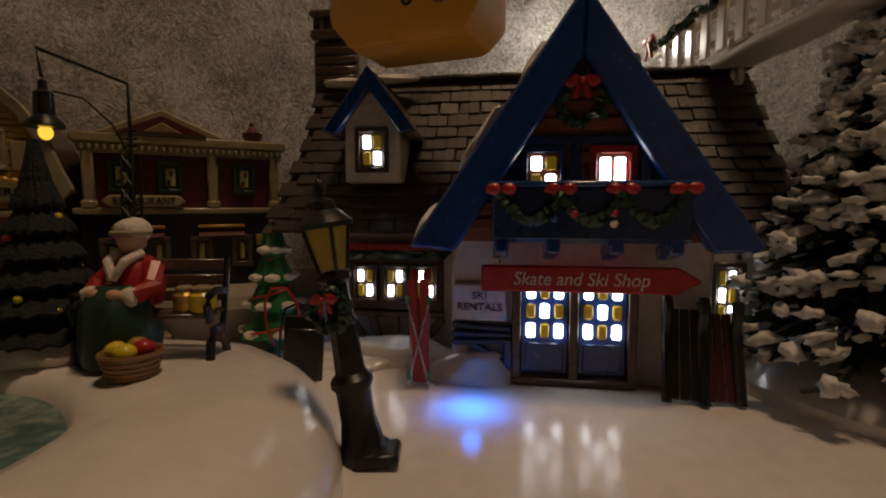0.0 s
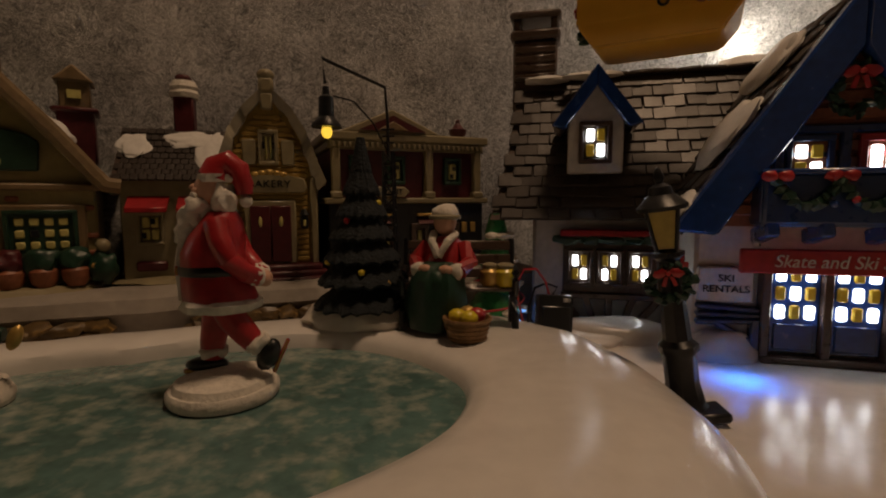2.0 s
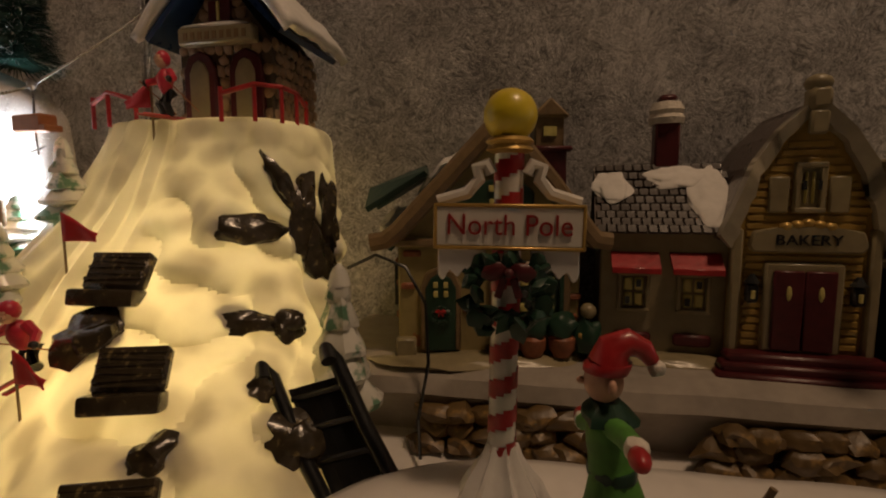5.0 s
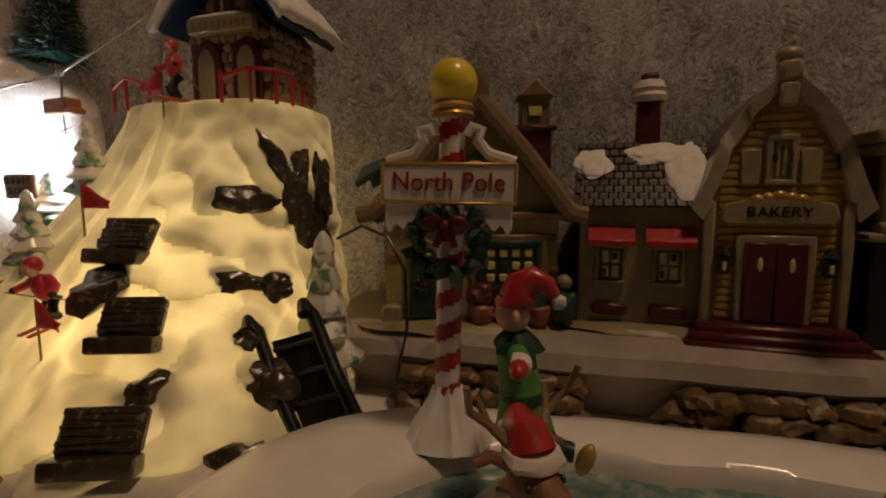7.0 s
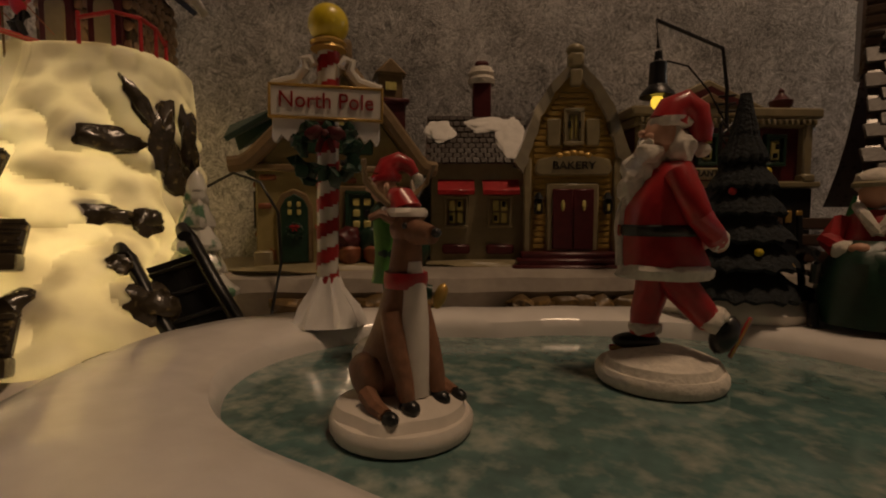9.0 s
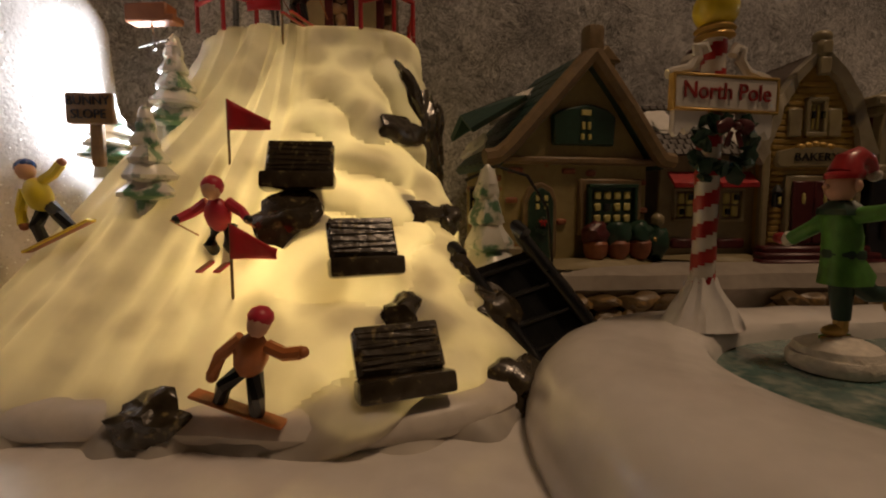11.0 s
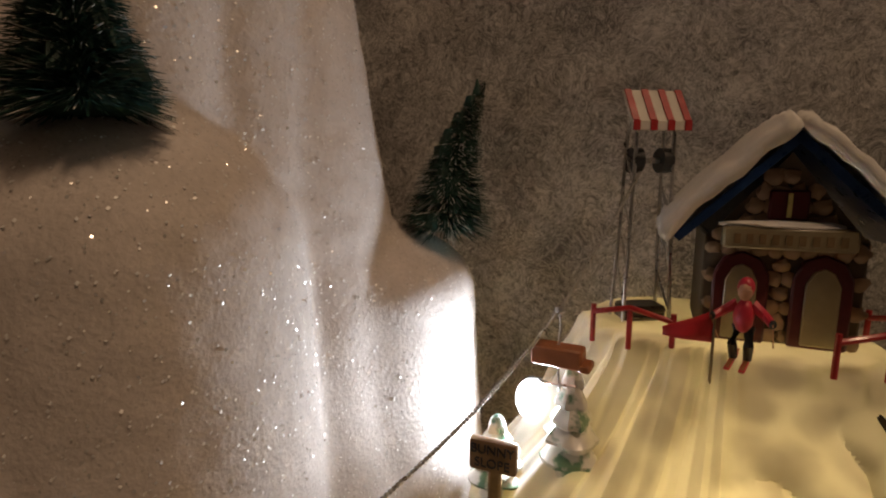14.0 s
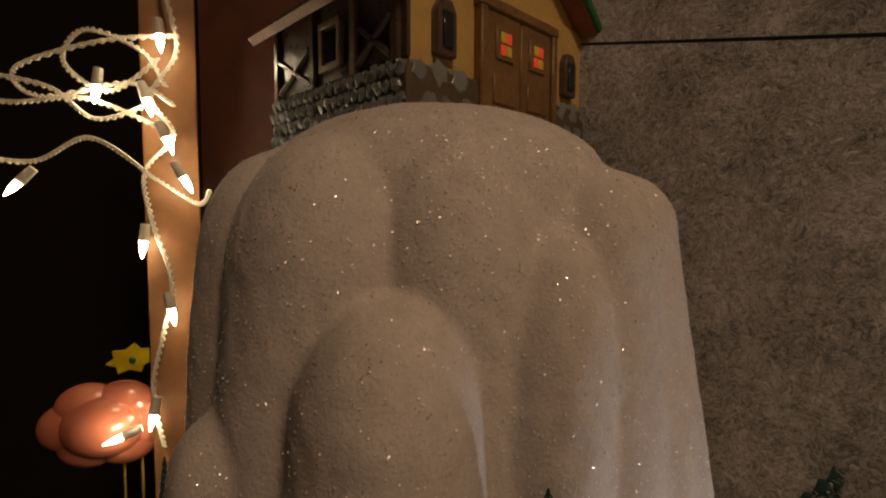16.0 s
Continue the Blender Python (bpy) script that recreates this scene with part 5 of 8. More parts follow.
for c, s in (((WX - 0.023, 0.0195, 0.0845), (0.009, 0.011, 0.0016)), ((WX + 0.022, 0.0150, 0.0795), (0.010, 0.018, 0.0018)), ((WX + 0.010, 0.0235, 0.0890), (0.016, 0.008, 0.0016))):
    bm = B()
    blob(bm, c, s, rot=pose(0, 0, 0, 48, 0, 0), sub=4, rough=0.35, seed=c[0] * 40)
    part("roof_snow", bm, SNOW_MATT, bak, "white roof snow")
bm = B()
box(bm, (WX + 0.004, 0.034, 0.106), (0.012, 0.012, 0.026), bevel=0.001)
ch = part("chimney", bm, DARKRED, bak, "red brick chimney capped with snow")
bm = B()
lathe(bm, [(0.0085, 0), (0.0092, 0.003), (0.0080, 0.005), (0.0088, 0.007), (0.0070, 0.011), (0.003, 0.012)], (WX + 0.004, 0.034, 0.117), 14)
part("cap", bm, WHITEFUR, ch, "white snow cap")
bm = B()
box(bm, (WX + 0.004, 0.034, 0.130), (0.009, 0.009, 0.004), bevel=0.0015)
part("flue", bm, DARKRED, ch)
for x in (WX - 0.013, WX + 0.014):
    bm = B()
    slab(bm, [(x - 0.011, 0.004, 0.0525), (x - 0.011, -0.005, 0.0455), (x + 0.011, -0.005, 0.0455), (x + 0.011, 0.004, 0.0525)], 0.0015)
    box(bm, (x, -0.005, 0.0445), (0.022, 0.0012, 0.003), bevel=0.0004)
    part("awning", bm, RED, bak, "red window awning")
    window(bak, x, 0.0045, 0.033, 0.015, 0.020, 2, 2, ["PP", "PP"], CREAM, edge=0.002, bar=0.001)
    bm = B()
    box(bm, (x + 0.002, 0.0015, 0.0375), (0.0022, 0.0016, 0.0035))
    box(bm, (x - 0.003, 0.0015, 0.0290), (0.0022, 0.0016, 0.0035))
    part("window_gap", bm, PANE_DARK, bak)
    bm = B()
    box(bm, (x, 0.003, 0.010), (0.017, 0.003, 0.006), bevel=0.0012)
    part("sill_panel", bm, DARKRED, bak, "dark red panel")
bm = B()
blob(bm, (WX, 0.0, 0.001), (0.036, 0.012, 0.003), sub=3, rough=0.3)
blob(bm, (0.0, 0.01, 0.0), (0.04, 0.02, 0.003), sub=3, rough=0.3)
part("base", bm, CREAM, bak, "cream snowy base")
bush = thing("round_bush", pose(-0.326, 0.222, 0.0345), "dark green bush with a gold ornament", "bush")
bm = B()
blob(bm, (0, 0, 0.011), (0.0075, 0.007, 0.0095), sub=3, rough=0.4, seed=2)
blob(bm, (0.001, 0, 0.024), (0.004, 0.004, 0.004), sub=2, mi=1)
blob(bm, (0, -0.0065, 0.012), (0.0018, 0.001, 0.0025), sub=2, mi=2)
part("leaves", bm, [DKGREEN, CREAM, GOLD], bush)

# ---- stone cottage ----
cot = thing("cottage", pose(-0.3665, 0.1985, 0.034, 0, 0, 39), "pale yellow stucco cottage with green slate roof and tan gable", "house")
CW = 0.090
bm = B()
box(bm, (0, 0.032, 0.030), (CW, 0.064, 0.060), bevel=0.001)
prism(bm, [(-CW / 2, 0.058), (CW / 2, 0.058), (0.004, 0.112)], 0.001, 0.062)
part("wall", bm, STUCCO, cot, "pale yellow stucco with exposed bricks")
b2 = B()
box(b2, (0, 0, 0), (0.0094, 0.0098, 0.0016), bevel=0.0005)
slate = mesh_of("slate", b2, GREENROOF)
for sgn in (-1, 1):
    bm = B()
    slab(bm, [(0.004, -0.004, 0.1160), (sgn * 0.053 + 0.002, -0.004, 0.056), (sgn * 0.053 + 0.002, 0.070, 0.056), (0.004, 0.070, 0.1160)], sgn * 0.004)
    rf = part("roof", bm, GREENROOF, cot, "dark green slate roof with snow patches")
    for r in range(9):
        for c in range(7):
            s = (r + 0.5) / 9
            p = Vector((0.004 + (sgn * 0.053 - 0.002) * s, 0.001 + c * 0.0098 + (0.004 if r % 2 else 0), 0.1168 - 0.060 * s))
            ob = new("slate", slate)
            ob.parent = rf
            ob.matrix_local = Matrix.Translation(p) @ pose(0, 0, 0, 0, sgn * 46, 0)
    bm = B()
    tube(bm, [(0.004, -0.006, 0.1155), (sgn * 0.026 + 0.003, -0.006, 0.0860), (sgn * 0.045 + 0.001, -0.006, 0.0635), (sgn * 0.0505, -0.006, 0.0590), (sgn * 0.0575, -0.006, 0.0580)], 0.0046, 8)
    part("bargeboard", bm, TAN, cot, "thick tan bargeboard")
bm = B()
box(bm, (0.004, -0.005, 0.121), (0.010, 0.010, 0.016), bevel=0.003, seg=2)
part("finial", bm, TAN, cot, "tan gable finial")
bm = B()
box(bm, (0, -0.0015, 0.0575), (0.098, 0.006, 0.004), bevel=0.001)
part("tie_beam", bm, TAN, cot, "tan tie beam")
for c, s, rot in (((-0.024, 0.040, 0.094), (0.014, 0.016, 0.003), -44), ((-0.050, 0.030, 0.068), (0.008, 0.012, 0.003), -44), ((0.028, 0.03, 0.093), (0.010, 0.012, 0.003), 44)):
    bm = B()
    blob(bm, c, s, rot=pose(0, 0, 0, 0, rot, 0), sub=3, rough=0.6, seed=c[0] * 70)
    part("roof_snow", bm, SNOW_MATT, cot, "white roof snow")
# side dormer
bm = B()
slab(bm, [(-0.030, 0.026, 0.094), (-0.060, 0.026, 0.082), (-0.060, 0.046, 0.072), (-0.030, 0.050, 0.090)], 0.003)
slab(bm, [(-0.060, 0.006, 0.072), (-0.060, 0.026, 0.082), (-0.030, 0.026, 0.094), (-0.030, 0.002, 0.090)], 0.003)
part("dormer_roof", bm, GREENROOF, cot, "green dormer roof")
# chimney cupola
bm = B()
box(bm, (0.036, 0.040, 0.090), (0.019, 0.019, 0.034), bevel=0.001)
box(bm, (0.036, 0.040, 0.1055), (0.024, 0.024, 0.003), bevel=0.001)
cc = part("chimney", bm, DARKRED, cot, "dark red brick chimney with a roofed top")
bm = B()
box(bm, (0.036, 0.040, 0.1155), (0.016, 0.016, 0.018), bevel=0.0008)
prism(bm, [(0.025, 0.1225), (0.047, 0.1225), (0.036, 0.133)], 0.029, 0.051, bevel=0.0012)
part("cupola", bm, TAN, cc, "tan cupola")
bm = B()
box(bm, (0.036, 0.0315, 0.115), (0.007, 0.002, 0.005))
part("cupola_opening", bm, PANE_DIM, cc)
# attic window with dark shutters
bm = B()
prism(bm, [(-0.0165, 0.066), (0.0205, 0.066), (0.0215, 0.082), (0.016, 0.086), (0.007, 0.088), (0.002, 0.088), (-0.012, 0.085), (-0.0175, 0.082)], -0.0035, 0.001, bevel=0.0009)
sh_ = part("shutter", bm, DKGREEN, cot, "dark green attic shutters")
bm = B()
for x, z, w, h in ((0.002, 0.0835, 0.006, 0.003), (0.0005, 0.0765, 0.002, 0.004), (0.0040, 0.0765, 0.002, 0.004), (0.0, 0.0705, 0.002, 0.003), (0.0045, 0.0705, 0.002, 0.003)):
    box(bm, (x, -0.004, z), (w, 0.0014, h), bevel=0.0003)
part("pane", bm, PANE_DIM, sh_)
# arched door and leaded window
bm = B()
prism(bm, [(-0.034, 0.004), (-0.014, 0.004), (-0.014, 0.036), (-0.017, 0.043), (-0.024, 0.046), (-0.031, 0.043), (-0.034, 0.036)], -0.003, 0.002, bevel=0.0008)
part("door_arch", bm, TAN, cot, "tan arched surround")
bm = B()
prism(bm, [(-0.0315, 0.004), (-0.0165, 0.004), (-0.0165, 0.035), (-0.019, 0.040), (-0.024, 0.043), (-0.029, 0.040), (-0.0315, 0.035)], -0.0042, 0.002, bevel=0.0006)
cd = part("door", bm, DKGREEN, cot, "dark green arched door with a wreath")
for x in (-0.0265, -0.0215):
    for z in (0.037, 0.0325):
        bm = B()
        box(bm, (x, -0.0046, z), (0.0022, 0.001, 0.003), bevel=0.0003)
        part("pane", bm, PANE_DIM, cd)
wreath(cd, pose(-0.024, -0.0055, 0.022), 0.0035, 0.0018, seed=2)
bm = B()
box(bm, (0.020, -0.0008, 0.032), (0.040, 0.004, 0.032), bevel=0.001)
part("window_surround", bm, TAN, cot, "tan window surround")
window(cot, 0.020, -0.0035, 0.032, 0.032, 0.026, 4, 3, ["PPPP", "PDPP", "PPPP"], DKGREEN, edge=0.0022, bar=0.0022)
for y, z in ((0.020, 0.034), (0.044, 0.034)):
    window(cot, -CW / 2 - 0.001, y, z, 0.010, 0.022, 2, 3, ["PP", "PP", "PP"], BLACK, edge=0.0016, bar=0.0016, turn=-90)
for x, z, w in ((-0.038, 0.052, 0.009), (-0.040, 0.036, 0.007), (-0.006, 0.052, 0.008), (0.008, 0.051, 0.006), (0.040, 0.046, 0.008), (0.042, 0.030, 0.007), (0.041, 0.020, 0.006), (-0.010, 0.024, 0.006)):
    bm = B()
    box(bm, (x, -0.0004, z), (w, 0.0025, 0.0032), bevel=0.0008)
    part("brick", bm, REDWALL, cot)
for y, z in ((0.006, 0.048), (0.012, 0.036), (0.032, 0.050), (0.055, 0.044), (0.010, 0.020), (0.05, 0.02)):
    bm = B()
    box(bm, (-CW / 2 - 0.0002, y, z), (0.0025, 0.008, 0.0032), bevel=0.0008)
    part("brick", bm, REDWALL, cot)
bm = B()
blob(bm, (0, -0.006, 0.0), (0.056, 0.014, 0.004), sub=3, rough=0.3)
box(bm, (-0.041, -0.004, 0.006), (0.010, 0.006, 0.010), bevel=0.001)
part("base", bm, CREAM, cot, "snowy base with stone footing")
for i, (x, s) in enumerate(((0.006, 1.0), (0.020, 1.1), (0.034, 1.0))):
    bm = B()
    lathe(bm, [(0.004, 0), (0.0062, 0.004), (0.0066, 0.009), (0.0055, 0.0105)], (x, -0.010, 0.003), 12)
    pot = part("flower_pot", bm, REDWALL, cot, "terracotta pot")
    bm = B()
    blob(bm, (x, -0.010, 0.0175), (0.0075 * s, 0.006, 0.0068 * s), sub=3, rough=0.35, seed=i * 4)
    part("bush", bm, DKGREEN if i else DARKRED, pot, "dark clipped bush")

# ---- street lamp ----
sl = thing("street_lamp", pose(-0.163, 0.250, 0), "tall black street lamp with a bent arm and amber bulb", "street lamp")
AX = Vector((-0.004, 0.013, 0))
bm = B()
for sx in (-1, 1):
    for sy in (-1, 1):
        rod(bm, (sx * 0.0042, sy * 0.0042, 0), (AX.x * 0.7 + sx * 0.0028, AX.y * 0.7 + sy * 0.0028, 0.112), 0.0008, n=6)
for k in range(12):
    z = 0.006 + k * 0.009
    f = z / 0.112
    c = AX * 0.7 * f
    w = 0.0042 - 0.0014 * f
    rod(bm, (c.x - w, c.y - w, z), (c.x + w, c.y + w, z + 0.008), 0.0006, n=5)
    rod(bm, (c.x + w, c.y - w, z), (c.x - w, c.y - w, z + 0.008), 0.0006, n=5)
    box(bm, (c.x, c.y, z), (2 * w + 0.001, 2 * w + 0.001, 0.0012))
part("lattice_mast", bm, IRON, sl, "black lattice mast")
top = Vector((-0.0055, 0.0140, 0.1515))
arm = Vector((-0.0370, -0.0060, 0.1640))
bm = B()
tube(bm, [AX * 0.7 + Vector((0, 0, 0.108)), AX * 0.8 + Vector((0, 0, 0.13)), top, arm, arm + Vector((0.0012, 0.001, -0.014))], 0.0010, 8)
part("arm", bm, IRON, sl, "bent black arm")
for k in range(3):
    bm = B()
    c = AX * 0.75 + Vector((0, 0, 0.118 + 0.004 * k))
    rod(bm, c + Vector((-0.004, 0, 0)), c + Vector((0.004, 0, 0)), 0.0006, n=6)
    part("rung", bm, IRON, sl)
hd = arm + Vector((0.0014, 0.001, -0.0385))
bm = B()
lathe(bm, [(0.0088, 0), (0.0082, 0.0020), (0.0055, 0.005), (0.0046, 0.006), (0.0042, 0.017), (0.0022, 0.0185), (0.0018, 0.023)], hd, 16)
shade = part("shade", bm, IRON, sl, "black bell shade")
bm = B()
blob(bm, hd + Vector((0, 0, -0.0025)), (0.0032, 0.0032, 0.0038), sub=3)
part("bulb", bm, BULB, sl, "glowing amber bulb")
bm = B()
tube(bm, [hd + Vector((0.004, 0.001, 0.018)), hd + Vector((0.014, 0.008, 0.016)), hd + Vector((0.024, 0.014, 0.004)), AX * 0.75 + Vector((0, 0, 0.112))], 0.0005, 6)
part("cable", bm, IRON, sl)


# ---- bottle-brush trees ----
def brush_tree(m, h, r, label, material, base=True, frost=0.25, seed=0, cat="tree", group="", bend=0.0):
    t = thing("bottle_brush_tree", m, label, cat, group)
    rg = random.Random(seed)
    z0 = 0.006 if base else 0.0
    verts, faces, mi = [], [], []
    for k in range(7500):
        s = rg.random() ** 1.35
        z = z0 + 0.004 + (h - z0 - 0.004) * s
        rr = r * (1 - s) ** 0.9 * rg.uniform(0.8, 1.08) + 0.0006
        a = rg.uniform(0, math.tau)
        off = bend * s * s
        p = Vector((off, 0, z + rr * 0.15))
        d = Vector((math.cos(a), math.sin(a), rg.uniform(-0.35, 0.15)))
        q = Vector((off, 0, z)) + d * rr
        sd = Vector((-math.sin(a), math.cos(a), rg.uniform(-0.6, 0.6))).normalized() * (0.00020 + r * 0.0035)
        i = len(verts)
        mid = p.lerp(q, 0.55)
        verts += [mid - sd, mid + sd, q + sd * 0.4, q - sd * 0.4]
        faces.append((i, i + 1, i + 2, i + 3))
        mi.append(1 if rg.random() < frost else 0)
    me = bpy.data.meshes.new("bristles")
    me.from_pydata([tuple(v) for v in verts], [], faces)
    me.materials.append(material)
    me.materials.append(FROST)
    me.polygons.foreach_set("material_index", mi)
    ob = new("bristles", me)
    ob.parent = t
    tagged(ob, kind="stuff")
    bm = B()
    for k in range(9):
        s0, s1 = k / 9, (k + 1) / 9
        lathe(bm, [(max(0.0004, r * 0.72 * (1 - s0) ** 0.9), z0 + 0.003 + (h - z0) * 0.97 * s0), (max(0.0003, r * 0.70 * (1 - s1) ** 0.9), z0 + 0.003 + (h - z0) * 0.97 * s1)], (bend * s0 * s0, 0, 0), 12, wob=0.5, seed=k)
    part("core", bm, material, t, "dense dark core")
    if base:
        bm = B()
        lathe(bm, [(r * 1.22, -0.001), (r * 1.25, 0.003), (r * 1.05, 0.007), (r * 0.6, 0.010), (0.001, 0.011)], n=20, wob=0.4, seed=seed)
        part("snow_base", bm, BASEWHITE, t, "lumpy white snow base")
    return t


dt = thing("glazed_dark_fir", pose(-0.165, 0.197, RIM_Z), "near-black glazed fir with tiny ornaments on a white lumpy base", "tree")
bm = B()
ring_skin(bm, [(0, 0, -0.0006, 0.0300, 0.0180), (0, 0, 0.0030, 0.0305, 0.0185), (0, 0, 0.0075, 0.0260, 0.0160), (0, 0, 0.0110, 0.0180, 0.0130), (0, 0, 0.0125, 0.0050, 0.0050)], 30, 0, 0.22, 6)
part("snow_base", bm, BASEWHITE, dt, "lumpy white snow base")
TIERS = [(0.0090, 0.0232, 0.0155), (0.0205, 0.0212, 0.0155), (0.0310, 0.0182, 0.0150), (0.0415, 0.0152, 0.0150), (0.0520, 0.0122, 0.0145), (0.0625, 0.0088, 0.0160), (0.0725, 0.0052, 0.0160)]
for i, (z, r, h) in enumerate(TIERS):
    bm = B()
    n, rings = 44, []
    for f, up in ((0.60, 0.0012), (0.93, -0.0010), (1.0, 0.0004), (0.90, 0.0034), (0.66, 0.45 * h), (0.36, h)):
        ring = []
        for k in range(n):
            a = k * math.tau / n
            tuft = 1 + 0.06 * math.sin(a * 17 + i * 1.9 + 2 * noise.noise(Vector((a, i, 0)))) * (1 if f > 0.5 else 0.3)
            ring.append(bm.verts.new((r * f * tuft * math.cos(a), r * f * tuft * math.sin(a), z + up - 0.0022 * max(0, tuft - 1) * 10 * (f > 0.8))))
        rings.append(ring)
    for u, v in zip(rings, rings[1:]):
        for k in range(n):
            bm.faces.new((u[k], u[(k + 1) % n], v[(k + 1) % n], v[k]))
    bm.faces.new(rings[-1])
    bm.faces.new(rings[0][::-1])
    part("bough_tier", bm, FIRGLAZE, dt, "dark glazed bough tier")
rng = random.Random(4)
for k in range(7):
    a = math.radians(-150 + k * 37)
    s = rng.uniform(0.15, 0.75)
    r = 0.0215 * (1 - s) ** 0.9 + 0.001
    bm = B()
    blob(bm, (r * math.cos(a), r * math.sin(a), 0.010 + 0.068 * s), (0.0016, 0.0016, 0.0016), sub=2)
    part("ornament", bm, rng.choice([YELLOW, RED, GOLD]), dt)

# ---- green ceramic tree with snow and a red garland ----
gt = thing("ceramic_tree", pose(-0.101, 0.286, 0), "glossy green ceramic tree with white snow and red garland", "tree")
bm = B()
for k in range(4):
    z = 0.010 + k * 0.016
    r = 0.0185 - k * 0.0036
    lathe(bm, [(r * 0.6, z - 0.003), (r, z), (r * 0.92, z + 0.005), (r * 0.5, z + 0.017)], n=16, wob=0.25, seed=k)
lathe(bm, [(0.0065, 0.060), (0.003, 0.073), (0.0008, 0.079)], n=12)
rod(bm, (0, 0, 0), (0, 0, 0.010), 0.005)
part("foliage", bm, GREEN, gt)
rng = random.Random(2)
for k in range(4):
    for j in range(4):
        a = math.radians(-90 + (j - 1.5) * 55 + k * 20)
        r = 0.0180 - k * 0.0036
        bm = B()
        blob(bm, (r * math.cos(a), r * math.sin(a), 0.013 + k * 0.016), (0.0045, 0.0045, 0.0024), rot=pose(0, 0, 0, 0, 0, math.degrees(a)), sub=2, rough=0.3, seed=k + j)
        part("snow_patch", bm, WHITEFUR, gt)
bm = B()
blob(bm, (0, 0, 0.0785), (0.0022, 0.0022, 0.0025), sub=2)
part("tip", bm, WHITEFUR, gt)
bm = B()
tube(bm, [(0.0205 * (1 - s / 62) ** 1.0 * math.cos(s * 0.3 - 2), 0.0205 * (1 - s / 62) * math.sin(s * 0.3 - 2), 0.014 + s * 0.00095) for s in range(48)], 0.0008, 5)
part("garland", bm, RED, gt, "red garland")

# ---- battery box with its wires, beside the ceramic tree ----
bat = thing("battery_box", pose(-0.0700, 0.2330, 0.0, -8, 4, 14), "flat black battery box standing upright, with red and black wires", "battery box")
bm = B()
box(bm, (0, 0, 0.0160), (0.0195, 0.0085, 0.0320), bevel=0.0016, seg=2)
part("case", bm, BLACK, bat, "black plastic case")
bm = B()
box(bm, (0, -0.0043, 0.0135), (0.0165, 0.0012, 0.0245), bevel=0.0006)
part("cover", bm, BLACK, bat, "sliding black cover")
bm = B()
box(bm, (0.0055, -0.0046, 0.0292), (0.0042, 0.0016, 0.0022), bevel=0.0005)
part("switch", bm, STEEL, bat, "small grey switch")
for m_, lb, pts in ((RED, "red wire", [(-0.003, 0, 0.0318), (-0.005, 0.001, 0.039), (-0.010, 0.002, 0.0455), (-0.017, 0.002, 0.0450), (-0.020, 0.003, 0.038), (-0.019, 0.005, 0.028), (-0.015, 0.007, 0.016)]),
                    (BLACK, "black wire", [(-0.001, 0, 0.0318), (0.002, 0.001, 0.036), (-0.004, 0.002, 0.038), (-0.010, 0.004, 0.035), (-0.012, 0.007, 0.024), (-0.012, 0.008, 0.010)])):
    bm = B()
    tube(bm, pts, 0.0007, 6)
    part("wire", bm, m_, bat, lb)

# ---- park bench, knitting figure, basket, jars ----
bench = thing("park_bench", pose(-0.118, 0.193, RIM_Z, 0, 0, 4), "dark park bench with brown slats and cast legs", "bench")
for i, (y, z) in enumerate(((-0.006, 0.0185), (-0.001, 0.0185), (0.004, 0.0185))):
    bm = B()
    box(bm, (0, y, z), (0.052, 0.0042, 0.0018), bevel=0.0005)
    part("seat_slat", bm, BROWN, bench)
for z in (0.024, 0.0305, 0.037):
    bm = B()
    box(bm, (0, 0.0085 + (z - 0.024) * 0.25, z), (0.052, 0.0018, 0.0046), rot=pose(0, 0, 0, -12, 0, 0), bevel=0.0005)
    part("back_slat", bm, BROWN, bench)
for sx in (-1, 1):
    bm = B()
    x = sx * 0.0255
    tube(bm, [(x, -0.009, 0), (x, -0.0075, 0.008), (x, -0.004, 0.012), (x, 0.002, 0.012), (x, 0.006, 0.008), (x, 0.0085, 0)], 0.0018, 8)
    tube(bm, [(x, 0.004, 0.010), (x, 0.0085, 0.022), (x, 0.0125, 0.040)], 0.0014, 8)
    tube(bm, [(x, 0.009, 0.026), (x, 0.0, 0.0275), (x, -0.008, 0.0265), (x, -0.0095, 0.023), (x, -0.0075, 0.016)], 0.0016, 8)
    part("cast_leg", bm, BLACK, bench, "black cast iron leg and arm")


def figurine(name, m, build, mats, label, group=""):
    bm = B()
    build(bm)
    return solo(name, bm, mats, m, label, "figurine", group)


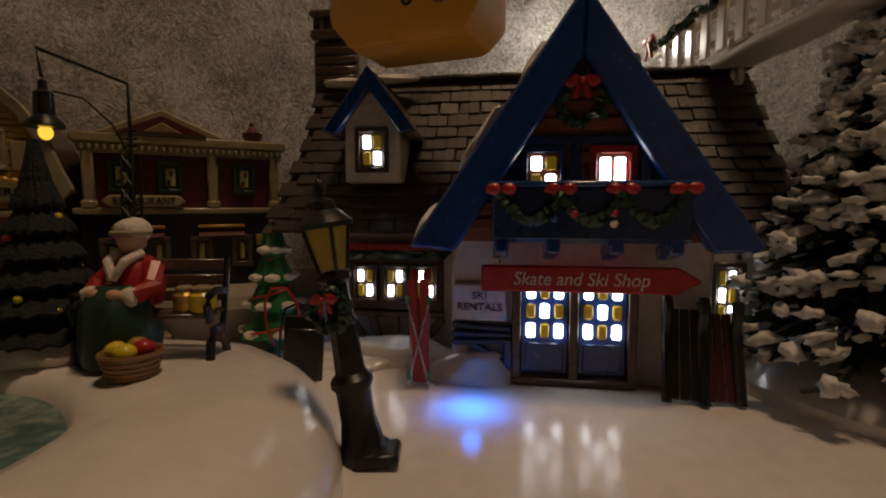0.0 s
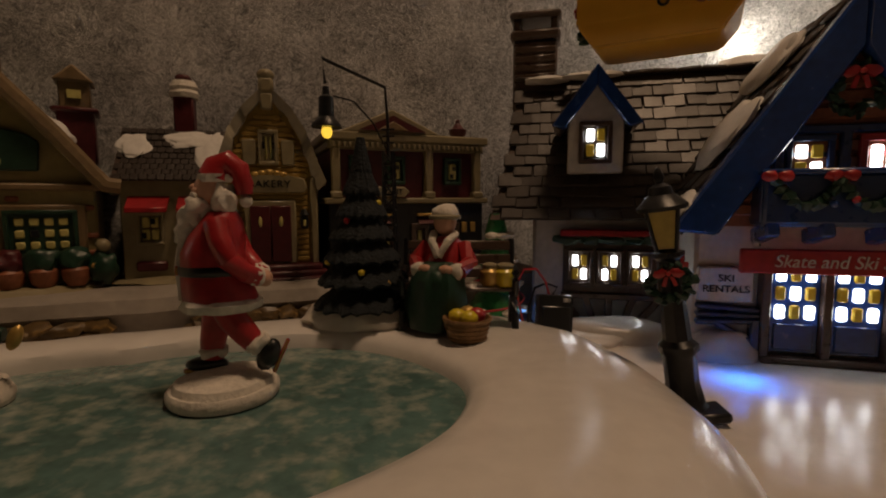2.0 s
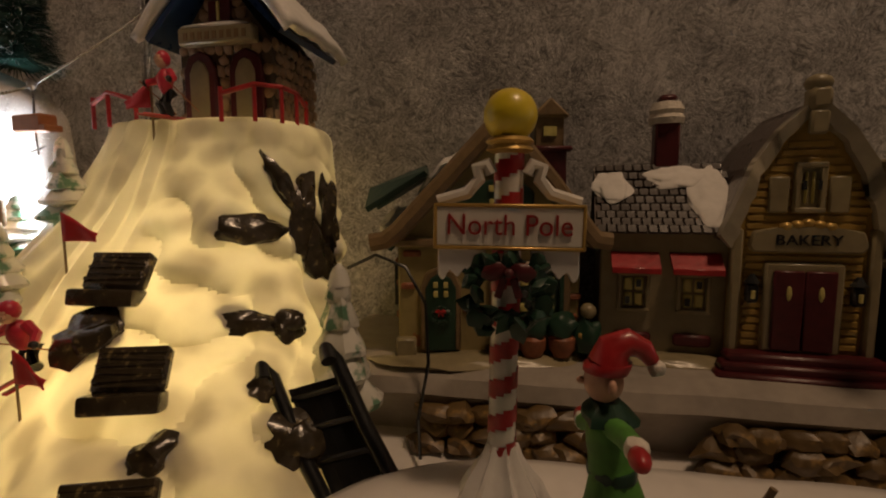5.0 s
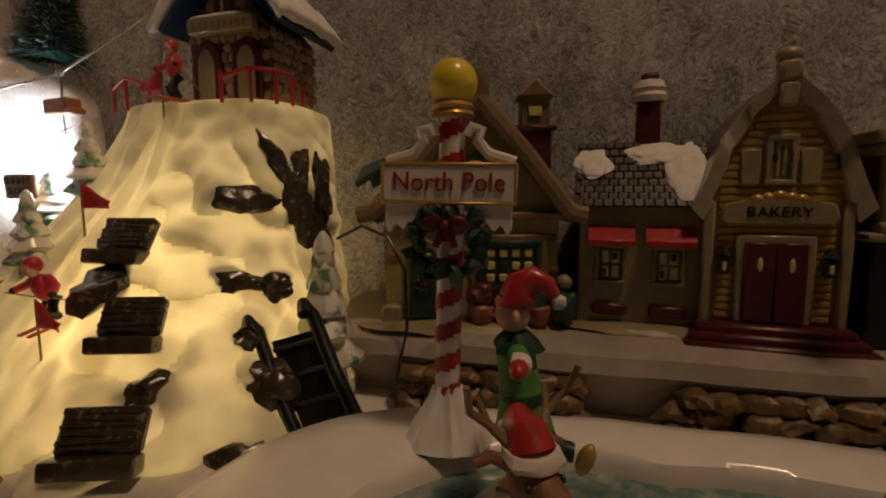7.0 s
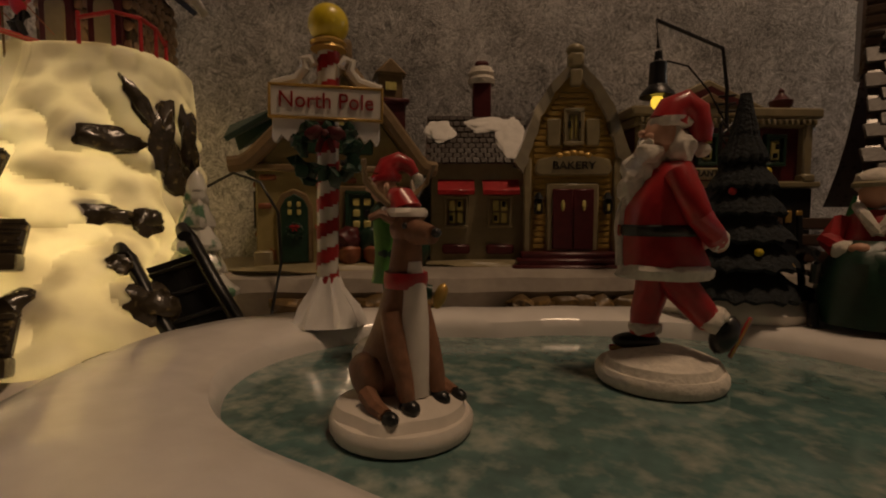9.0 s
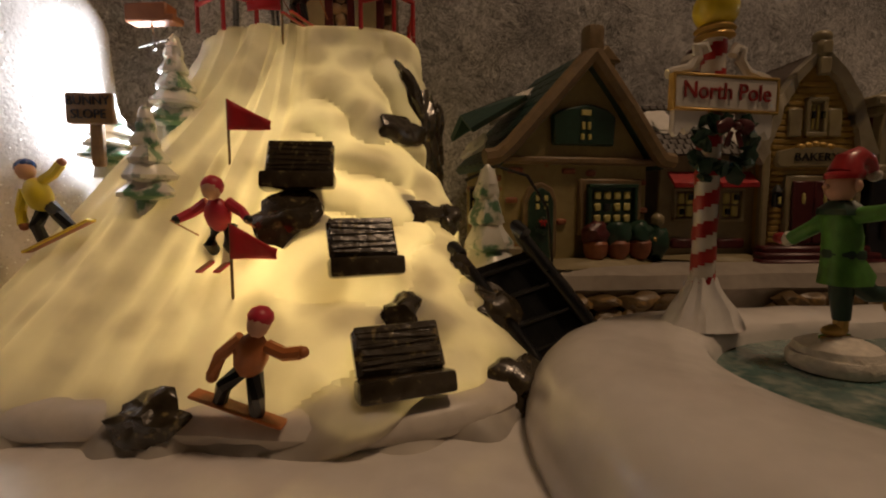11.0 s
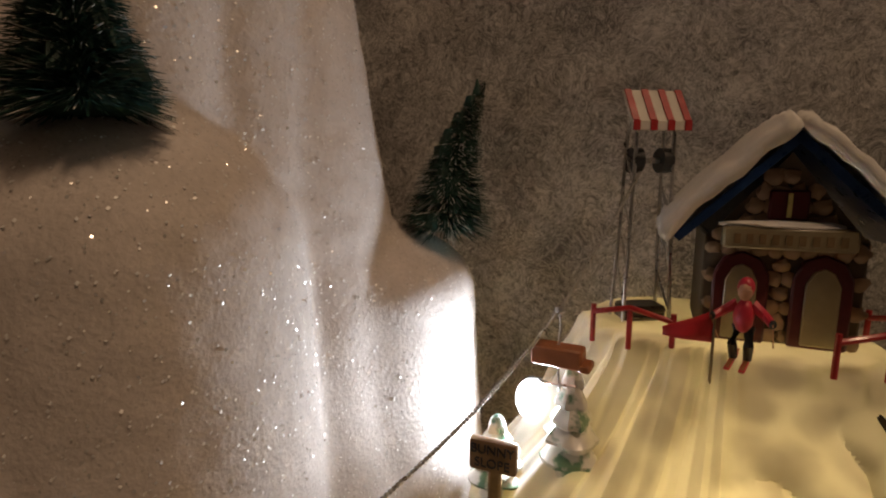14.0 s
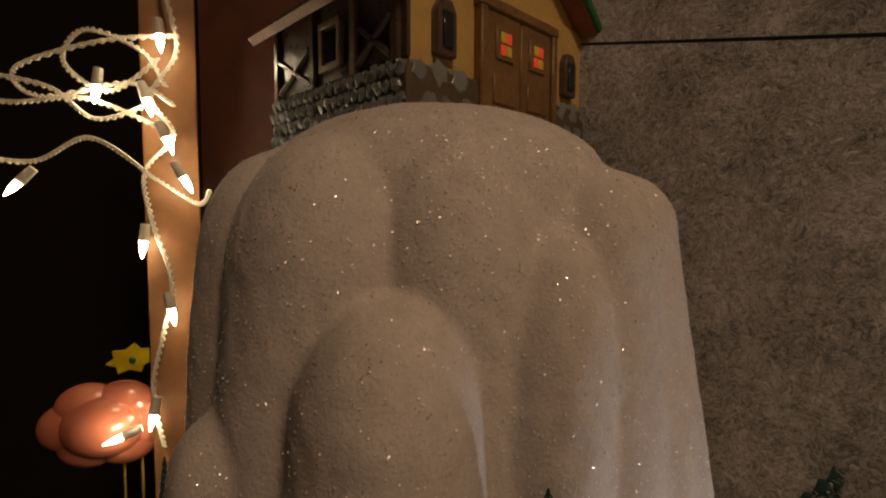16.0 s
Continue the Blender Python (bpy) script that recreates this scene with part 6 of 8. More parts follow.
def lady(bm):
    lathe(bm, [(0.0155, -0.0235), (0.0160, -0.012), (0.0140, 0.0), (0.0095, 0.006), (0.006, 0.008)], (0, -0.006, 0.0015), 18, mi=1, wob=0.35, sy=0.85)
    lathe(bm, [(0.0105, 0), (0.0112, 0.008), (0.0085, 0.018), (0.0048, 0.021)], (0, 0.003, 0.0), 16, mi=0, wob=0.12)
    for sx in (-1, 1):
        tube(bm, [(sx * 0.0085, 0.003, 0.016), (sx * 0.0135, -0.002, 0.009), (sx * 0.0105, -0.009, 0.0055)], lambda t: 0.0046 - 0.0008 * t, 8, mi=0)
        blob(bm, (sx * 0.0095, -0.0100, 0.0055), (0.0038, 0.0032, 0.0040), mi=2, rough=0.3)
        blob(bm, (sx * 0.0050, -0.0130, 0.0065), (0.0036, 0.0024, 0.0024), mi=3)
    blob(bm, (0, 0.002, 0.028), (0.0058, 0.0060, 0.0068), mi=3)
    blob(bm, (0, 0.0035, 0.0315), (0.0072, 0.0070, 0.0056), mi=2, rough=0.2)
    lathe(bm, [(0.0078, 0), (0.0080, 0.0015), (0.0070, 0.0022)], (0, 0.0015, 0.0295), 14, mi=4)
    for sx in (-1, 1):
        tube(bm, [(0, -0.0085, 0.012), (sx * 0.004, -0.0065, 0.019), (sx * 0.0055, 0.001, 0.0225)], 0.0020, 8, mi=2)
    blob(bm, (0, -0.0135, 0.000), (0.0075, 0.0045, 0.0065), mi=1, rough=0.3)


figurine("seated_figurine", pose(-0.1245, 0.190, RIM_Z + 0.0225, 0, 0, -12) @ Matrix.Scale(0.94, 4), lady, [RED, DKGREEN, WHITEFUR, SKIN, CREAM], "seated ceramic figurine in red jacket, green skirt and white cap")
bk = thing("basket", pose(-0.1125, 0.170, RIM_Z), "round wicker basket of yellow and red fruit", "basket")
bm = B()
lathe(bm, [(0.0072, 0), (0.0085, 0.003), (0.0100, 0.0085), (0.0104, 0.010), (0.0096, 0.0100), (0.0080, 0.006)], n=18)
for k in range(5):
    tube(bm, [((0.0078 + k * 0.00055) * math.cos(a * math.tau / 18), (0.0078 + k * 0.00055) * math.sin(a * math.tau / 18), 0.0015 + k * 0.0019) for a in range(19)], 0.0007, 5)
part("bowl", bm, WICKER, bk, "woven wicker bowl")
for x, y, m_ in ((-0.004, -0.002, YELLOW), (0.004, 0.001, RED), (0.0, 0.004, GOLD), (0.001, -0.005, YELLOW)):
    bm = B()
    blob(bm, (x, y, 0.0105), (0.0040, 0.0038, 0.0034), sub=2)
    part("fruit", bm, m_, bk)
for x, w, m_, lb in ((-0.1035, 0.0045, GOLD, "small amber jar on the bench"), (-0.0965, 0.0052, YELLOW, "round yellow pot on the bench")):
    j = thing("jar", pose(x, 0.191, RIM_Z + 0.0194), lb, "jar", "jars on the bench")
    bm = B()
    lathe(bm, [(w * 0.7, 0), (w, 0.002), (w, 0.007), (w * 0.7, 0.0085)], n=14)
    part("body", bm, m_, j)
    bm = B()
    lathe(bm, [(w * 0.75, 0.0086), (w * 0.78, 0.0100), (w * 0.5, 0.0108)], n=14)
    part("lid", bm, CREAM, j)


# ---- skaters: one piece each, on round bases ----
def round_base(bm, r, mi):
    lathe(bm, [(r * 0.98, 0), (r * 1.02, 0.0015), (r * 1.02, 0.0035), (r * 0.97, 0.0048)], n=32, mi=mi)
    lathe(bm, [(r * 0.93, 0.0046), (r * 0.86, 0.0072), (r * 0.5, 0.0095), (r * 0.1, 0.0105)], n=28, mi=mi, wob=0.12)


def santa(bm):
    round_base(bm, 0.0190, 2)
    # straight standing leg in front, the other kicked back
    tube(bm, [(0.0045, -0.0032, 0.0135), (0.0040, -0.0032, 0.020), (0.0022, -0.0028, 0.028), (0.0010, -0.0020, 0.038)], lambda t: 0.0040 + 0.0018 * t, 12, mi=0)
    tube(bm, [(-0.0128, 0.0040, 0.0195), (-0.0095, 0.0040, 0.0235), (-0.0050, 0.0035, 0.0290), (-0.0010, 0.0025, 0.038)], lambda t: 0.0038 + 0.0020 * t, 12, mi=0)
    blob(bm, (0.0065, -0.0032, 0.0112), (0.0078, 0.0034, 0.0030), mi=1)
    box(bm, (0.0068, -0.0032, 0.0088), (0.0160, 0.0010, 0.0020), bevel=0.0004, mi=4)
    blob(bm, (-0.0168, 0.0042, 0.0158), (0.0040, 0.0033, 0.0064), rot=pose(0, 0, 0, 0, -24, 0), mi=1)
    box(bm, (-0.0212, 0.0042, 0.0152), (0.0014, 0.0010, 0.0135), rot=pose(0, 0, 0, 0, -24, 0), bevel=0.0004, mi=4)
    blob(bm, (0.0045, -0.0032, 0.0160), (0.0052, 0.0050, 0.0028), mi=2, rough=0.35, sub=3)
    blob(bm, (-0.0130, 0.0040, 0.0200), (0.0048, 0.0048, 0.0032), rot=pose(0, 0, 0, 0, 40, 0), mi=2, rough=0.35, sub=3)
    # coat with a bulging belly, narrowing to the shoulders
    ring_skin(bm, [(-0.0004, 0, 0.0345, 0.0122, 0.0105), (-0.0004, 0, 0.0370, 0.0126, 0.0106), (0.0006, 0, 0.0420, 0.0118, 0.0098), (0.0016, 0, 0.0470, 0.0112, 0.0094), (0.0014, 0, 0.0530, 0.0108, 0.0096), (0.0000, 0, 0.0590, 0.0094, 0.0094), (-0.0016, 0, 0.0640, 0.0072, 0.0080), (-0.0022, 0, 0.0675, 0.0048, 0.0052)], 22, 0, 0.06)
    ring_skin(bm, [(-0.0004, 0, 0.0322, 0.0124, 0.0108), (-0.0004, 0, 0.0332, 0.0134, 0.0118), (-0.0004, 0, 0.0352, 0.0136, 0.0120), (-0.0004, 0, 0.0366, 0.0124, 0.0108)], 24, 2, 0.22, 3)
    ring_skin(bm, [(0.0012, 0, 0.0452, 0.0117, 0.0098), (0.0012, 0, 0.0458, 0.0121, 0.0102), (0.0014, 0, 0.0480, 0.0120, 0.0101), (0.0014, 0, 0.0486, 0.0114, 0.0096)], 22, 1)
    box(bm, (0.0134, 0, 0.0469), (0.0012, 0.0046, 0.0034), bevel=0.0004, mi=4)
    tube(bm, [(0.0122, 0, 0.0360), (0.0124, 0, 0.0420), (0.0130, 0, 0.0475), (0.0120, 0, 0.0540), (0.0090, 0, 0.0600)], 0.0018, 8, mi=2)
    # arms clasped behind the back
    for sy in (-1, 1):
        tube(bm, [(-0.0016, sy * 0.0066, 0.0638), (-0.0038, sy * 0.0102, 0.0575), (-0.0062, sy * 0.0108, 0.0515), (-0.0110, sy * 0.0078, 0.0462), (-0.0142, sy * 0.0034, 0.0440)], lambda t: 0.0042 - 0.0010 * t, 12, mi=0)
        blob(bm, (-0.0136, sy * 0.0044, 0.0446), (0.0030, 0.0034, 0.0036), mi=2, rough=0.35, sub=3)
    blob(bm, (-0.0158, 0, 0.0432), (0.0028, 0.0036, 0.0032), mi=3)
    # head tipped back, long wavy beard, cap falling behind
    blob(bm, (0.0016, 0, 0.0752), (0.0052, 0.0052, 0.0058), mi=3, sub=3)
    blob(bm, (0.0070, 0, 0.0762), (0.0014, 0.0013, 0.0012), mi=3)
    for sy in (-1, 1):
        blob(bm, (0.0052, sy * 0.0026, 0.0748), (0.0018, 0.0017, 0.0015), mi=3)
        blob(bm, (0.0058, sy * 0.0022, 0.0728), (0.0020, 0.0026, 0.0012), rot=pose(0, 0, 0, sy * 24, 0, 0), mi=2, rough=0.4, seed=sy)
    for k, (x, z, w, h) in enumerate(((0.0058, 0.0695, 0.0048, 0.0050), (0.0080, 0.0655, 0.0046, 0.0052), (0.0098, 0.0608, 0.0036, 0.0050), (0.0110, 0.0570, 0.0022, 0.0034))):
        blob(bm, (x, 0, z), (w, w * 1.15, h), rot=pose(0, 0, 0, 0, -14, 0), mi=2, rough=0.5, seed=k * 1.7, sub=3)
    blob(bm, (-0.0028, 0, 0.0716), (0.0050, 0.0060, 0.0062), mi=2, rough=0.45, seed=5, sub=3)
    ring_skin(bm, [(0.0002, 0, 0.0778, 0.0058, 0.0060), (-0.0002, 0, 0.0790, 0.0064, 0.0065), (-0.0008, 0, 0.0806, 0.0058, 0.0060)], 18, 2, 0.3, 2)
    tube(bm, [(-0.0006, 0, 0.0796), (-0.0018, 0, 0.0830), (-0.0048, 0, 0.0846), (-0.0082, 0, 0.0822), (-0.0098, 0, 0.0770), (-0.0100, 0, 0.0735)], lambda t: 0.0058 - 0.0030 * t, 12, mi=0)
    blob(bm, (-0.0101, 0, 0.0712), (0.0024, 0.0024, 0.0024), mi=2, rough=0.3)


figurine("skating_figurine", pose(-0.1925, 0.121, ICE_Z + 0.0004, 0, 0, 196) @ Matrix.Scale(0.93, 4), santa, [RED, BLACK, WHITEFUR, SKIN, GOLD], "white-bearded ceramic skater in red coat, black belt and hat", "skaters on the pond")


def elf(bm):
    round_base(bm, 0.0132, 2)
    # gilded skates, one foot down and one kicked back
    blob(bm, (0.0012, 0, 0.0120), (0.0046, 0.0021, 0.0022), mi=5)
    tube(bm, [(-0.0006, 0, 0.0125), (-0.0008, 0, 0.0165)], 0.0022, 8, mi=5)
    box(bm, (0.0010, 0, 0.0100), (0.0110, 0.0007, 0.0016), bevel=0.0003, mi=5)
    tube(bm, [(-0.0008, 0, 0.0155), (-0.0002, 0, 0.0225), (0.0002, 0, 0.0310)], lambda t: 0.0024 + 0.0014 * t, 10, mi=1)
    tube(bm, [(-0.0130, 0.0016, 0.0235), (-0.0085, 0.0016, 0.0240), (-0.0045, 0.0012, 0.0270), (-0.0006, 0, 0.0325)], lambda t: 0.0024 + 0.0016 * t, 10, mi=1)
    blob(bm, (-0.0158, 0.0018, 0.0222), (0.0022, 0.0021, 0.0046), rot=pose(0, 0, 0, 0, -20, 0), mi=5)
    # tunic with a ragged hem, leaning into the glide
    ring_skin(bm, [(-0.0008, 0, 0.0270, 0.0078, 0.0070), (-0.0006, 0, 0.0300, 0.0070, 0.0064), (0.0002, 0, 0.0360, 0.0052, 0.0054), (0.0008, 0, 0.0420, 0.0050, 0.0056), (0.0014, 0, 0.0475, 0.0048, 0.0058), (0.0018, 0, 0.0515, 0.0032, 0.0036)], 18, 0, 0.22, 4)
    ring_skin(bm, [(0.0001, 0, 0.0352, 0.0055, 0.0056), (0.0002, 0, 0.0366, 0.0057, 0.0058), (0.0003, 0, 0.0378, 0.0053, 0.0055)], 16, 1)
    ring_skin(bm, [(0.0014, 0, 0.0486, 0.0062, 0.0068), (0.0016, 0, 0.0505, 0.0056, 0.0060), (0.0018, 0, 0.0530, 0.0032, 0.0034)], 14, 1, 0.3)
    for sy, e in ((-1, (0.0050, -0.0185, 0.0400)), (1, (-0.0010, 0.0195, 0.0505))):
        tube(bm, [(0.0010, sy * 0.0042, 0.0485), (e[0] * 0.5, sy * 0.0098, (e[2] + 0.0480) / 2), (e[0], e[1] * 0.84, e[2])], lambda t: 0.0026 - 0.0004 * t, 10, mi=0)
        blob(bm, (e[0], e[1] * 0.88, e[2]), (0.0026, 0.0016, 0.0026), mi=2, rough=0.25)
        blob(bm, (e[0], e[1] * 1.06, e[2]), (0.0021, 0.0036, 0.0021), mi=3)
    # face with a pointed nose, ears, soft cap
    blob(bm, (0.0026, 0, 0.0572), (0.0044, 0.0043, 0.0048), mi=4, sub=3)
    blob(bm, (0.0072, 0, 0.0572), (0.0014, 0.0009, 0.0009), mi=4)
    for sy in (-1, 1):
        blob(bm, (0.0014, sy * 0.0046, 0.0574), (0.0010, 0.0014, 0.0019), mi=4)
    ring_skin(bm, [(0.0020, 0, 0.0596, 0.0050, 0.0050), (0.0018, 0, 0.0608, 0.0053, 0.0053), (0.0014, 0, 0.0620, 0.0048, 0.0048)], 16, 3, 0.1)
    tube(bm, [(0.0014, 0, 0.0615), (0.0006, 0, 0.0648), (-0.0024, 0, 0.0664), (-0.0056, 0, 0.0650), (-0.0076, 0, 0.0622)], lambda t: 0.0048 - 0.0032 * t, 12, mi=3)
    blob(bm, (-0.0083, 0, 0.0608), (0.0020, 0.0020, 0.0020), mi=2, rough=0.3)


figurine("skating_figurine", pose(-0.272, 0.103, ICE_Z + 0.0004, 0, 0, 208) @ Matrix.Scale(0.98, 4), elf, [ELFGREEN, DKGREEN, WHITEFUR, RED, SKIN, GOLD], "small ceramic skater in green coat and red cap, arms spread", "skaters on the pond")


def deer(bm):
    round_base(bm, 0.0185, 2)
    # sitting body: haunches, sloping back, upright chest
    ring_skin(bm, [(-0.0050, 0, 0.0085, 0.0092, 0.0086), (-0.0050, 0, 0.0130, 0.0098, 0.0092), (-0.0036, 0, 0.0190, 0.0088, 0.0080), (-0.0012, 0, 0.0260, 0.0074, 0.0066), (0.0008, 0, 0.0330, 0.0060, 0.0055), (0.0018, 0, 0.0400, 0.0048, 0.0045), (0.0022, 0, 0.0460, 0.0040, 0.0039), (0.0026, 0, 0.0500, 0.0034, 0.0036)], 20, 0, 0.10)
    ring_skin(bm, [(0.0040, 0, 0.0100, 0.0046, 0.0046), (0.0046, 0, 0.0200, 0.0044, 0.0044), (0.0050, 0, 0.0290, 0.0038, 0.0040), (0.0048, 0, 0.0380, 0.0032, 0.0034), (0.0046, 0, 0.0440, 0.0022, 0.0024)], 14, 2, 0.12)
    for sy in (-1, 1):
        tube(bm, [(0.0020, sy * 0.0046, 0.0310), (0.0052, sy * 0.0054, 0.0220), (0.0078, sy * 0.0052, 0.0150), (0.0086, sy * 0.0050, 0.0105)], lambda t: 0.0030 - 0.0010 * t, 10, mi=0)
        blob(bm, (0.0096, sy * 0.0050, 0.0090), (0.0032, 0.0022, 0.0022), mi=1)
        blob(bm, (-0.0048, sy * 0.0072, 0.0140), (0.0070, 0.0038, 0.0062), mi=0, sub=3, rough=0.1)
        tube(bm, [(-0.0010, sy * 0.0100, 0.0108), (0.0040, sy * 0.0112, 0.0092), (0.0084, sy * 0.0112, 0.0084)], lambda t: 0.0026 - 0.0008 * t, 8, mi=0)
        blob(bm, (0.0100, sy * 0.0112, 0.0082), (0.0026, 0.0018, 0.0017), mi=1)
        tube(bm, [(0.0010, sy * 0.0030, 0.0545), (-0.0006, sy * 0.0062, 0.0560), (-0.0014, sy * 0.0088, 0.0548)], lambda t: 0.0015 - 0.0007 * t, 8, mi=0)
        tube(bm, [(0.0010, sy * 0.0022, 0.0565), (-0.0020, sy * 0.0060, 0.0610), (-0.0014, sy * 0.0098, 0.0640), (0.0002, sy * 0.0112, 0.0690)], lambda t: 0.0010 - 0.0004 * t, 6, mi=4)
        tube(bm, [(-0.0020, sy * 0.0060, 0.0610), (-0.0040, sy * 0.0070, 0.0650)], lambda t: 0.0008 - 0.0003 * t, 6, mi=4)
        blob(bm, (0.0058, sy * 0.0034, 0.0530), (0.0008, 0.0006, 0.0008), mi=1)
    ring_skin(bm, [(0.0018, 0, 0.0372, 0.0056, 0.0053), (0.0020, 0, 0.0390, 0.0060, 0.0057), (0.0021, 0, 0.0412, 0.0056, 0.0053)], 16, 3, 0.08)
    # long face lifted forwards
    blob(bm, (0.0026, 0, 0.0522), (0.0048, 0.0043, 0.0044), mi=0, sub=3)
    tube(bm, [(0.0030, 0, 0.0520), (0.0080, 0, 0.0512), (0.0124, 0, 0.0508)], lambda t: 0.0038 - 0.0016 * t, 12, mi=0)
    blob(bm, (0.0136, 0, 0.0514), (0.0013, 0.0014, 0.0012), mi=1)
    ring_skin(bm, [(0.0026, 0, 0.0552, 0.0046, 0.0045), (0.0022, 0, 0.0562, 0.0051, 0.0050), (0.0018, 0, 0.0574, 0.0046, 0.0046)], 16, 2, 0.25)
    tube(bm, [(0.0018, 0, 0.0568), (0.0004, 0, 0.0598), (-0.0028, 0.0006, 0.0604), (-0.0058, 0.0010, 0.0580)], lambda t: 0.0044 - 0.0028 * t, 12, mi=3)
    blob(bm, (-0.0066, 0.001, 0.0566), (0.0018, 0.0018, 0.0018), mi=2, rough=0.3)


figurine("skating_figurine", pose(-0.245, 0.062, ICE_Z + 0.0004, 0, 0, -22) @ Matrix.Scale(0.86, 4), deer, [DEER, BLACK, BASEWHITE, RED, TAN], "brown ceramic reindeer sitting on a base in red cap and scarf", "skaters on the pond")

# ---- north pole sign ----
NPA = 34
npole = thing("pole_sign", pose(-0.309, 0.116, RIM_Z - 0.001, -1, 1, NPA) @ Matrix.Scale(0.955, 4), "red and white striped pole sign with a yellow ball and wreath", "sign post")
bm = B()
rings = []
for f, z in ((1.0, 0.0), (0.97, 0.0022), (0.82, 0.0060), (0.62, 0.0098), (0.44, 0.0138), (0.34, 0.0178), (0.26, 0.0186)):
    ring = []
    for k in range(48):
        a = k * math.tau / 48
        ridge = abs(math.sin(a * 4.5 + 0.8 * noise.noise(Vector((math.cos(a) * 2, math.sin(a) * 2, z * 40)))))
        q = 0.0150 * f * (1 - 0.20 * ridge * min(1, z * 300 + 0.25) * (f > 0.3)) * (1 + 0.10 * noise.noise(Vector((math.cos(a) * 1.5, math.sin(a) * 1.5, 4))))
        ring.append(bm.verts.new((q * math.cos(a), q * math.sin(a), z + 0.0016 * (1 - ridge) * (0.3 < f < 0.97))))
    rings.append(ring)
for u, v in zip(rings, rings[1:]):
    for k in range(48):
        bm.faces.new((u[k], u[(k + 1) % 48], v[(k + 1) % 48], v[k]))
bm.faces.new(rings[-1])
part("ice_base", bm, CLOUD, npole, "clear glazed ice lump base")
R_P = 0.0042
bmw, bmr = B(), B()
NT, NZ = 24, 90
for zz in range(NZ):
    for k in range(NT):
        z0, z1 = 0.014 + 0.094 * zz / NZ, 0.014 + 0.094 * (zz + 1) / NZ
        stripe = ((k / NT) - (0.014 + 0.094 * zz / NZ) / 0.0108) % 1.0
        tgt = bmr if stripe < 0.5 else bmw
        ps = []
        for kk, z in ((k, z0), (k + 1, z0), (k + 1, z1), (k, z1)):
            sh_z = z
            a = kk * math.tau / NT
            rr = R_P + (0.00025 if stripe < 0.5 else 0)
            ps.append(tgt.verts.new((rr * math.cos(a), rr * math.sin(a), sh_z)))
        tgt.faces.new(ps)
for b_, m_, lb in ((bmr, RED, "red spiral stripe"), (bmw, CERAMIC_WHITE, "white pole")):
    bmesh.ops.remove_doubles(b_, verts=b_.verts, dist=0.00005)
    part("pole", b_, m_, npole, lb)
bm = B()
rod(bm, (0, 0, 0.006), (0, 0, 0.1075), 0.0040, n=16)
part("core", bm, CERAMIC_WHITE, npole)
bm = B()
lathe(bm, [(0.0042, 0.1065), (0.0070, 0.1075), (0.0062, 0.1090), (0.0072, 0.1100), (0.0060, 0.1112)], n=18)
part("collar", bm, GOLD, npole, "gilded collar")
bm = B()
blob(bm, (0, 0, 0.1175), (0.0078, 0.0078, 0.0078), sub=4)
part("ball", bm, YELLOW, npole, "yellow ball")
bm = B()
box(bm, (0, -0.0060, 0.0855), (0.0415, 0.004, 0.0115), bevel=0.0006)
nb = part("sign_board", bm, CERAMIC_WHITE, npole, "white ceramic name board")
bm = B()
for z in (0.0795, 0.0915):
    box(bm, (0, -0.0066, z), (0.0425, 0.0036, 0.0010), bevel=0.0003)
for x in (-0.0208, 0.0208):
    box(bm, (x, -0.0066, 0.0855), (0.0010, 0.0036, 0.012), bevel=0.0003)
part("rim", bm, GOLD, nb, "thin gilded rim")
words("lettering", "North Pole", 0.0084, INK_RED, nb, pose(0, -0.0083, 0.0858, 90, 0, 0), 0.92)
for sx in (-1, 1):
    bm = B()
    lower = [(0.0200 - 0.0136 * k / 16, 0.0800 - (0.0105 - 0.0030 * k / 16) * (0.55 + 0.45 * abs(math.sin(k * 0.62 + 0.5)))) for k in range(17)]
    prism(bm, [(sx * x, z) for x, z in [(0.0064, 0.0800)] + [(0.0200, 0.0800)] + lower], -0.0072, -0.0040, bevel=0.0004)
    part("snow_skirt", bm, CLOUD, nb, "white hanging snow below the board")
for sx in (-1, 1):
    bm = B()
    tube(bm, [(sx * 0.0205, -0.003, 0.0925), (sx * 0.012, -0.003, 0.0950), (sx * 0.0085, -0.003, 0.0990), (sx * 0.0095, -0.003, 0.1025), (sx * 0.0066, -0.003, 0.1035), (sx * 0.0052, -0.003, 0.1005)], 0.0019, 8)
    part("scroll", bm, CERAMIC_WHITE, nb, "white scroll")
wreath(npole, pose(0, -0.0082, 0.0665), 0.0096, 0.0056, seed=21, ribbon=DARKRED)


# ---- ski hill: hut, tower, rails, flags, trees, skiers ----
HI = HF.inverted()


def hl(x, y, z):
    """A place in the world as seen from the hill."""
    return HI @ Vector((x, y, z))


def put(ob, m):
    """Sets a thing on the hill."""
    ob.matrix_world = m
    return ob


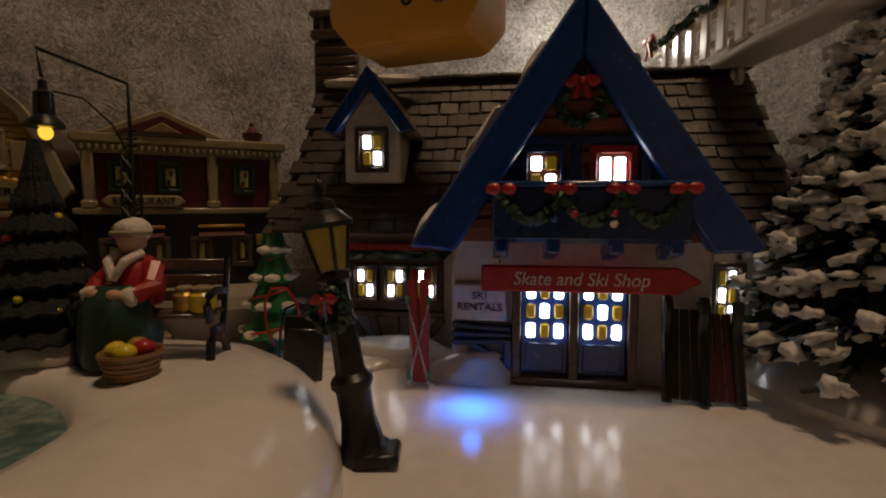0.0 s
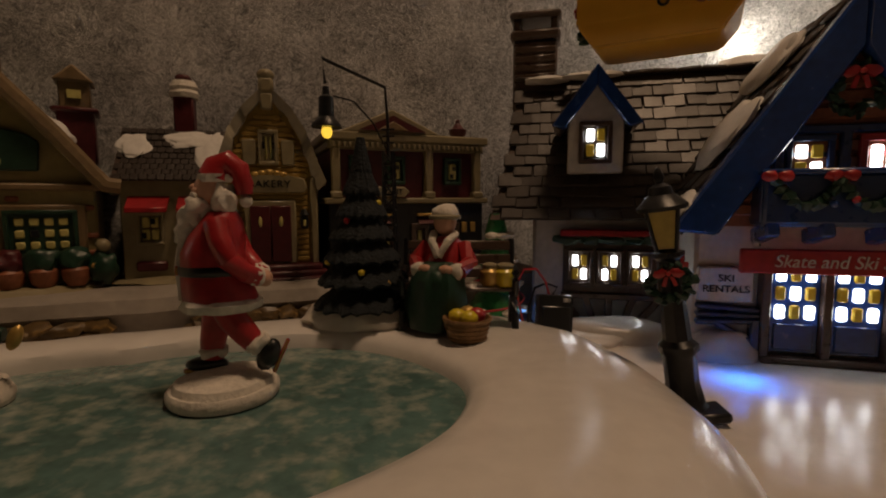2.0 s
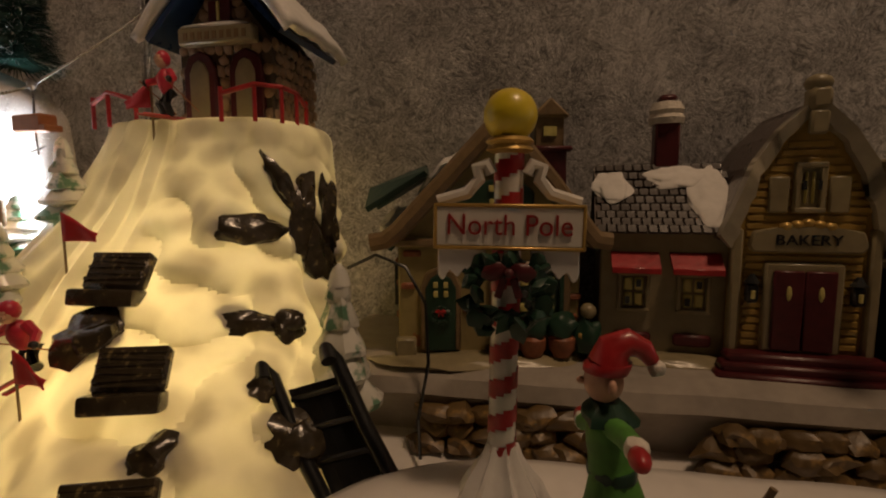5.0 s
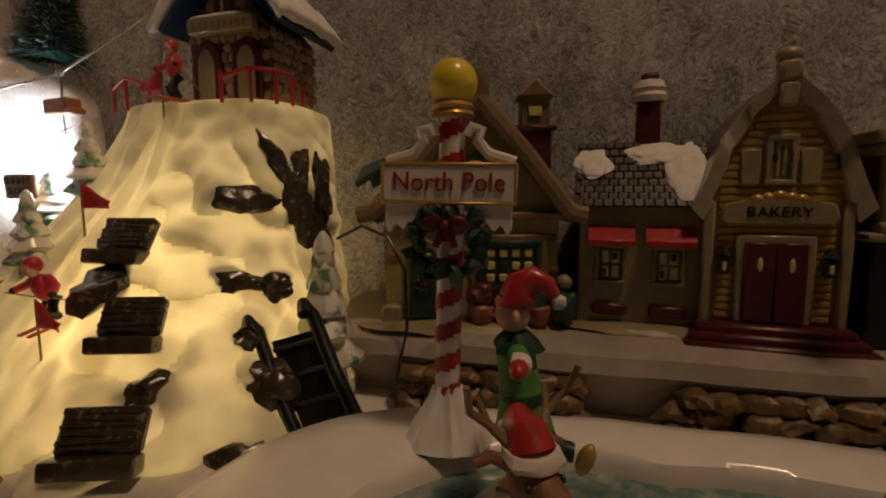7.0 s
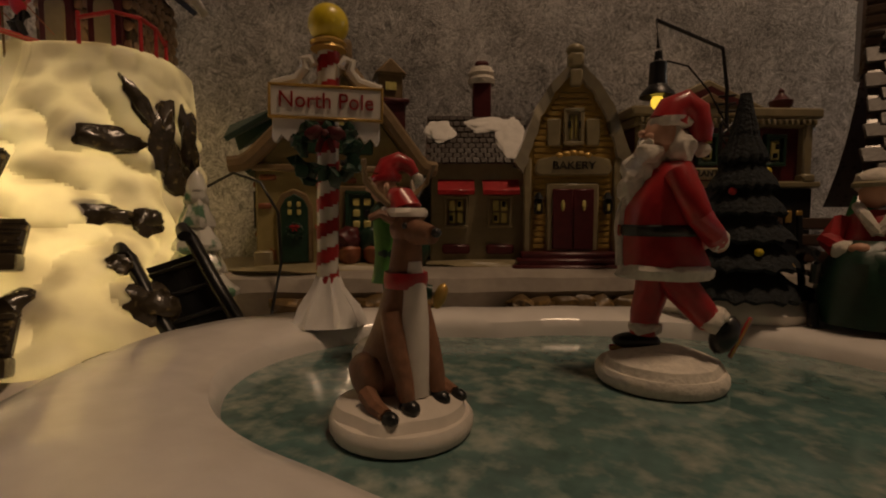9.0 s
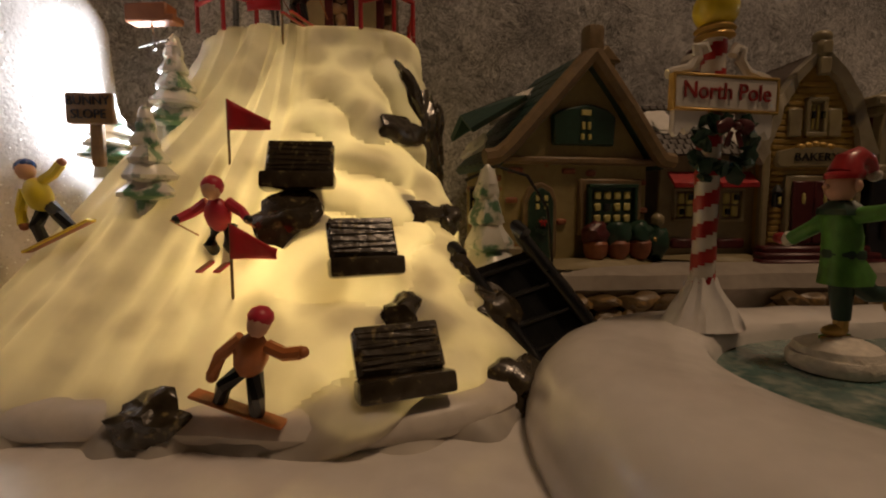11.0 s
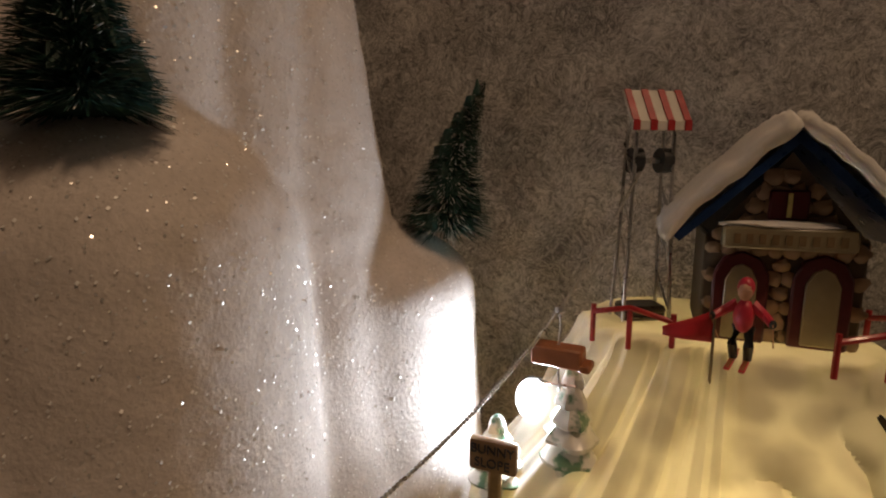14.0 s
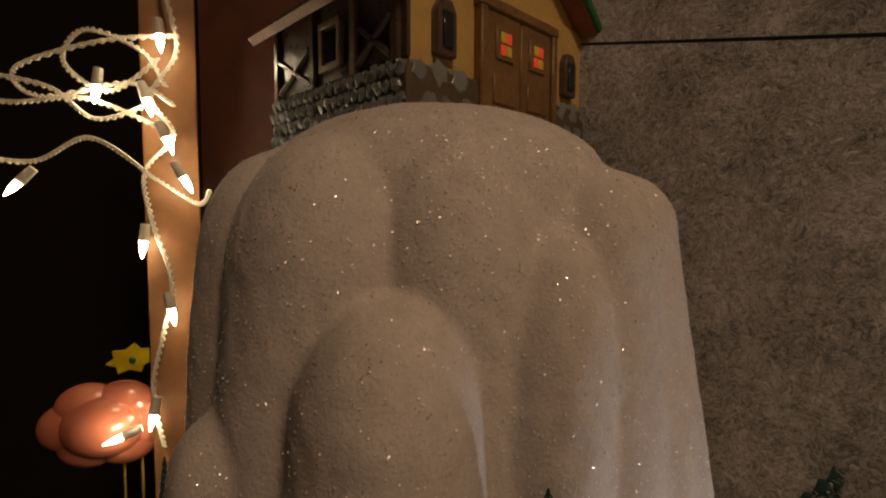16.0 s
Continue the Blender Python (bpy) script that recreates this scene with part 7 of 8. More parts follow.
HUT = pose(-0.471, 0.124, HTOP, 0, 0, 26) @ Matrix.Diagonal((1, 1, 1.06, 1))
hut = thing("ski_hut", HUT, "stone ski hut with dark red arches and a snowy blue-edged roof", "hut")
HW, HD = 0.050, 0.042
bm = B()
box(bm, (0, HD / 2, 0.019), (HW, HD, 0.038), bevel=0.0008)
prism(bm, [(-HW / 2, 0.036), (HW / 2, 0.036), (0, 0.066)], 0.0, HD)
wl = part("wall", bm, MORTAR, hut, "brown stone wall")
rng = random.Random(6)
stones = []
for i in range(5):
    b2 = B()
    blob(b2, (0, 0, 0), (0.0036, 0.0014, 0.0030), sub=2, rough=0.5, seed=i * 5)
    stones.append(mesh_of("stone", b2, STONE))
for r in range(7):
    for c in range(7):
        ob = new("stone", rng.choice(stones))
        ob.parent = wl
        ob.matrix_local = pose(HW / 2, 0.004 + c * 0.0058 + (0.0028 if r % 2 else 0), 0.003 + r * 0.0052, 0, rng.uniform(-20, 20), 90) @ Matrix.Diagonal((rng.uniform(0.75, 1.05), 1, rng.uniform(0.8, 1.05), 1))
for r in range(12):
    for c in range(10):
        x, z = -HW / 2 + 0.003 + c * 0.0050 + (0.0024 if r % 2 else 0), 0.003 + r * 0.0050
        if abs(x) > HW / 2 - 0.001 or (z > 0.034 and abs(x) > (0.064 - z) * 0.78) or (z < 0.032 and 0.004 < abs(x) < 0.021):
            continue
        ob = new("stone", rng.choice(stones))
        ob.parent = wl
        ob.matrix_local = pose(x, -0.0002, z, 0, rng.uniform(-20, 20), 0) @ Matrix.Diagonal((rng.uniform(0.7, 1.0), 1, rng.uniform(0.75, 1.0), 1))
for x in (-0.0125, 0.0125):
    bm = B()
    prism(bm, [(x - 0.0090, 0.0), (x - 0.0090, 0.024), (x - 0.006, 0.030), (x, 0.0325), (x + 0.006, 0.030), (x + 0.0090, 0.024), (x + 0.0090, 0.0)], -0.0025, 0.001, bevel=0.0007)
    ar = part("arch", bm, DARKRED, hut, "dark red arched surround")
    bm = B()
    prism(bm, [(x - 0.0052, 0.001), (x - 0.0052, 0.022), (x - 0.003, 0.0265), (x, 0.028), (x + 0.003, 0.0265), (x + 0.0052, 0.022), (x + 0.0052, 0.001)], -0.0032, 0.001, bevel=0.0004)
    part("doorway", bm, CREAM, ar, "pale yellow doorway")
bm = B()
box(bm, (0, -0.004, 0.0375), (0.040, 0.006, 0.0075), bevel=0.0008)
sgn_ = part("sign", bm, CREAM, hut, "cream sign board with small dark bars")
for k in range(9):
    bm = B()
    box(bm, (-0.0155 + k * 0.0039, -0.0071, 0.0372), (0.0020, 0.0006, 0.0034))
    part("letter_bar", bm, TAN, sgn_)
bm = B()
blob(bm, (0, -0.003, 0.0418), (0.020, 0.004, 0.0016), sub=3, rough=0.3)
part("sign_snow", bm, SNOW_MATT, sgn_)
bm = B()
box(bm, (0, -0.0015, 0.0485), (0.012, 0.003, 0.010), bevel=0.0006)
wn = part("attic_window", bm, DARKRED, hut, "dark red attic window")
bm = B()
box(bm, (0, -0.0032, 0.0485), (0.0014, 0.001, 0.008))
part("pane", bm, PANE_DIM, wn)
for sgn in (-1, 1):
    bm = B()
    slab(bm, [(0, -0.009, 0.0725), (sgn * 0.0365, -0.009, 0.0375), (sgn * 0.0365, HD + 0.006, 0.0375), (0, HD + 0.006, 0.0725)], sgn * 0.003)
    rf = part("roof", bm, DKBLUE, hut, "dark blue roof edge")
    bm = B()
    grid_sheet(bm, frange(0, 1, 18), frange(0, 1, 16), lambda s, t: Vector((sgn * 0.0385 * s, -0.0105 + (HD + 0.018) * t, 0.0765 - 0.0350 * s + 0.0020 * noise.noise(Vector((s * 6 + sgn, t * 7, 0))) - 0.003 * (abs(2 * t - 1) ** 6) - 0.0035 * s ** 8)))
    o = part("roof_snow", bm, SNOW_MATT, hut, "thick white roof snow")
    so = o.modifiers.new("thick", "SOLIDIFY")
    so.thickness, so.offset = 0.0045, 1 if sgn < 0 else 1

# lift tower with striped canopy
TW = pose(-0.520, 0.118, HTOP, 0, 0, 55)
tower = thing("lift_tower", TW, "grey lattice lift tower with red and white canopy", "lift tower")
for sx in (-1, 1):
    for sy in (-1, 1):
        bm = B()
        tube(bm, [(sx * 0.0105, sy * 0.006, -0.002), (sx * 0.0088, sy * 0.0045, 0.040), (sx * 0.0080, sy * 0.004, 0.081)], 0.0008, 6)
        part("mast", bm, STEEL, tower, "grey metal mast")
    for k in range(4):
        bm = B()
        z = 0.006 + k * 0.018
        rod(bm, (sx * 0.0098, -0.005, z), (sx * 0.0088, 0.005, z + 0.016), 0.0005, n=5)
        part("brace", bm, STEEL, tower)
bm = B()
rod(bm, (-0.009, 0, 0.068), (0.009, 0, 0.068), 0.0012, n=8)
part("axle", bm, STEEL, tower)
for sx in (-1, 1):
    bm = B()
    rod(bm, (sx * 0.0042, 0, 0.068), (sx * 0.0085, 0, 0.068), 0.0052, n=18)
    part("wheel", bm, BLACK, tower, "black pulley wheel")
bm = B()
slab(bm, [(-0.0125, -0.008, 0.0835), (0.0125, -0.008, 0.0835), (0.0125, 0.001, 0.0965), (-0.0125, 0.001, 0.0965)], 0.0012)
box(bm, (0, -0.0082, 0.0815), (0.025, 0.001, 0.004), bevel=0.0004)
cn = part("canopy", bm, CERAMIC_WHITE, tower, "white canopy with red stripes")
for k in range(4):
    bm = B()
    x = -0.0108 + k * 0.0072
    slab(bm, [(x - 0.0014, -0.0084, 0.0838), (x + 0.0014, -0.0084, 0.0838), (x + 0.0014, 0.0006, 0.0969), (x - 0.0014, 0.0006, 0.0969)], 0.0006)
    box(bm, (x, -0.0089, 0.0815), (0.0028, 0.0006, 0.004))
    part("stripe", bm, RED, cn, "red stripe")
bm = B()
box(bm, (0, 0, 0.003), (0.018, 0.012, 0.007), bevel=0.001)
for z in (0.0015, 0.0045):
    box(bm, (0, -0.0062, z), (0.017, 0.001, 0.0018), bevel=0.0004)
part("winch_box", bm, BROWN, tower, "dark slatted winch box")


# red railings on the plateau
def railing(points, name_label):
    rl = thing("railing", HF, name_label, "railing", "red railings on the hill")
    pts = [hl(x, y, HTOP - 0.003) for x, y in points]
    hgt = 0.0150
    for i, p in enumerate(pts):
        bm = B()
        rod(bm, p, p + Vector((0, 0, hgt)), 0.0010, n=8)
        part("post", bm, RED, rl, "red post")
    bm = B()
    tube(bm, [pts[0] + Vector((0, 0, hgt - 0.003))] + [p + Vector((0, 0, hgt + 0.001)) for p in pts[1:-1]] + [pts[-1] + Vector((0, 0, hgt - 0.003))], 0.0011, 8)
    part("handrail", bm, RED, rl, "red handrail")
    return rl


railing([(-0.521, 0.083), (-0.507, 0.085), (-0.494, 0.092)], "short red metal railing at the top of the slope")
railing([(-0.450, 0.110), (-0.438, 0.119), (-0.434, 0.130), (-0.440, 0.142), (-0.449, 0.154)], "curved red metal railing beside the hut")


# flags
def flag(x, y, z, h, yaw, w=0.016):
    fg = thing("slalom_flag", pose(x, y, z, 0, 0, yaw), "red pennant on a thin brass pole", "flag", "slalom flags")
    bm = B()
    rod(bm, (0, 0, -0.004), (0, 0, h), 0.0005, n=6)
    part("pole", bm, TAN, fg)
    bm = B()
    n_ = 8
    grid_sheet(bm, frange(0, 1, n_), frange(-1, 1, 5), lambda s, t: Vector((w * s, 0.0016 * math.sin(s * 5 + t) * s, h - 0.0058 - 0.004 * s + t * 0.0058 * (1 - 0.75 * s))))
    o = part("pennant", bm, FLAGRED, fg, "red pennant")
    so = o.modifiers.new("thick", "SOLIDIFY")
    so.thickness = 0.0006
    return fg


flag(-0.481, 0.094, 0.130, 0.036, 205)
flag(-0.475, 0.056, 0.074, 0.034, 30)
flag(-0.452, 0.034, 0.028, 0.034, 20)


# glazed trees
def glazed_tree(x, y, z, h, r, lean=0):
    t = thing("glazed_tree", pose(x, y, z, 0, lean, 0), "white glazed ceramic fir with green washed tiers", "tree", "glazed firs on the hill")
    bm = B()
    tiers = 5
    for k in range(tiers):
        z0 = h * (0.10 + 0.17 * k)
        rr = r * (1 - 0.17 * k)
        lathe(bm, [(rr * 0.55, z0 - h * 0.05), (rr * 0.98, z0 - h * 0.01), (rr, z0 + h * 0.03), (rr * 0.72, z0 + h * 0.11), (rr * 0.50, z0 + h * 0.19)], n=22, wob=0.42, seed=k * 3 + x * 10)
    lathe(bm, [(r * 0.30, h * 0.86), (r * 0.22, h * 0.94), (r * 0.05, h)], n=14)
    lathe(bm, [(r * 0.6, -0.006), (r * 0.5, h * 0.08)], n=14)
    part("foliage", bm, CERTREE, t)
    return t


glazed_tree(-0.5195, 0.069, 0.100, 0.042, 0.0115)
glazed_tree(-0.499, 0.040, 0.068, 0.037, 0.0100)
glazed_tree(-0.396, 0.129, 0.020, 0.066, 0.0165)
glazed_tree(-0.546, 0.056, 0.086, 0.029, 0.0120)
bs_ = thing("slope_sign", pose(-0.5370, 0.0455, 0.087, 0, 0, 28), "small brown wooden slope sign on a post", "sign")
bm = B()
box(bm, (0, 0, 0.006), (0.005, 0.004, 0.018), bevel=0.001)
part("post", bm, SIGNWOOD, bs_)
bm = B()
box(bm, (0, -0.003, 0.020), (0.0185, 0.004, 0.0125), bevel=0.0014, seg=2)
bd = part("board", bm, SIGNWOOD, bs_, "brown wooden board")
words("lettering", "BUNNY", 0.0052, INK, bd, pose(0, -0.0052, 0.0228, 90, 0, 0), 0.95)
words("lettering", "SLOPE", 0.0052, INK, bd, pose(0, -0.0052, 0.0174, 90, 0, 0), 0.95)


def skier(bm):
    for sx in (-1, 1):
        box(bm, (sx * 0.003, -0.001, 0.0006), (0.0026, 0.026, 0.0010), bevel=0.0004, mi=3)
        tube(bm, [(sx * 0.003, 0.000, 0.0012), (sx * 0.0034, -0.003, 0.0065), (sx * 0.0024, 0.001, 0.012)], lambda t: 0.0019 + 0.0008 * t, 8, mi=1)
        tube(bm, [(sx * 0.0034, 0.0, 0.0205), (sx * 0.0085, -0.001, 0.0175), (sx * 0.0120, -0.005, 0.0160)], lambda t: 0.0021 - 0.0006 * t, 8, mi=0)
        blob(bm, (sx * 0.0122, -0.0052, 0.0160), (0.0016, 0.0016, 0.0016), mi=1)
        rod(bm, (sx * 0.0125, -0.008, 0.0165), (sx * 0.0120, 0.010, 0.004), 0.0003, n=5, mi=3)
    blob(bm, (0, -0.001, 0.0165), (0.0046, 0.0038, 0.0062), mi=0)
    blob(bm, (0, -0.0025, 0.0255), (0.0032, 0.0032, 0.0036), mi=2)
    blob(bm, (0, -0.0014, 0.0265), (0.0038, 0.0036, 0.0038), mi=0)
    box(bm, (0.001, -0.0052, 0.0258), (0.004, 0.001, 0.001), mi=2)


def boarder(bm):
    box(bm, (0, 0, 0.0006), (0.030, 0.0052, 0.0012), bevel=0.0005, mi=3)
    for sx in (-1, 1):
        tube(bm, [(sx * 0.006, 0, 0.001), (sx * 0.0052, -0.0015, 0.007), (sx * 0.0018, 0.001, 0.012)], lambda t: 0.0022 + 0.0004 * t, 8, mi=1)
    blob(bm, (0, 0, 0.0175), (0.0052, 0.0040, 0.0070), mi=0)
    tube(bm, [(0.004, 0, 0.0215), (0.010, -0.001, 0.0215), (0.0145, -0.001, 0.0235)], 0.0019, 8, mi=0)
    tube(bm, [(-0.004, 0, 0.0215), (-0.0085, -0.001, 0.0150), (-0.0090, -0.002, 0.0095)], 0.0019, 8, mi=0)
    blob(bm, (0.0150, -0.001, 0.0238), (0.0018, 0.0016, 0.0016), mi=3)
    blob(bm, (-0.0090, -0.002, 0.0088), (0.0018, 0.0016, 0.0018), mi=3)
    blob(bm, (0.0004, -0.0008, 0.0272), (0.0033, 0.0032, 0.0038), mi=2)
    blob(bm, (0.0002, 0.0, 0.0290), (0.0038, 0.0036, 0.0030), mi=4)


SKI_MATS = [PINKRED, BLACK, SKIN, BLOCKWOOD, BLUE]
figurine("skier_figurine", pose(-0.4735, 0.098, HTOP - 0.001, 0, 0, 10) @ Matrix.Diagonal((0.7, 0.9, 0.98, 1)), skier, SKI_MATS, "tiny ceramic skier in a red jacket at the hill top", "figurines on the hill")
figurine("skier_figurine", pose(-0.4635, 0.0425, 0.0490, 14, 0, 22), skier, SKI_MATS, "tiny ceramic skier in a pink-red suit coming down the slope", "figurines on the hill")
figurine("boarder_figurine", pose(-0.530, 0.025, 0.056, 0, -24, 20), boarder, [YELLOW, BLACK, SKIN, BLOCKWOOD, BLUE], "tiny ceramic snowboarder in a yellow jacket and blue cap", "figurines on the hill")
figurine("boarder_figurine", pose(-0.4265, 0.0110, 0.0125, 6, 18, 20) @ Matrix.Diagonal((0.9, 1, 0.98, 1)), boarder, [ORANGE, BLACK, SKIN, ORANGE, PINKRED], "tiny ceramic snowboarder in an orange jacket at the hill foot", "figurines on the hill")

# overturned park bench beside the hill
ob_ = thing("tipped_bench", pose(-0.360, 0.100, 0.0, 0, 0, 0), "black cast bench tipped on its end against the hill", "bench")
A0, A1 = Vector((0.001, -0.003, 0.004)), Vector((-0.035, -0.001, 0.046))
up = (A1 - A0).normalized()
wid = Vector((0.80, 0.45, 0.30)).normalized()
for k in range(5):
    bm = B()
    p = A0 + wid * (0.001 + 0.0046 * k)
    slab(bm, [p, p + wid * 0.00455, p + wid * 0.00455 + up * 0.050, p + up * 0.050], 0.0016)
    part("slat", bm, BLACK, ob_, "black bench slat")
for k, w in enumerate((-0.002, 0.0245)):
    bm = B()
    p = A0 + wid * w
    side = up.cross(wid).normalized()
    if side.y > 0:
        side = -side
    tube(bm, [p, p + up * 0.030 + side * 0.003, p + up * 0.056 + side * 0.002, p + up * 0.060 + side * 0.006, p + up * 0.055 + side * 0.008], lambda t: 0.0028, 10)
    o = part("cast_end", bm, BLACK, ob_, "black cast bench end")
bm = B()
for k in range(4):
    p = A0 + wid * 0.001 + up * (0.010 + k * 0.012)
    rod(bm, p, p + wid * 0.024, 0.0011, n=6)
part("stretcher", bm, BLACK, ob_)

# thin black lead behind the hill
cdl = thing("power_cord", pose(-0.385, 0.150, 0), "thin twisted black power cord", "cord")
bm = B()
tube(bm, [(-0.030, 0.000, 0.080), (-0.015, 0.004, 0.087), (0.000, 0.008, 0.082), (0.010, 0.010, 0.066), (0.013, 0.008, 0.040), (0.012, 0.002, 0.016), (0.020, -0.006, 0.004)], 0.0008, 6)
part("cord", bm, BLACK, cdl)

# ---- spotlight ----
SP = Vector((-0.550, 0.082, 0.112))
spot = thing("spotlight", Matrix.Translation(SP), "small black spotlight with a bright white lens", "spotlight")
bm = B()
ax = Vector((0.02, -0.94, 0.32)).normalized()
rod(bm, ax * -0.016, ax * -0.002, 0.0075, 0.0100, 18)
rod(bm, ax * -0.010 + Vector((0, 0, -0.004)), Vector((0.0, 0.012, -0.110)), 0.0022, n=8)
part("housing", bm, BLACK, spot, "black lamp housing")
bm = B()
rod(bm, ax * -0.0022, ax * -0.0012, 0.0090, n=20)
part("lens", bm, SPOTGLOW, spot, "glowing white lens")

# ---- chair lift cable with wooden chairs ----
cable = thing("lift_cable", Matrix(), "beaded silver lift cable from the tower to the mountain", "cable")
K0, K1, K2 = Vector((-0.521, 0.117, 0.217)), Vector((-0.5205, 0.0600, 0.1635)), Vector((-0.5115, -0.031, 0.1305))
K3 = Vector((-0.56, -0.13, 0.150))
pts = []
for a, b, sag in ((K0, K1, 0.001), (K1, K2, 0.004), (K2, K3, 0.003)):
    for k in range(24):
        s = k / 24
        p = a.lerp(b, s)
        p.z -= sag * math.sin(s * math.pi)
        pts.append(p)
bm = B()
tube(bm, pts + [K3], 0.00045, 6)
part("wire", bm, STEEL, cable)
verts = ([], [])
for i, p in enumerate(pts):
    for j in range(3):
        q = p.lerp(pts[min(i + 1, len(pts) - 1)], j / 3)
        lump(verts, q, (0.0007, 0.0007, 0.0007), rough=0.0)
me = bpy.data.meshes.new("beading")
me.from_pydata(verts[0], [], verts[1])
me.materials.append(STEEL)
beads = new("beading", me)
beads.parent = cable
tagged(beads, kind="stuff")


def chair(at, yaw, label):
    c = thing("lift_chair", Matrix.Translation(at) @ pose(0, 0, 0, 0, 0, yaw), label, "lift chair", "chairs on the lift cable")
    bm = B()
    tube(bm, [(0, 0, 0.0012), (0.0006, 0, -0.006), (0, 0, -0.013)], 0.0006, 6)
    lathe(bm, [(0.0004, -0.0022), (0.0020, 0), (0.0018, 0.0016), (0.0004, 0.0024)], n=10)
    part("hanger", bm, STEEL, c, "grey wire hanger")
    bm = B()
    box(bm, (0, 0, -0.0165), (0.0185, 0.0080, 0.0075), bevel=0.0008)
    box(bm, (0.0102, 0, -0.0190), (0.004, 0.0080, 0.0028), bevel=0.0005)
    part("seat_block", bm, BLOCKWOOD, c, "brown wooden seat block")
    bm = B()
    rod(bm, (0, 0, -0.020), (0.001, 0, -0.0305), 0.0005, n=6)
    rod(bm, (-0.0070, 0.001, -0.0290), (0.0075, -0.001, -0.0270), 0.0005, n=6)
    part("footrest", bm, STEEL, c, "grey wire foot bar")
    return c


chair(K1, 20, "brown wooden lift chair hanging from the silver cable")
chair(K2, 115, "brown wooden lift chair hanging over the lower slope")


# ---- mountain: trees, chalet, fairy lights, flower ----
brush_tree(pose(-0.567, -0.069, 0.2240, 0, -4, 0), 0.054, 0.0190, "green bottle-brush fir with frosted tips on the mountain", BRUSH, base=False, frost=0.10, seed=7, group="bottle-brush firs on the mountain")
brush_tree(pose(-0.594, 0.070, 0.184, 0, 0, 60), 0.071, 0.0225, "dark frosted bottle-brush fir leaning on the mountain", BRUSH, base=False, frost=0.22, seed=13, group="bottle-brush firs on the mountain", bend=0.018)

CH = pose(-0.690, -0.088, 0.404, 0, 0, 118)
cha = thing("chalet", CH, "yellow timbered chalet on grey river stones atop the mountain", "house")
LX, LY = 0.180, 0.150
bm = B()
box(bm, (LX / 2, LY / 2, 0.060), (LX - 0.004, LY - 0.004, 0.085), bevel=0.001)
prism(bm, [(0.002, 0.10), (LX - 0.002, 0.10), (LX / 2, 0.165)], 0.004, LY - 0.004)
part("wall", bm, mat("warm yellow plaster", (0.56, 0.37, 0.12), 0.5, vary=0.2, grain=200, bump=0.3), cha, "warm yellow plaster wall")
bm = B()
box(bm, (0.0005, LY / 2, 0.075), (0.003, LY, 0.06), bevel=0.0006)
part("side_wall", bm, BROWN, cha, "dark timbered side wall")
for y in (0.008, 0.046, 0.092, 0.142):
    bm = B()
    box(bm, (-0.002, y, 0.073), (0.004, 0.006, 0.060), bevel=0.0008)
    part("timber", bm, TAN if y == 0.046 else BROWN, cha, "dark timber post")
for y0, y1 in ((0.096, 0.138), (0.012, 0.042)):
    bm = B()
    rod(bm, (-0.002, y0, 0.048), (-0.002, y1, 0.070), 0.0022, n=6)
    rod(bm, (-0.002, y1, 0.048), (-0.002, y0, 0.070), 0.0022, n=6)
    part("brace", bm, BROWN, cha)
window(cha, -0.0025, 0.070, 0.066, 0.024, 0.030, 1, 1, ["D"], TAN, edge=0.004, turn=-90)
foot = B()
box(foot, (LX / 2, LY / 2, 0.018), (LX + 0.004, LY + 0.004, 0.050), bevel=0.002)
ft = part("footing", foot, MORTAR, cha, "grey river-stone footing")
rng = random.Random(9)
stones = []
for i in range(6):
    b2 = B()
    blob(b2, (0, 0, 0), (0.0056, 0.0030, 0.0048), sub=2, rough=0.5, seed=i * 4 + 1)
    stones.append(mesh_of("stone", b2, GREYSTONE))
for r in range(5):
    for c in range(20):
        ob = new("stone", rng.choice(stones))
        ob.parent = ft
        ob.matrix_local = pose(-0.002, 0.004 + c * 0.0074 + (0.0035 if r % 2 else 0), 0.006 + r * 0.0085, 0, rng.uniform(-30, 30), 90) @ Matrix.Diagonal((rng.uniform(0.6, 0.85), 1, rng.uniform(0.8, 1.1), 1))
for r in range(3):
    for c in range(12):
        x = 0.006 + c * 0.0155 + (0.007 if r % 2 else 0)
        if 0.052 < x < 0.136 and r > 0:
            continue
        ob = new("stone", rng.choice(stones))
        ob.parent = ft
        ob.matrix_local = pose(x, -0.0008, 0.009 + r * 0.0145, 0, rng.uniform(-40, 40), 0) @ Matrix.Diagonal((rng.uniform(1.2, 1.7), 0.6, rng.uniform(1.3, 1.8), 1))
bm = B()
for x in (0.056, 0.132):
    box(bm, (x, -0.001, 0.056), (0.006, 0.007, 0.062), bevel=0.001)
box(bm, (0.094, -0.001, 0.090), (0.084, 0.007, 0.007), bevel=0.001)
part("door_frame", bm, SIGNWOOD, cha, "brown timber door frame")
for x in (0.0765, 0.1115):
    bm = B()
    box(bm, (x, 0.000, 0.056), (0.034, 0.005, 0.066), bevel=0.0008)
    box(bm, (x, -0.0028, 0.040), (0.022, 0.002, 0.018), bevel=0.0008)
    box(bm, (x, -0.0028, 0.068), (0.018, 0.002, 0.020), bevel=0.0008)
    dd = part("door", bm, SIGNWOOD, cha, "brown panelled door leaf")
    for sx in (-1, 1):
        for sz in (-1, 1):
            bm = B()
            box(bm, (x + sx * 0.0028, -0.0042, 0.068 + sz * 0.0038), (0.0046, 0.0014, 0.0064), bevel=0.0004)
            part("pane", bm, PANE_RED if sx * sz > 0 else PANE_YELLOW, dd)
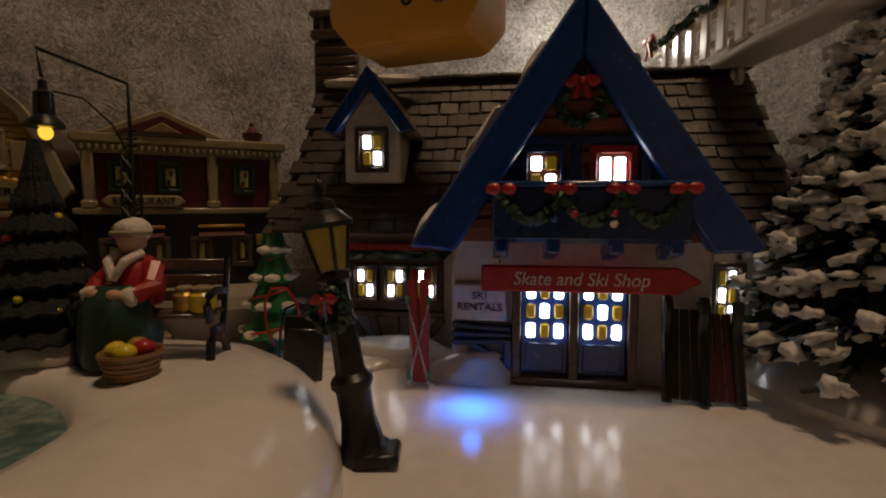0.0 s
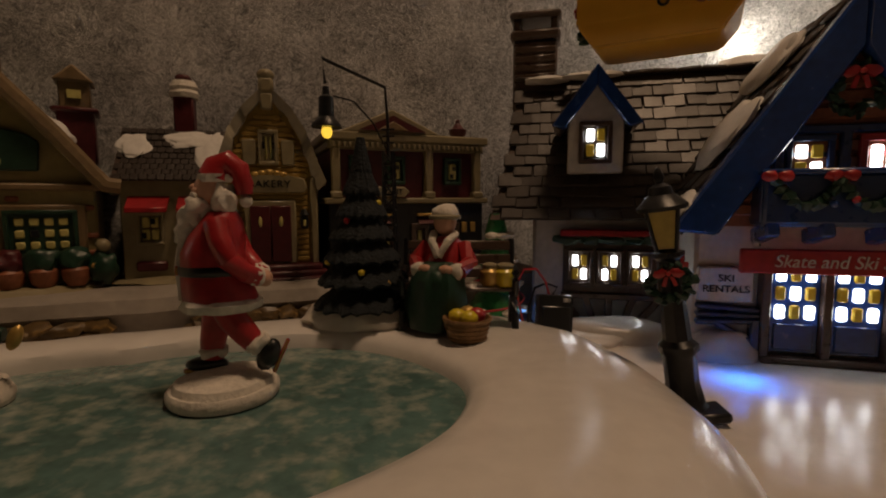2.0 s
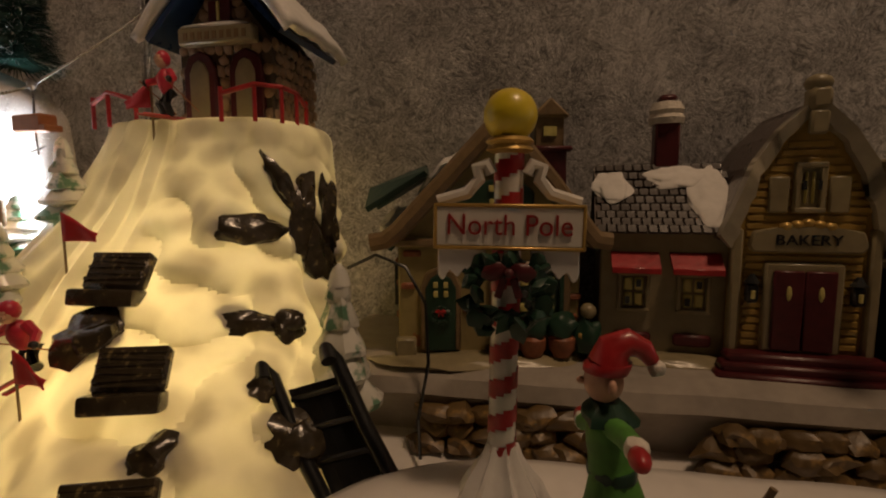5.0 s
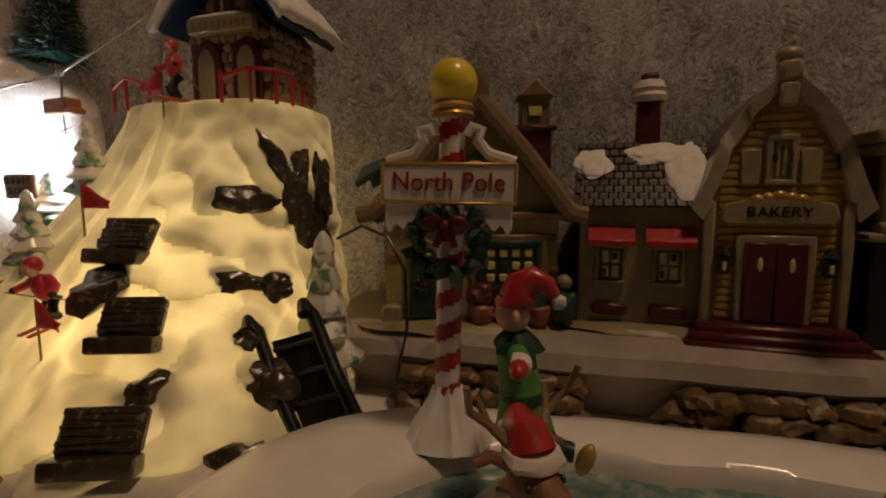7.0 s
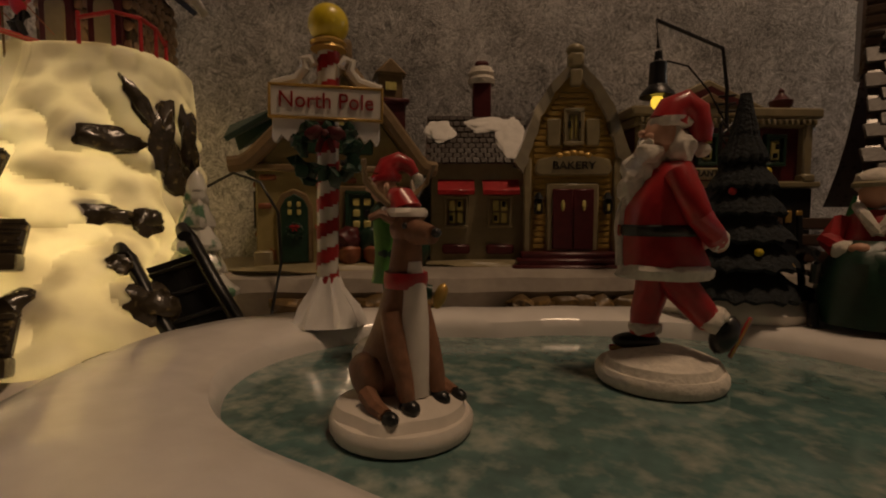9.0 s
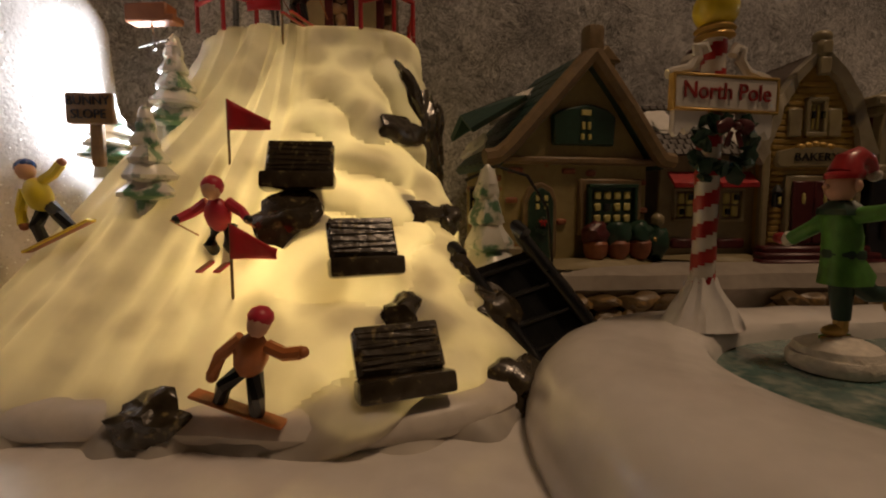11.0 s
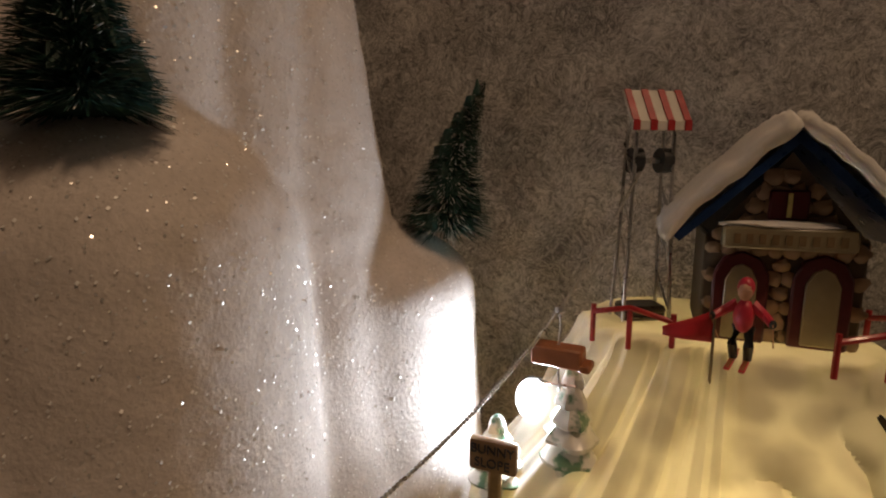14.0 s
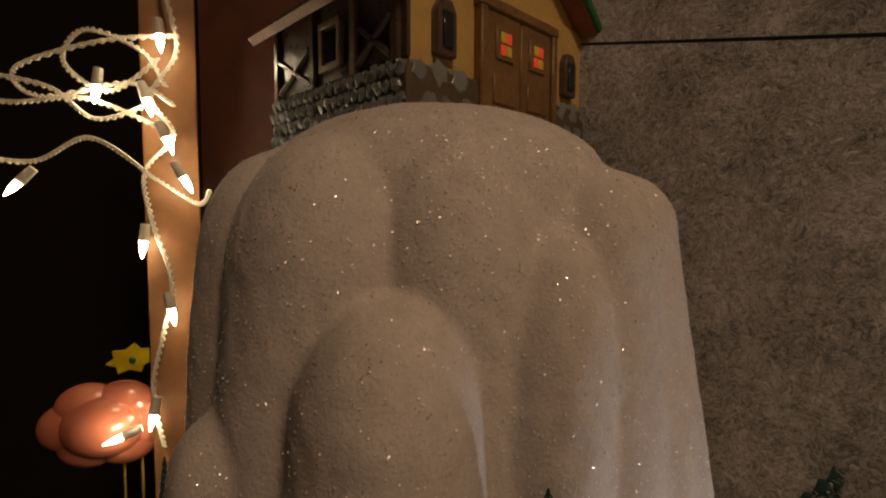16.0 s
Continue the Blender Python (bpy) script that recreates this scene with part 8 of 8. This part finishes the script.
for x in (0.026, 0.155):
    bm = B()
    prism(bm, [(x - 0.008, 0.050), (x + 0.008, 0.050), (x + 0.008, 0.074), (x + 0.004, 0.081), (x - 0.004, 0.081), (x - 0.008, 0.074)], -0.003, 0.003, bevel=0.001)
    aw = part("arched_window", bm, BROWN, cha, "brown arched window")
    bm = B()
    box(bm, (x, -0.0035, 0.064), (0.008, 0.0014, 0.020), bevel=0.0006)
    part("pane", bm, PANE_DARK, aw)
for sgn in (-1, 1):
    bm = B()
    xm = LX / 2
    slab(bm, [(xm, -0.012, 0.176), (xm + sgn * 0.105, -0.012, 0.090), (xm + sgn * 0.105, LY + 0.012, 0.090), (xm, LY + 0.012, 0.172)], sgn * 0.006)
    rf = part("roof", bm, REDWALL, cha, "brown tiled roof with green edge")
    bm = B()
    tube(bm, [(xm, -0.013, 0.170), (xm + sgn * 0.105, -0.013, 0.088)], 0.0030, 8)
    part("roof_edge", bm, GREEN, rf, "green roof edge")

# gondola cable and yellow gondola over the village
gc = thing("gondola_cable", Matrix(), "thin black gondola cable across the display", "cable")
G0, G1, G2 = Vector((-0.712, 0.028, 0.474)), Vector((-0.020, 0.262, 0.300)), Vector((0.34, 0.36, 0.33))
bm = B()
tube(bm, [G0.lerp(G1, k / 20) - Vector((0, 0, -0.0 + 0.004 * math.sin(k / 20 * math.pi))) for k in range(20)] + [G1.lerp(G2, k / 8) for k in range(9)], 0.0009, 6)
part("wire", bm, BLACK, gc)
gon = thing("gondola", pose(-0.012, 0.262, 0.166, 0, 0, -22), "amber yellow toy gondola cabin with a wreath hanging from a cable", "gondola")
bm = B()
GX, GY = 0.040, 0.024
ring0 = [(-GX, -GY), (GX, -GY), (GX, GY), (-GX, GY)]
prof = [(0.70, 0.0), (0.78, 0.001), (1.0, 0.013), (1.0, 0.030), (0.92, 0.058), (0.80, 0.062)]
rows = [[bm.verts.new((x * f, y * f, z)) for x, y in ring0] for f, z in prof]
for u, v in zip(rows, rows[1:]):
    for k in range(4):
        bm.faces.new((u[k], u[(k + 1) % 4], v[(k + 1) % 4], v[k]))
bm.faces.new(rows[0][::-1])
bm.faces.new(rows[-1])
bmesh.ops.bevel(bm, geom=list(bm.edges), offset=0.0012, segments=2, affect="EDGES")
cab = part("cabin", bm, GONDOLA, gon, "amber yellow cabin")
words("lettering", "6", 0.014, INK, cab, pose(0.004, -GY - 0.0006, 0.0195, 90, 0, 0))
bm = B()
box(bm, (0.032, -GY - 0.002, 0.016), (0.018, 0.003, 0.005), bevel=0.0012)
box(bm, (0.032, -GY - 0.002, 0.028), (0.018, 0.003, 0.003), bevel=0.0008)
part("ski_rack", bm, STEEL, gon, "silver ski rack")
bm = B()
box(bm, (0.024, -GY - 0.003, 0.026), (0.004, 0.002, 0.026), rot=pose(0, 0, 0, 0, 14, 0), bevel=0.0006)
part("ski", bm, REDWALL, gon, "brown ski")
wreath(gon, pose(-GX - 0.001, 0.0, 0.022, 0, 0, -70), 0.0100, 0.0050, seed=30)
bm = B()
tube(bm, [(0, 0, 0.061), (0, 0, 0.090), (-0.008, 0, 0.118), (-0.008, 0, 0.1345)], 0.0016, 8)
part("hanger", bm, BLACK, gon, "black hanger arm")

# white picket fence and shelf above the shop, snow mound behind it
fence = thing("picket_fence", pose(0.168, 0.30, 0.176, 0, 0, 0), "white picket fence with dark garland and red bow", "fence")
for k in range(10):
    bm = B()
    y = -0.095 + k * 0.019
    prism(bm, [(-0.0042, 0), (0.0042, 0), (0.0042, 0.034), (0, 0.040), (-0.0042, 0.034)], -0.0015, 0.0015, bevel=0.0006)
    o = part("picket", bm, CERAMIC_WHITE, fence, "white picket")
    o.matrix_local = pose(0, y, 0.004, 0, 0, 90)
for z in (0.012, 0.030):
    bm = B()
    box(bm, (0.003, 0, z), (0.003, 0.20, 0.004), bevel=0.0008)
    part("rail", bm, CERAMIC_WHITE, fence)
bm = B()
for k in range(40):
    blob(bm, (-0.003, -0.095 + k * 0.0048, 0.0375 - 0.004 * abs(math.sin(k * 0.5))), (0.004, 0.004, 0.003), sub=1, rough=0.9, seed=k)
tagged(part("garland", bm, DKGREEN, fence, "dark green garland"), kind="stuff")
bm = B()
for sx in (-1, 1):
    blob(bm, (-0.006, 0.092 + sx * 0.005, 0.040), (0.0025, 0.005, 0.0035), sub=2, rough=0.4)
    rod(bm, (-0.006, 0.092, 0.039), (-0.006, 0.092 + sx * 0.006, 0.026), 0.0015, n=6)
part("bow", bm, RED, fence, "red bow")
bm = B()
grid_sheet(bm, frange(0.166, 0.190, 8), frange(0.20, 0.42, 14), lambda x, y: Vector((x, y, 0.1765 + 0.002 * noise.noise(Vector((x * 20, y * 20, 0))))))
shf = solo("shelf", bm, SNOW_MATT, None, "snowy upper shelf beside the shop", "shelf", kind="structure")
so = shf.modifiers.new("thick", "SOLIDIFY")
so.thickness, so.offset = 0.005, -1
bm = B()
lathe(bm, [(0.075, 0), (0.070, 0.08), (0.060, 0.14), (0.045, 0.185), (0.025, 0.203), (0.004, 0.208)], n=36, wob=0.25, seed=5, sy=0.5)
solo("snow_mound", bm, SNOW_MATT, pose(0.115, 0.425, 0), "rounded white snow mound behind the shop", "snow mound")

# fairy lights on the post
lights = thing("fairy_lights", Matrix(), "string of warm white fairy lights on twisted white cord", "string lights")


def twist(points, turns=26):
    P = [Vector(p) for p in points]
    for ph in (0, math.pi):
        bm = B()
        pts = []
        n_ = turns * 10
        for k in range(n_ + 1):
            u = k / n_ * (len(P) - 1)
            i = min(int(u), len(P) - 2)
            w = u - i
            p0, p1, p2, p3 = P[max(i - 1, 0)], P[i], P[i + 1], P[min(i + 2, len(P) - 1)]
            p = 0.5 * (2 * p1 + (p2 - p0) * w + (2 * p0 - 5 * p1 + 4 * p2 - p3) * w * w + (3 * p1 - p0 - 3 * p2 + p3) * w ** 3)
            a = ph + k * math.pi / 5
            pts.append(p + Vector((0, math.cos(a), math.sin(a))) * 0.0012)
        tube(bm, pts, 0.0012, 5)
        part("cord", bm, WIREWHITE, lights, "white twisted cord")


def fairy(p, d):
    p, d = Vector(p), Vector(d).normalized()
    bm = B()
    rod(bm, p, p + d * 0.014, 0.0034, 0.0040, 10)
    so_ = part("socket", bm, WIREWHITE, lights, "white socket")
    bm = B()
    rod(bm, p + d * 0.0135, p + d * 0.021, 0.0030, 0.0026, 10)
    rod(bm, p + d * 0.021, p + d * 0.028, 0.0026, 0.0004, 10)
    part("bulb", bm, BULB_WHITE, so_, "glowing warm bulb")


CX = -0.885
twist([(CX, -0.235, 0.62), (CX, -0.246, 0.56), (CX, -0.236, 0.50), (CX, -0.256, 0.46), (CX, -0.240, 0.43), (CX, -0.262, 0.40), (CX, -0.258, 0.36), (CX, -0.245, 0.31), (CX, -0.252, 0.27), (CX, -0.262, 0.22), (CX, -0.255, 0.17)], 44)
twist([(CX, -0.236, 0.51), (CX, -0.290, 0.500), (CX, -0.345, 0.475), (CX, -0.330, 0.455), (CX, -0.270, 0.470), (CX, -0.240, 0.455)], 22)
twist([(CX, -0.250, 0.49), (CX, -0.285, 0.462), (CX, -0.315, 0.482), (CX, -0.30, 0.508), (CX, -0.262, 0.496), (CX, -0.245, 0.47)], 20)
twist([(CX, -0.255, 0.455), (CX, -0.295, 0.440), (CX, -0.325, 0.462), (CX, -0.37, 0.470)], 14)
twist([(CX, -0.262, 0.40), (CX, -0.300, 0.425), (CX, -0.340, 0.405), (CX, -0.40, 0.415)], 20)
twist([(CX, -0.240, 0.43), (CX, -0.300, 0.455), (CX, -0.36, 0.450), (CX, -0.42, 0.480)], 20)
twist([(CX, -0.262, 0.40), (CX, -0.225, 0.375), (CX, -0.215, 0.385)], 12)
for p, d in (((-0.880, -0.248, 0.520), (0.2, 0.1, -1)), ((-0.880, -0.262, 0.470), (0.1, 0.3, -1)), ((-0.880, -0.290, 0.478), (0.1, -0.1, -1)), ((-0.880, -0.250, 0.440), (0.1, 0.4, -1)), ((-0.880, -0.240, 0.408), (0.1, 0.5, -0.9)),
             ((-0.880, -0.262, 0.358), (0.1, -0.1, -1)), ((-0.880, -0.248, 0.302), (0.1, 0.2, -1)), ((-0.880, -0.258, 0.215), (0.1, -0.2, -1)), ((-0.880, -0.335, 0.400), (0.1, -0.7, -0.8)), ((-0.880, -0.27, 0.19), (0.2, -0.9, -0.3)), ((-0.880, -0.36, 0.45), (0.2, -1, 0.1))):
    fairy(p, d)

# coral flower ornament with a yellow leaf
fl = thing("flower_ornament", pose(-0.916, -0.307, 0.183), "glossy coral ceramic flower with a yellow leaf on thin wires", "ornament")
bm = B()
for k in range(6):
    a = k * math.tau / 6
    blob(bm, (0.0, 0.026 * math.cos(a), 0.018 * math.sin(a)), (0.014, 0.026, 0.022), sub=3)
blob(bm, (0.006, 0, 0), (0.018, 0.034, 0.028), sub=3)
part("petals", bm, PINK, fl, "glossy coral petals")
bm = B()
pr = []
for k in range(14):
    a = k * math.tau / 14
    r = 0.019 if k % 2 else 0.013
    pr.append((r * 1.25 * math.cos(a), r * 0.75 * math.sin(a)))
prism(bm, pr, -0.001, 0.001)
lf = part("leaf", bm, LEAFYELLOW, fl, "yellow toothed leaf")
lf.matrix_local = pose(-0.030, 0.012, 0.048, 0, -12, 80)
bm = B()
blob(bm, (-0.0285, 0.013, 0.047), (0.002, 0.003, 0.003), sub=2)
part("rivet", bm, GREEN, fl)
for y in (0.012, 0.026):
    bm = B()
    rod(bm, (0, y, -0.19), (0, y, -0.01), 0.0012, n=6)
    part("wire", bm, GOLD, fl, "thin gilt wire")
brush_tree(pose(-0.790, -0.232, 0.05), 0.155, 0.020, "dark frosted bottle-brush fir behind the mountain", BRUSH, base=False, frost=0.15, seed=17, group="bottle-brush firs on the mountain")
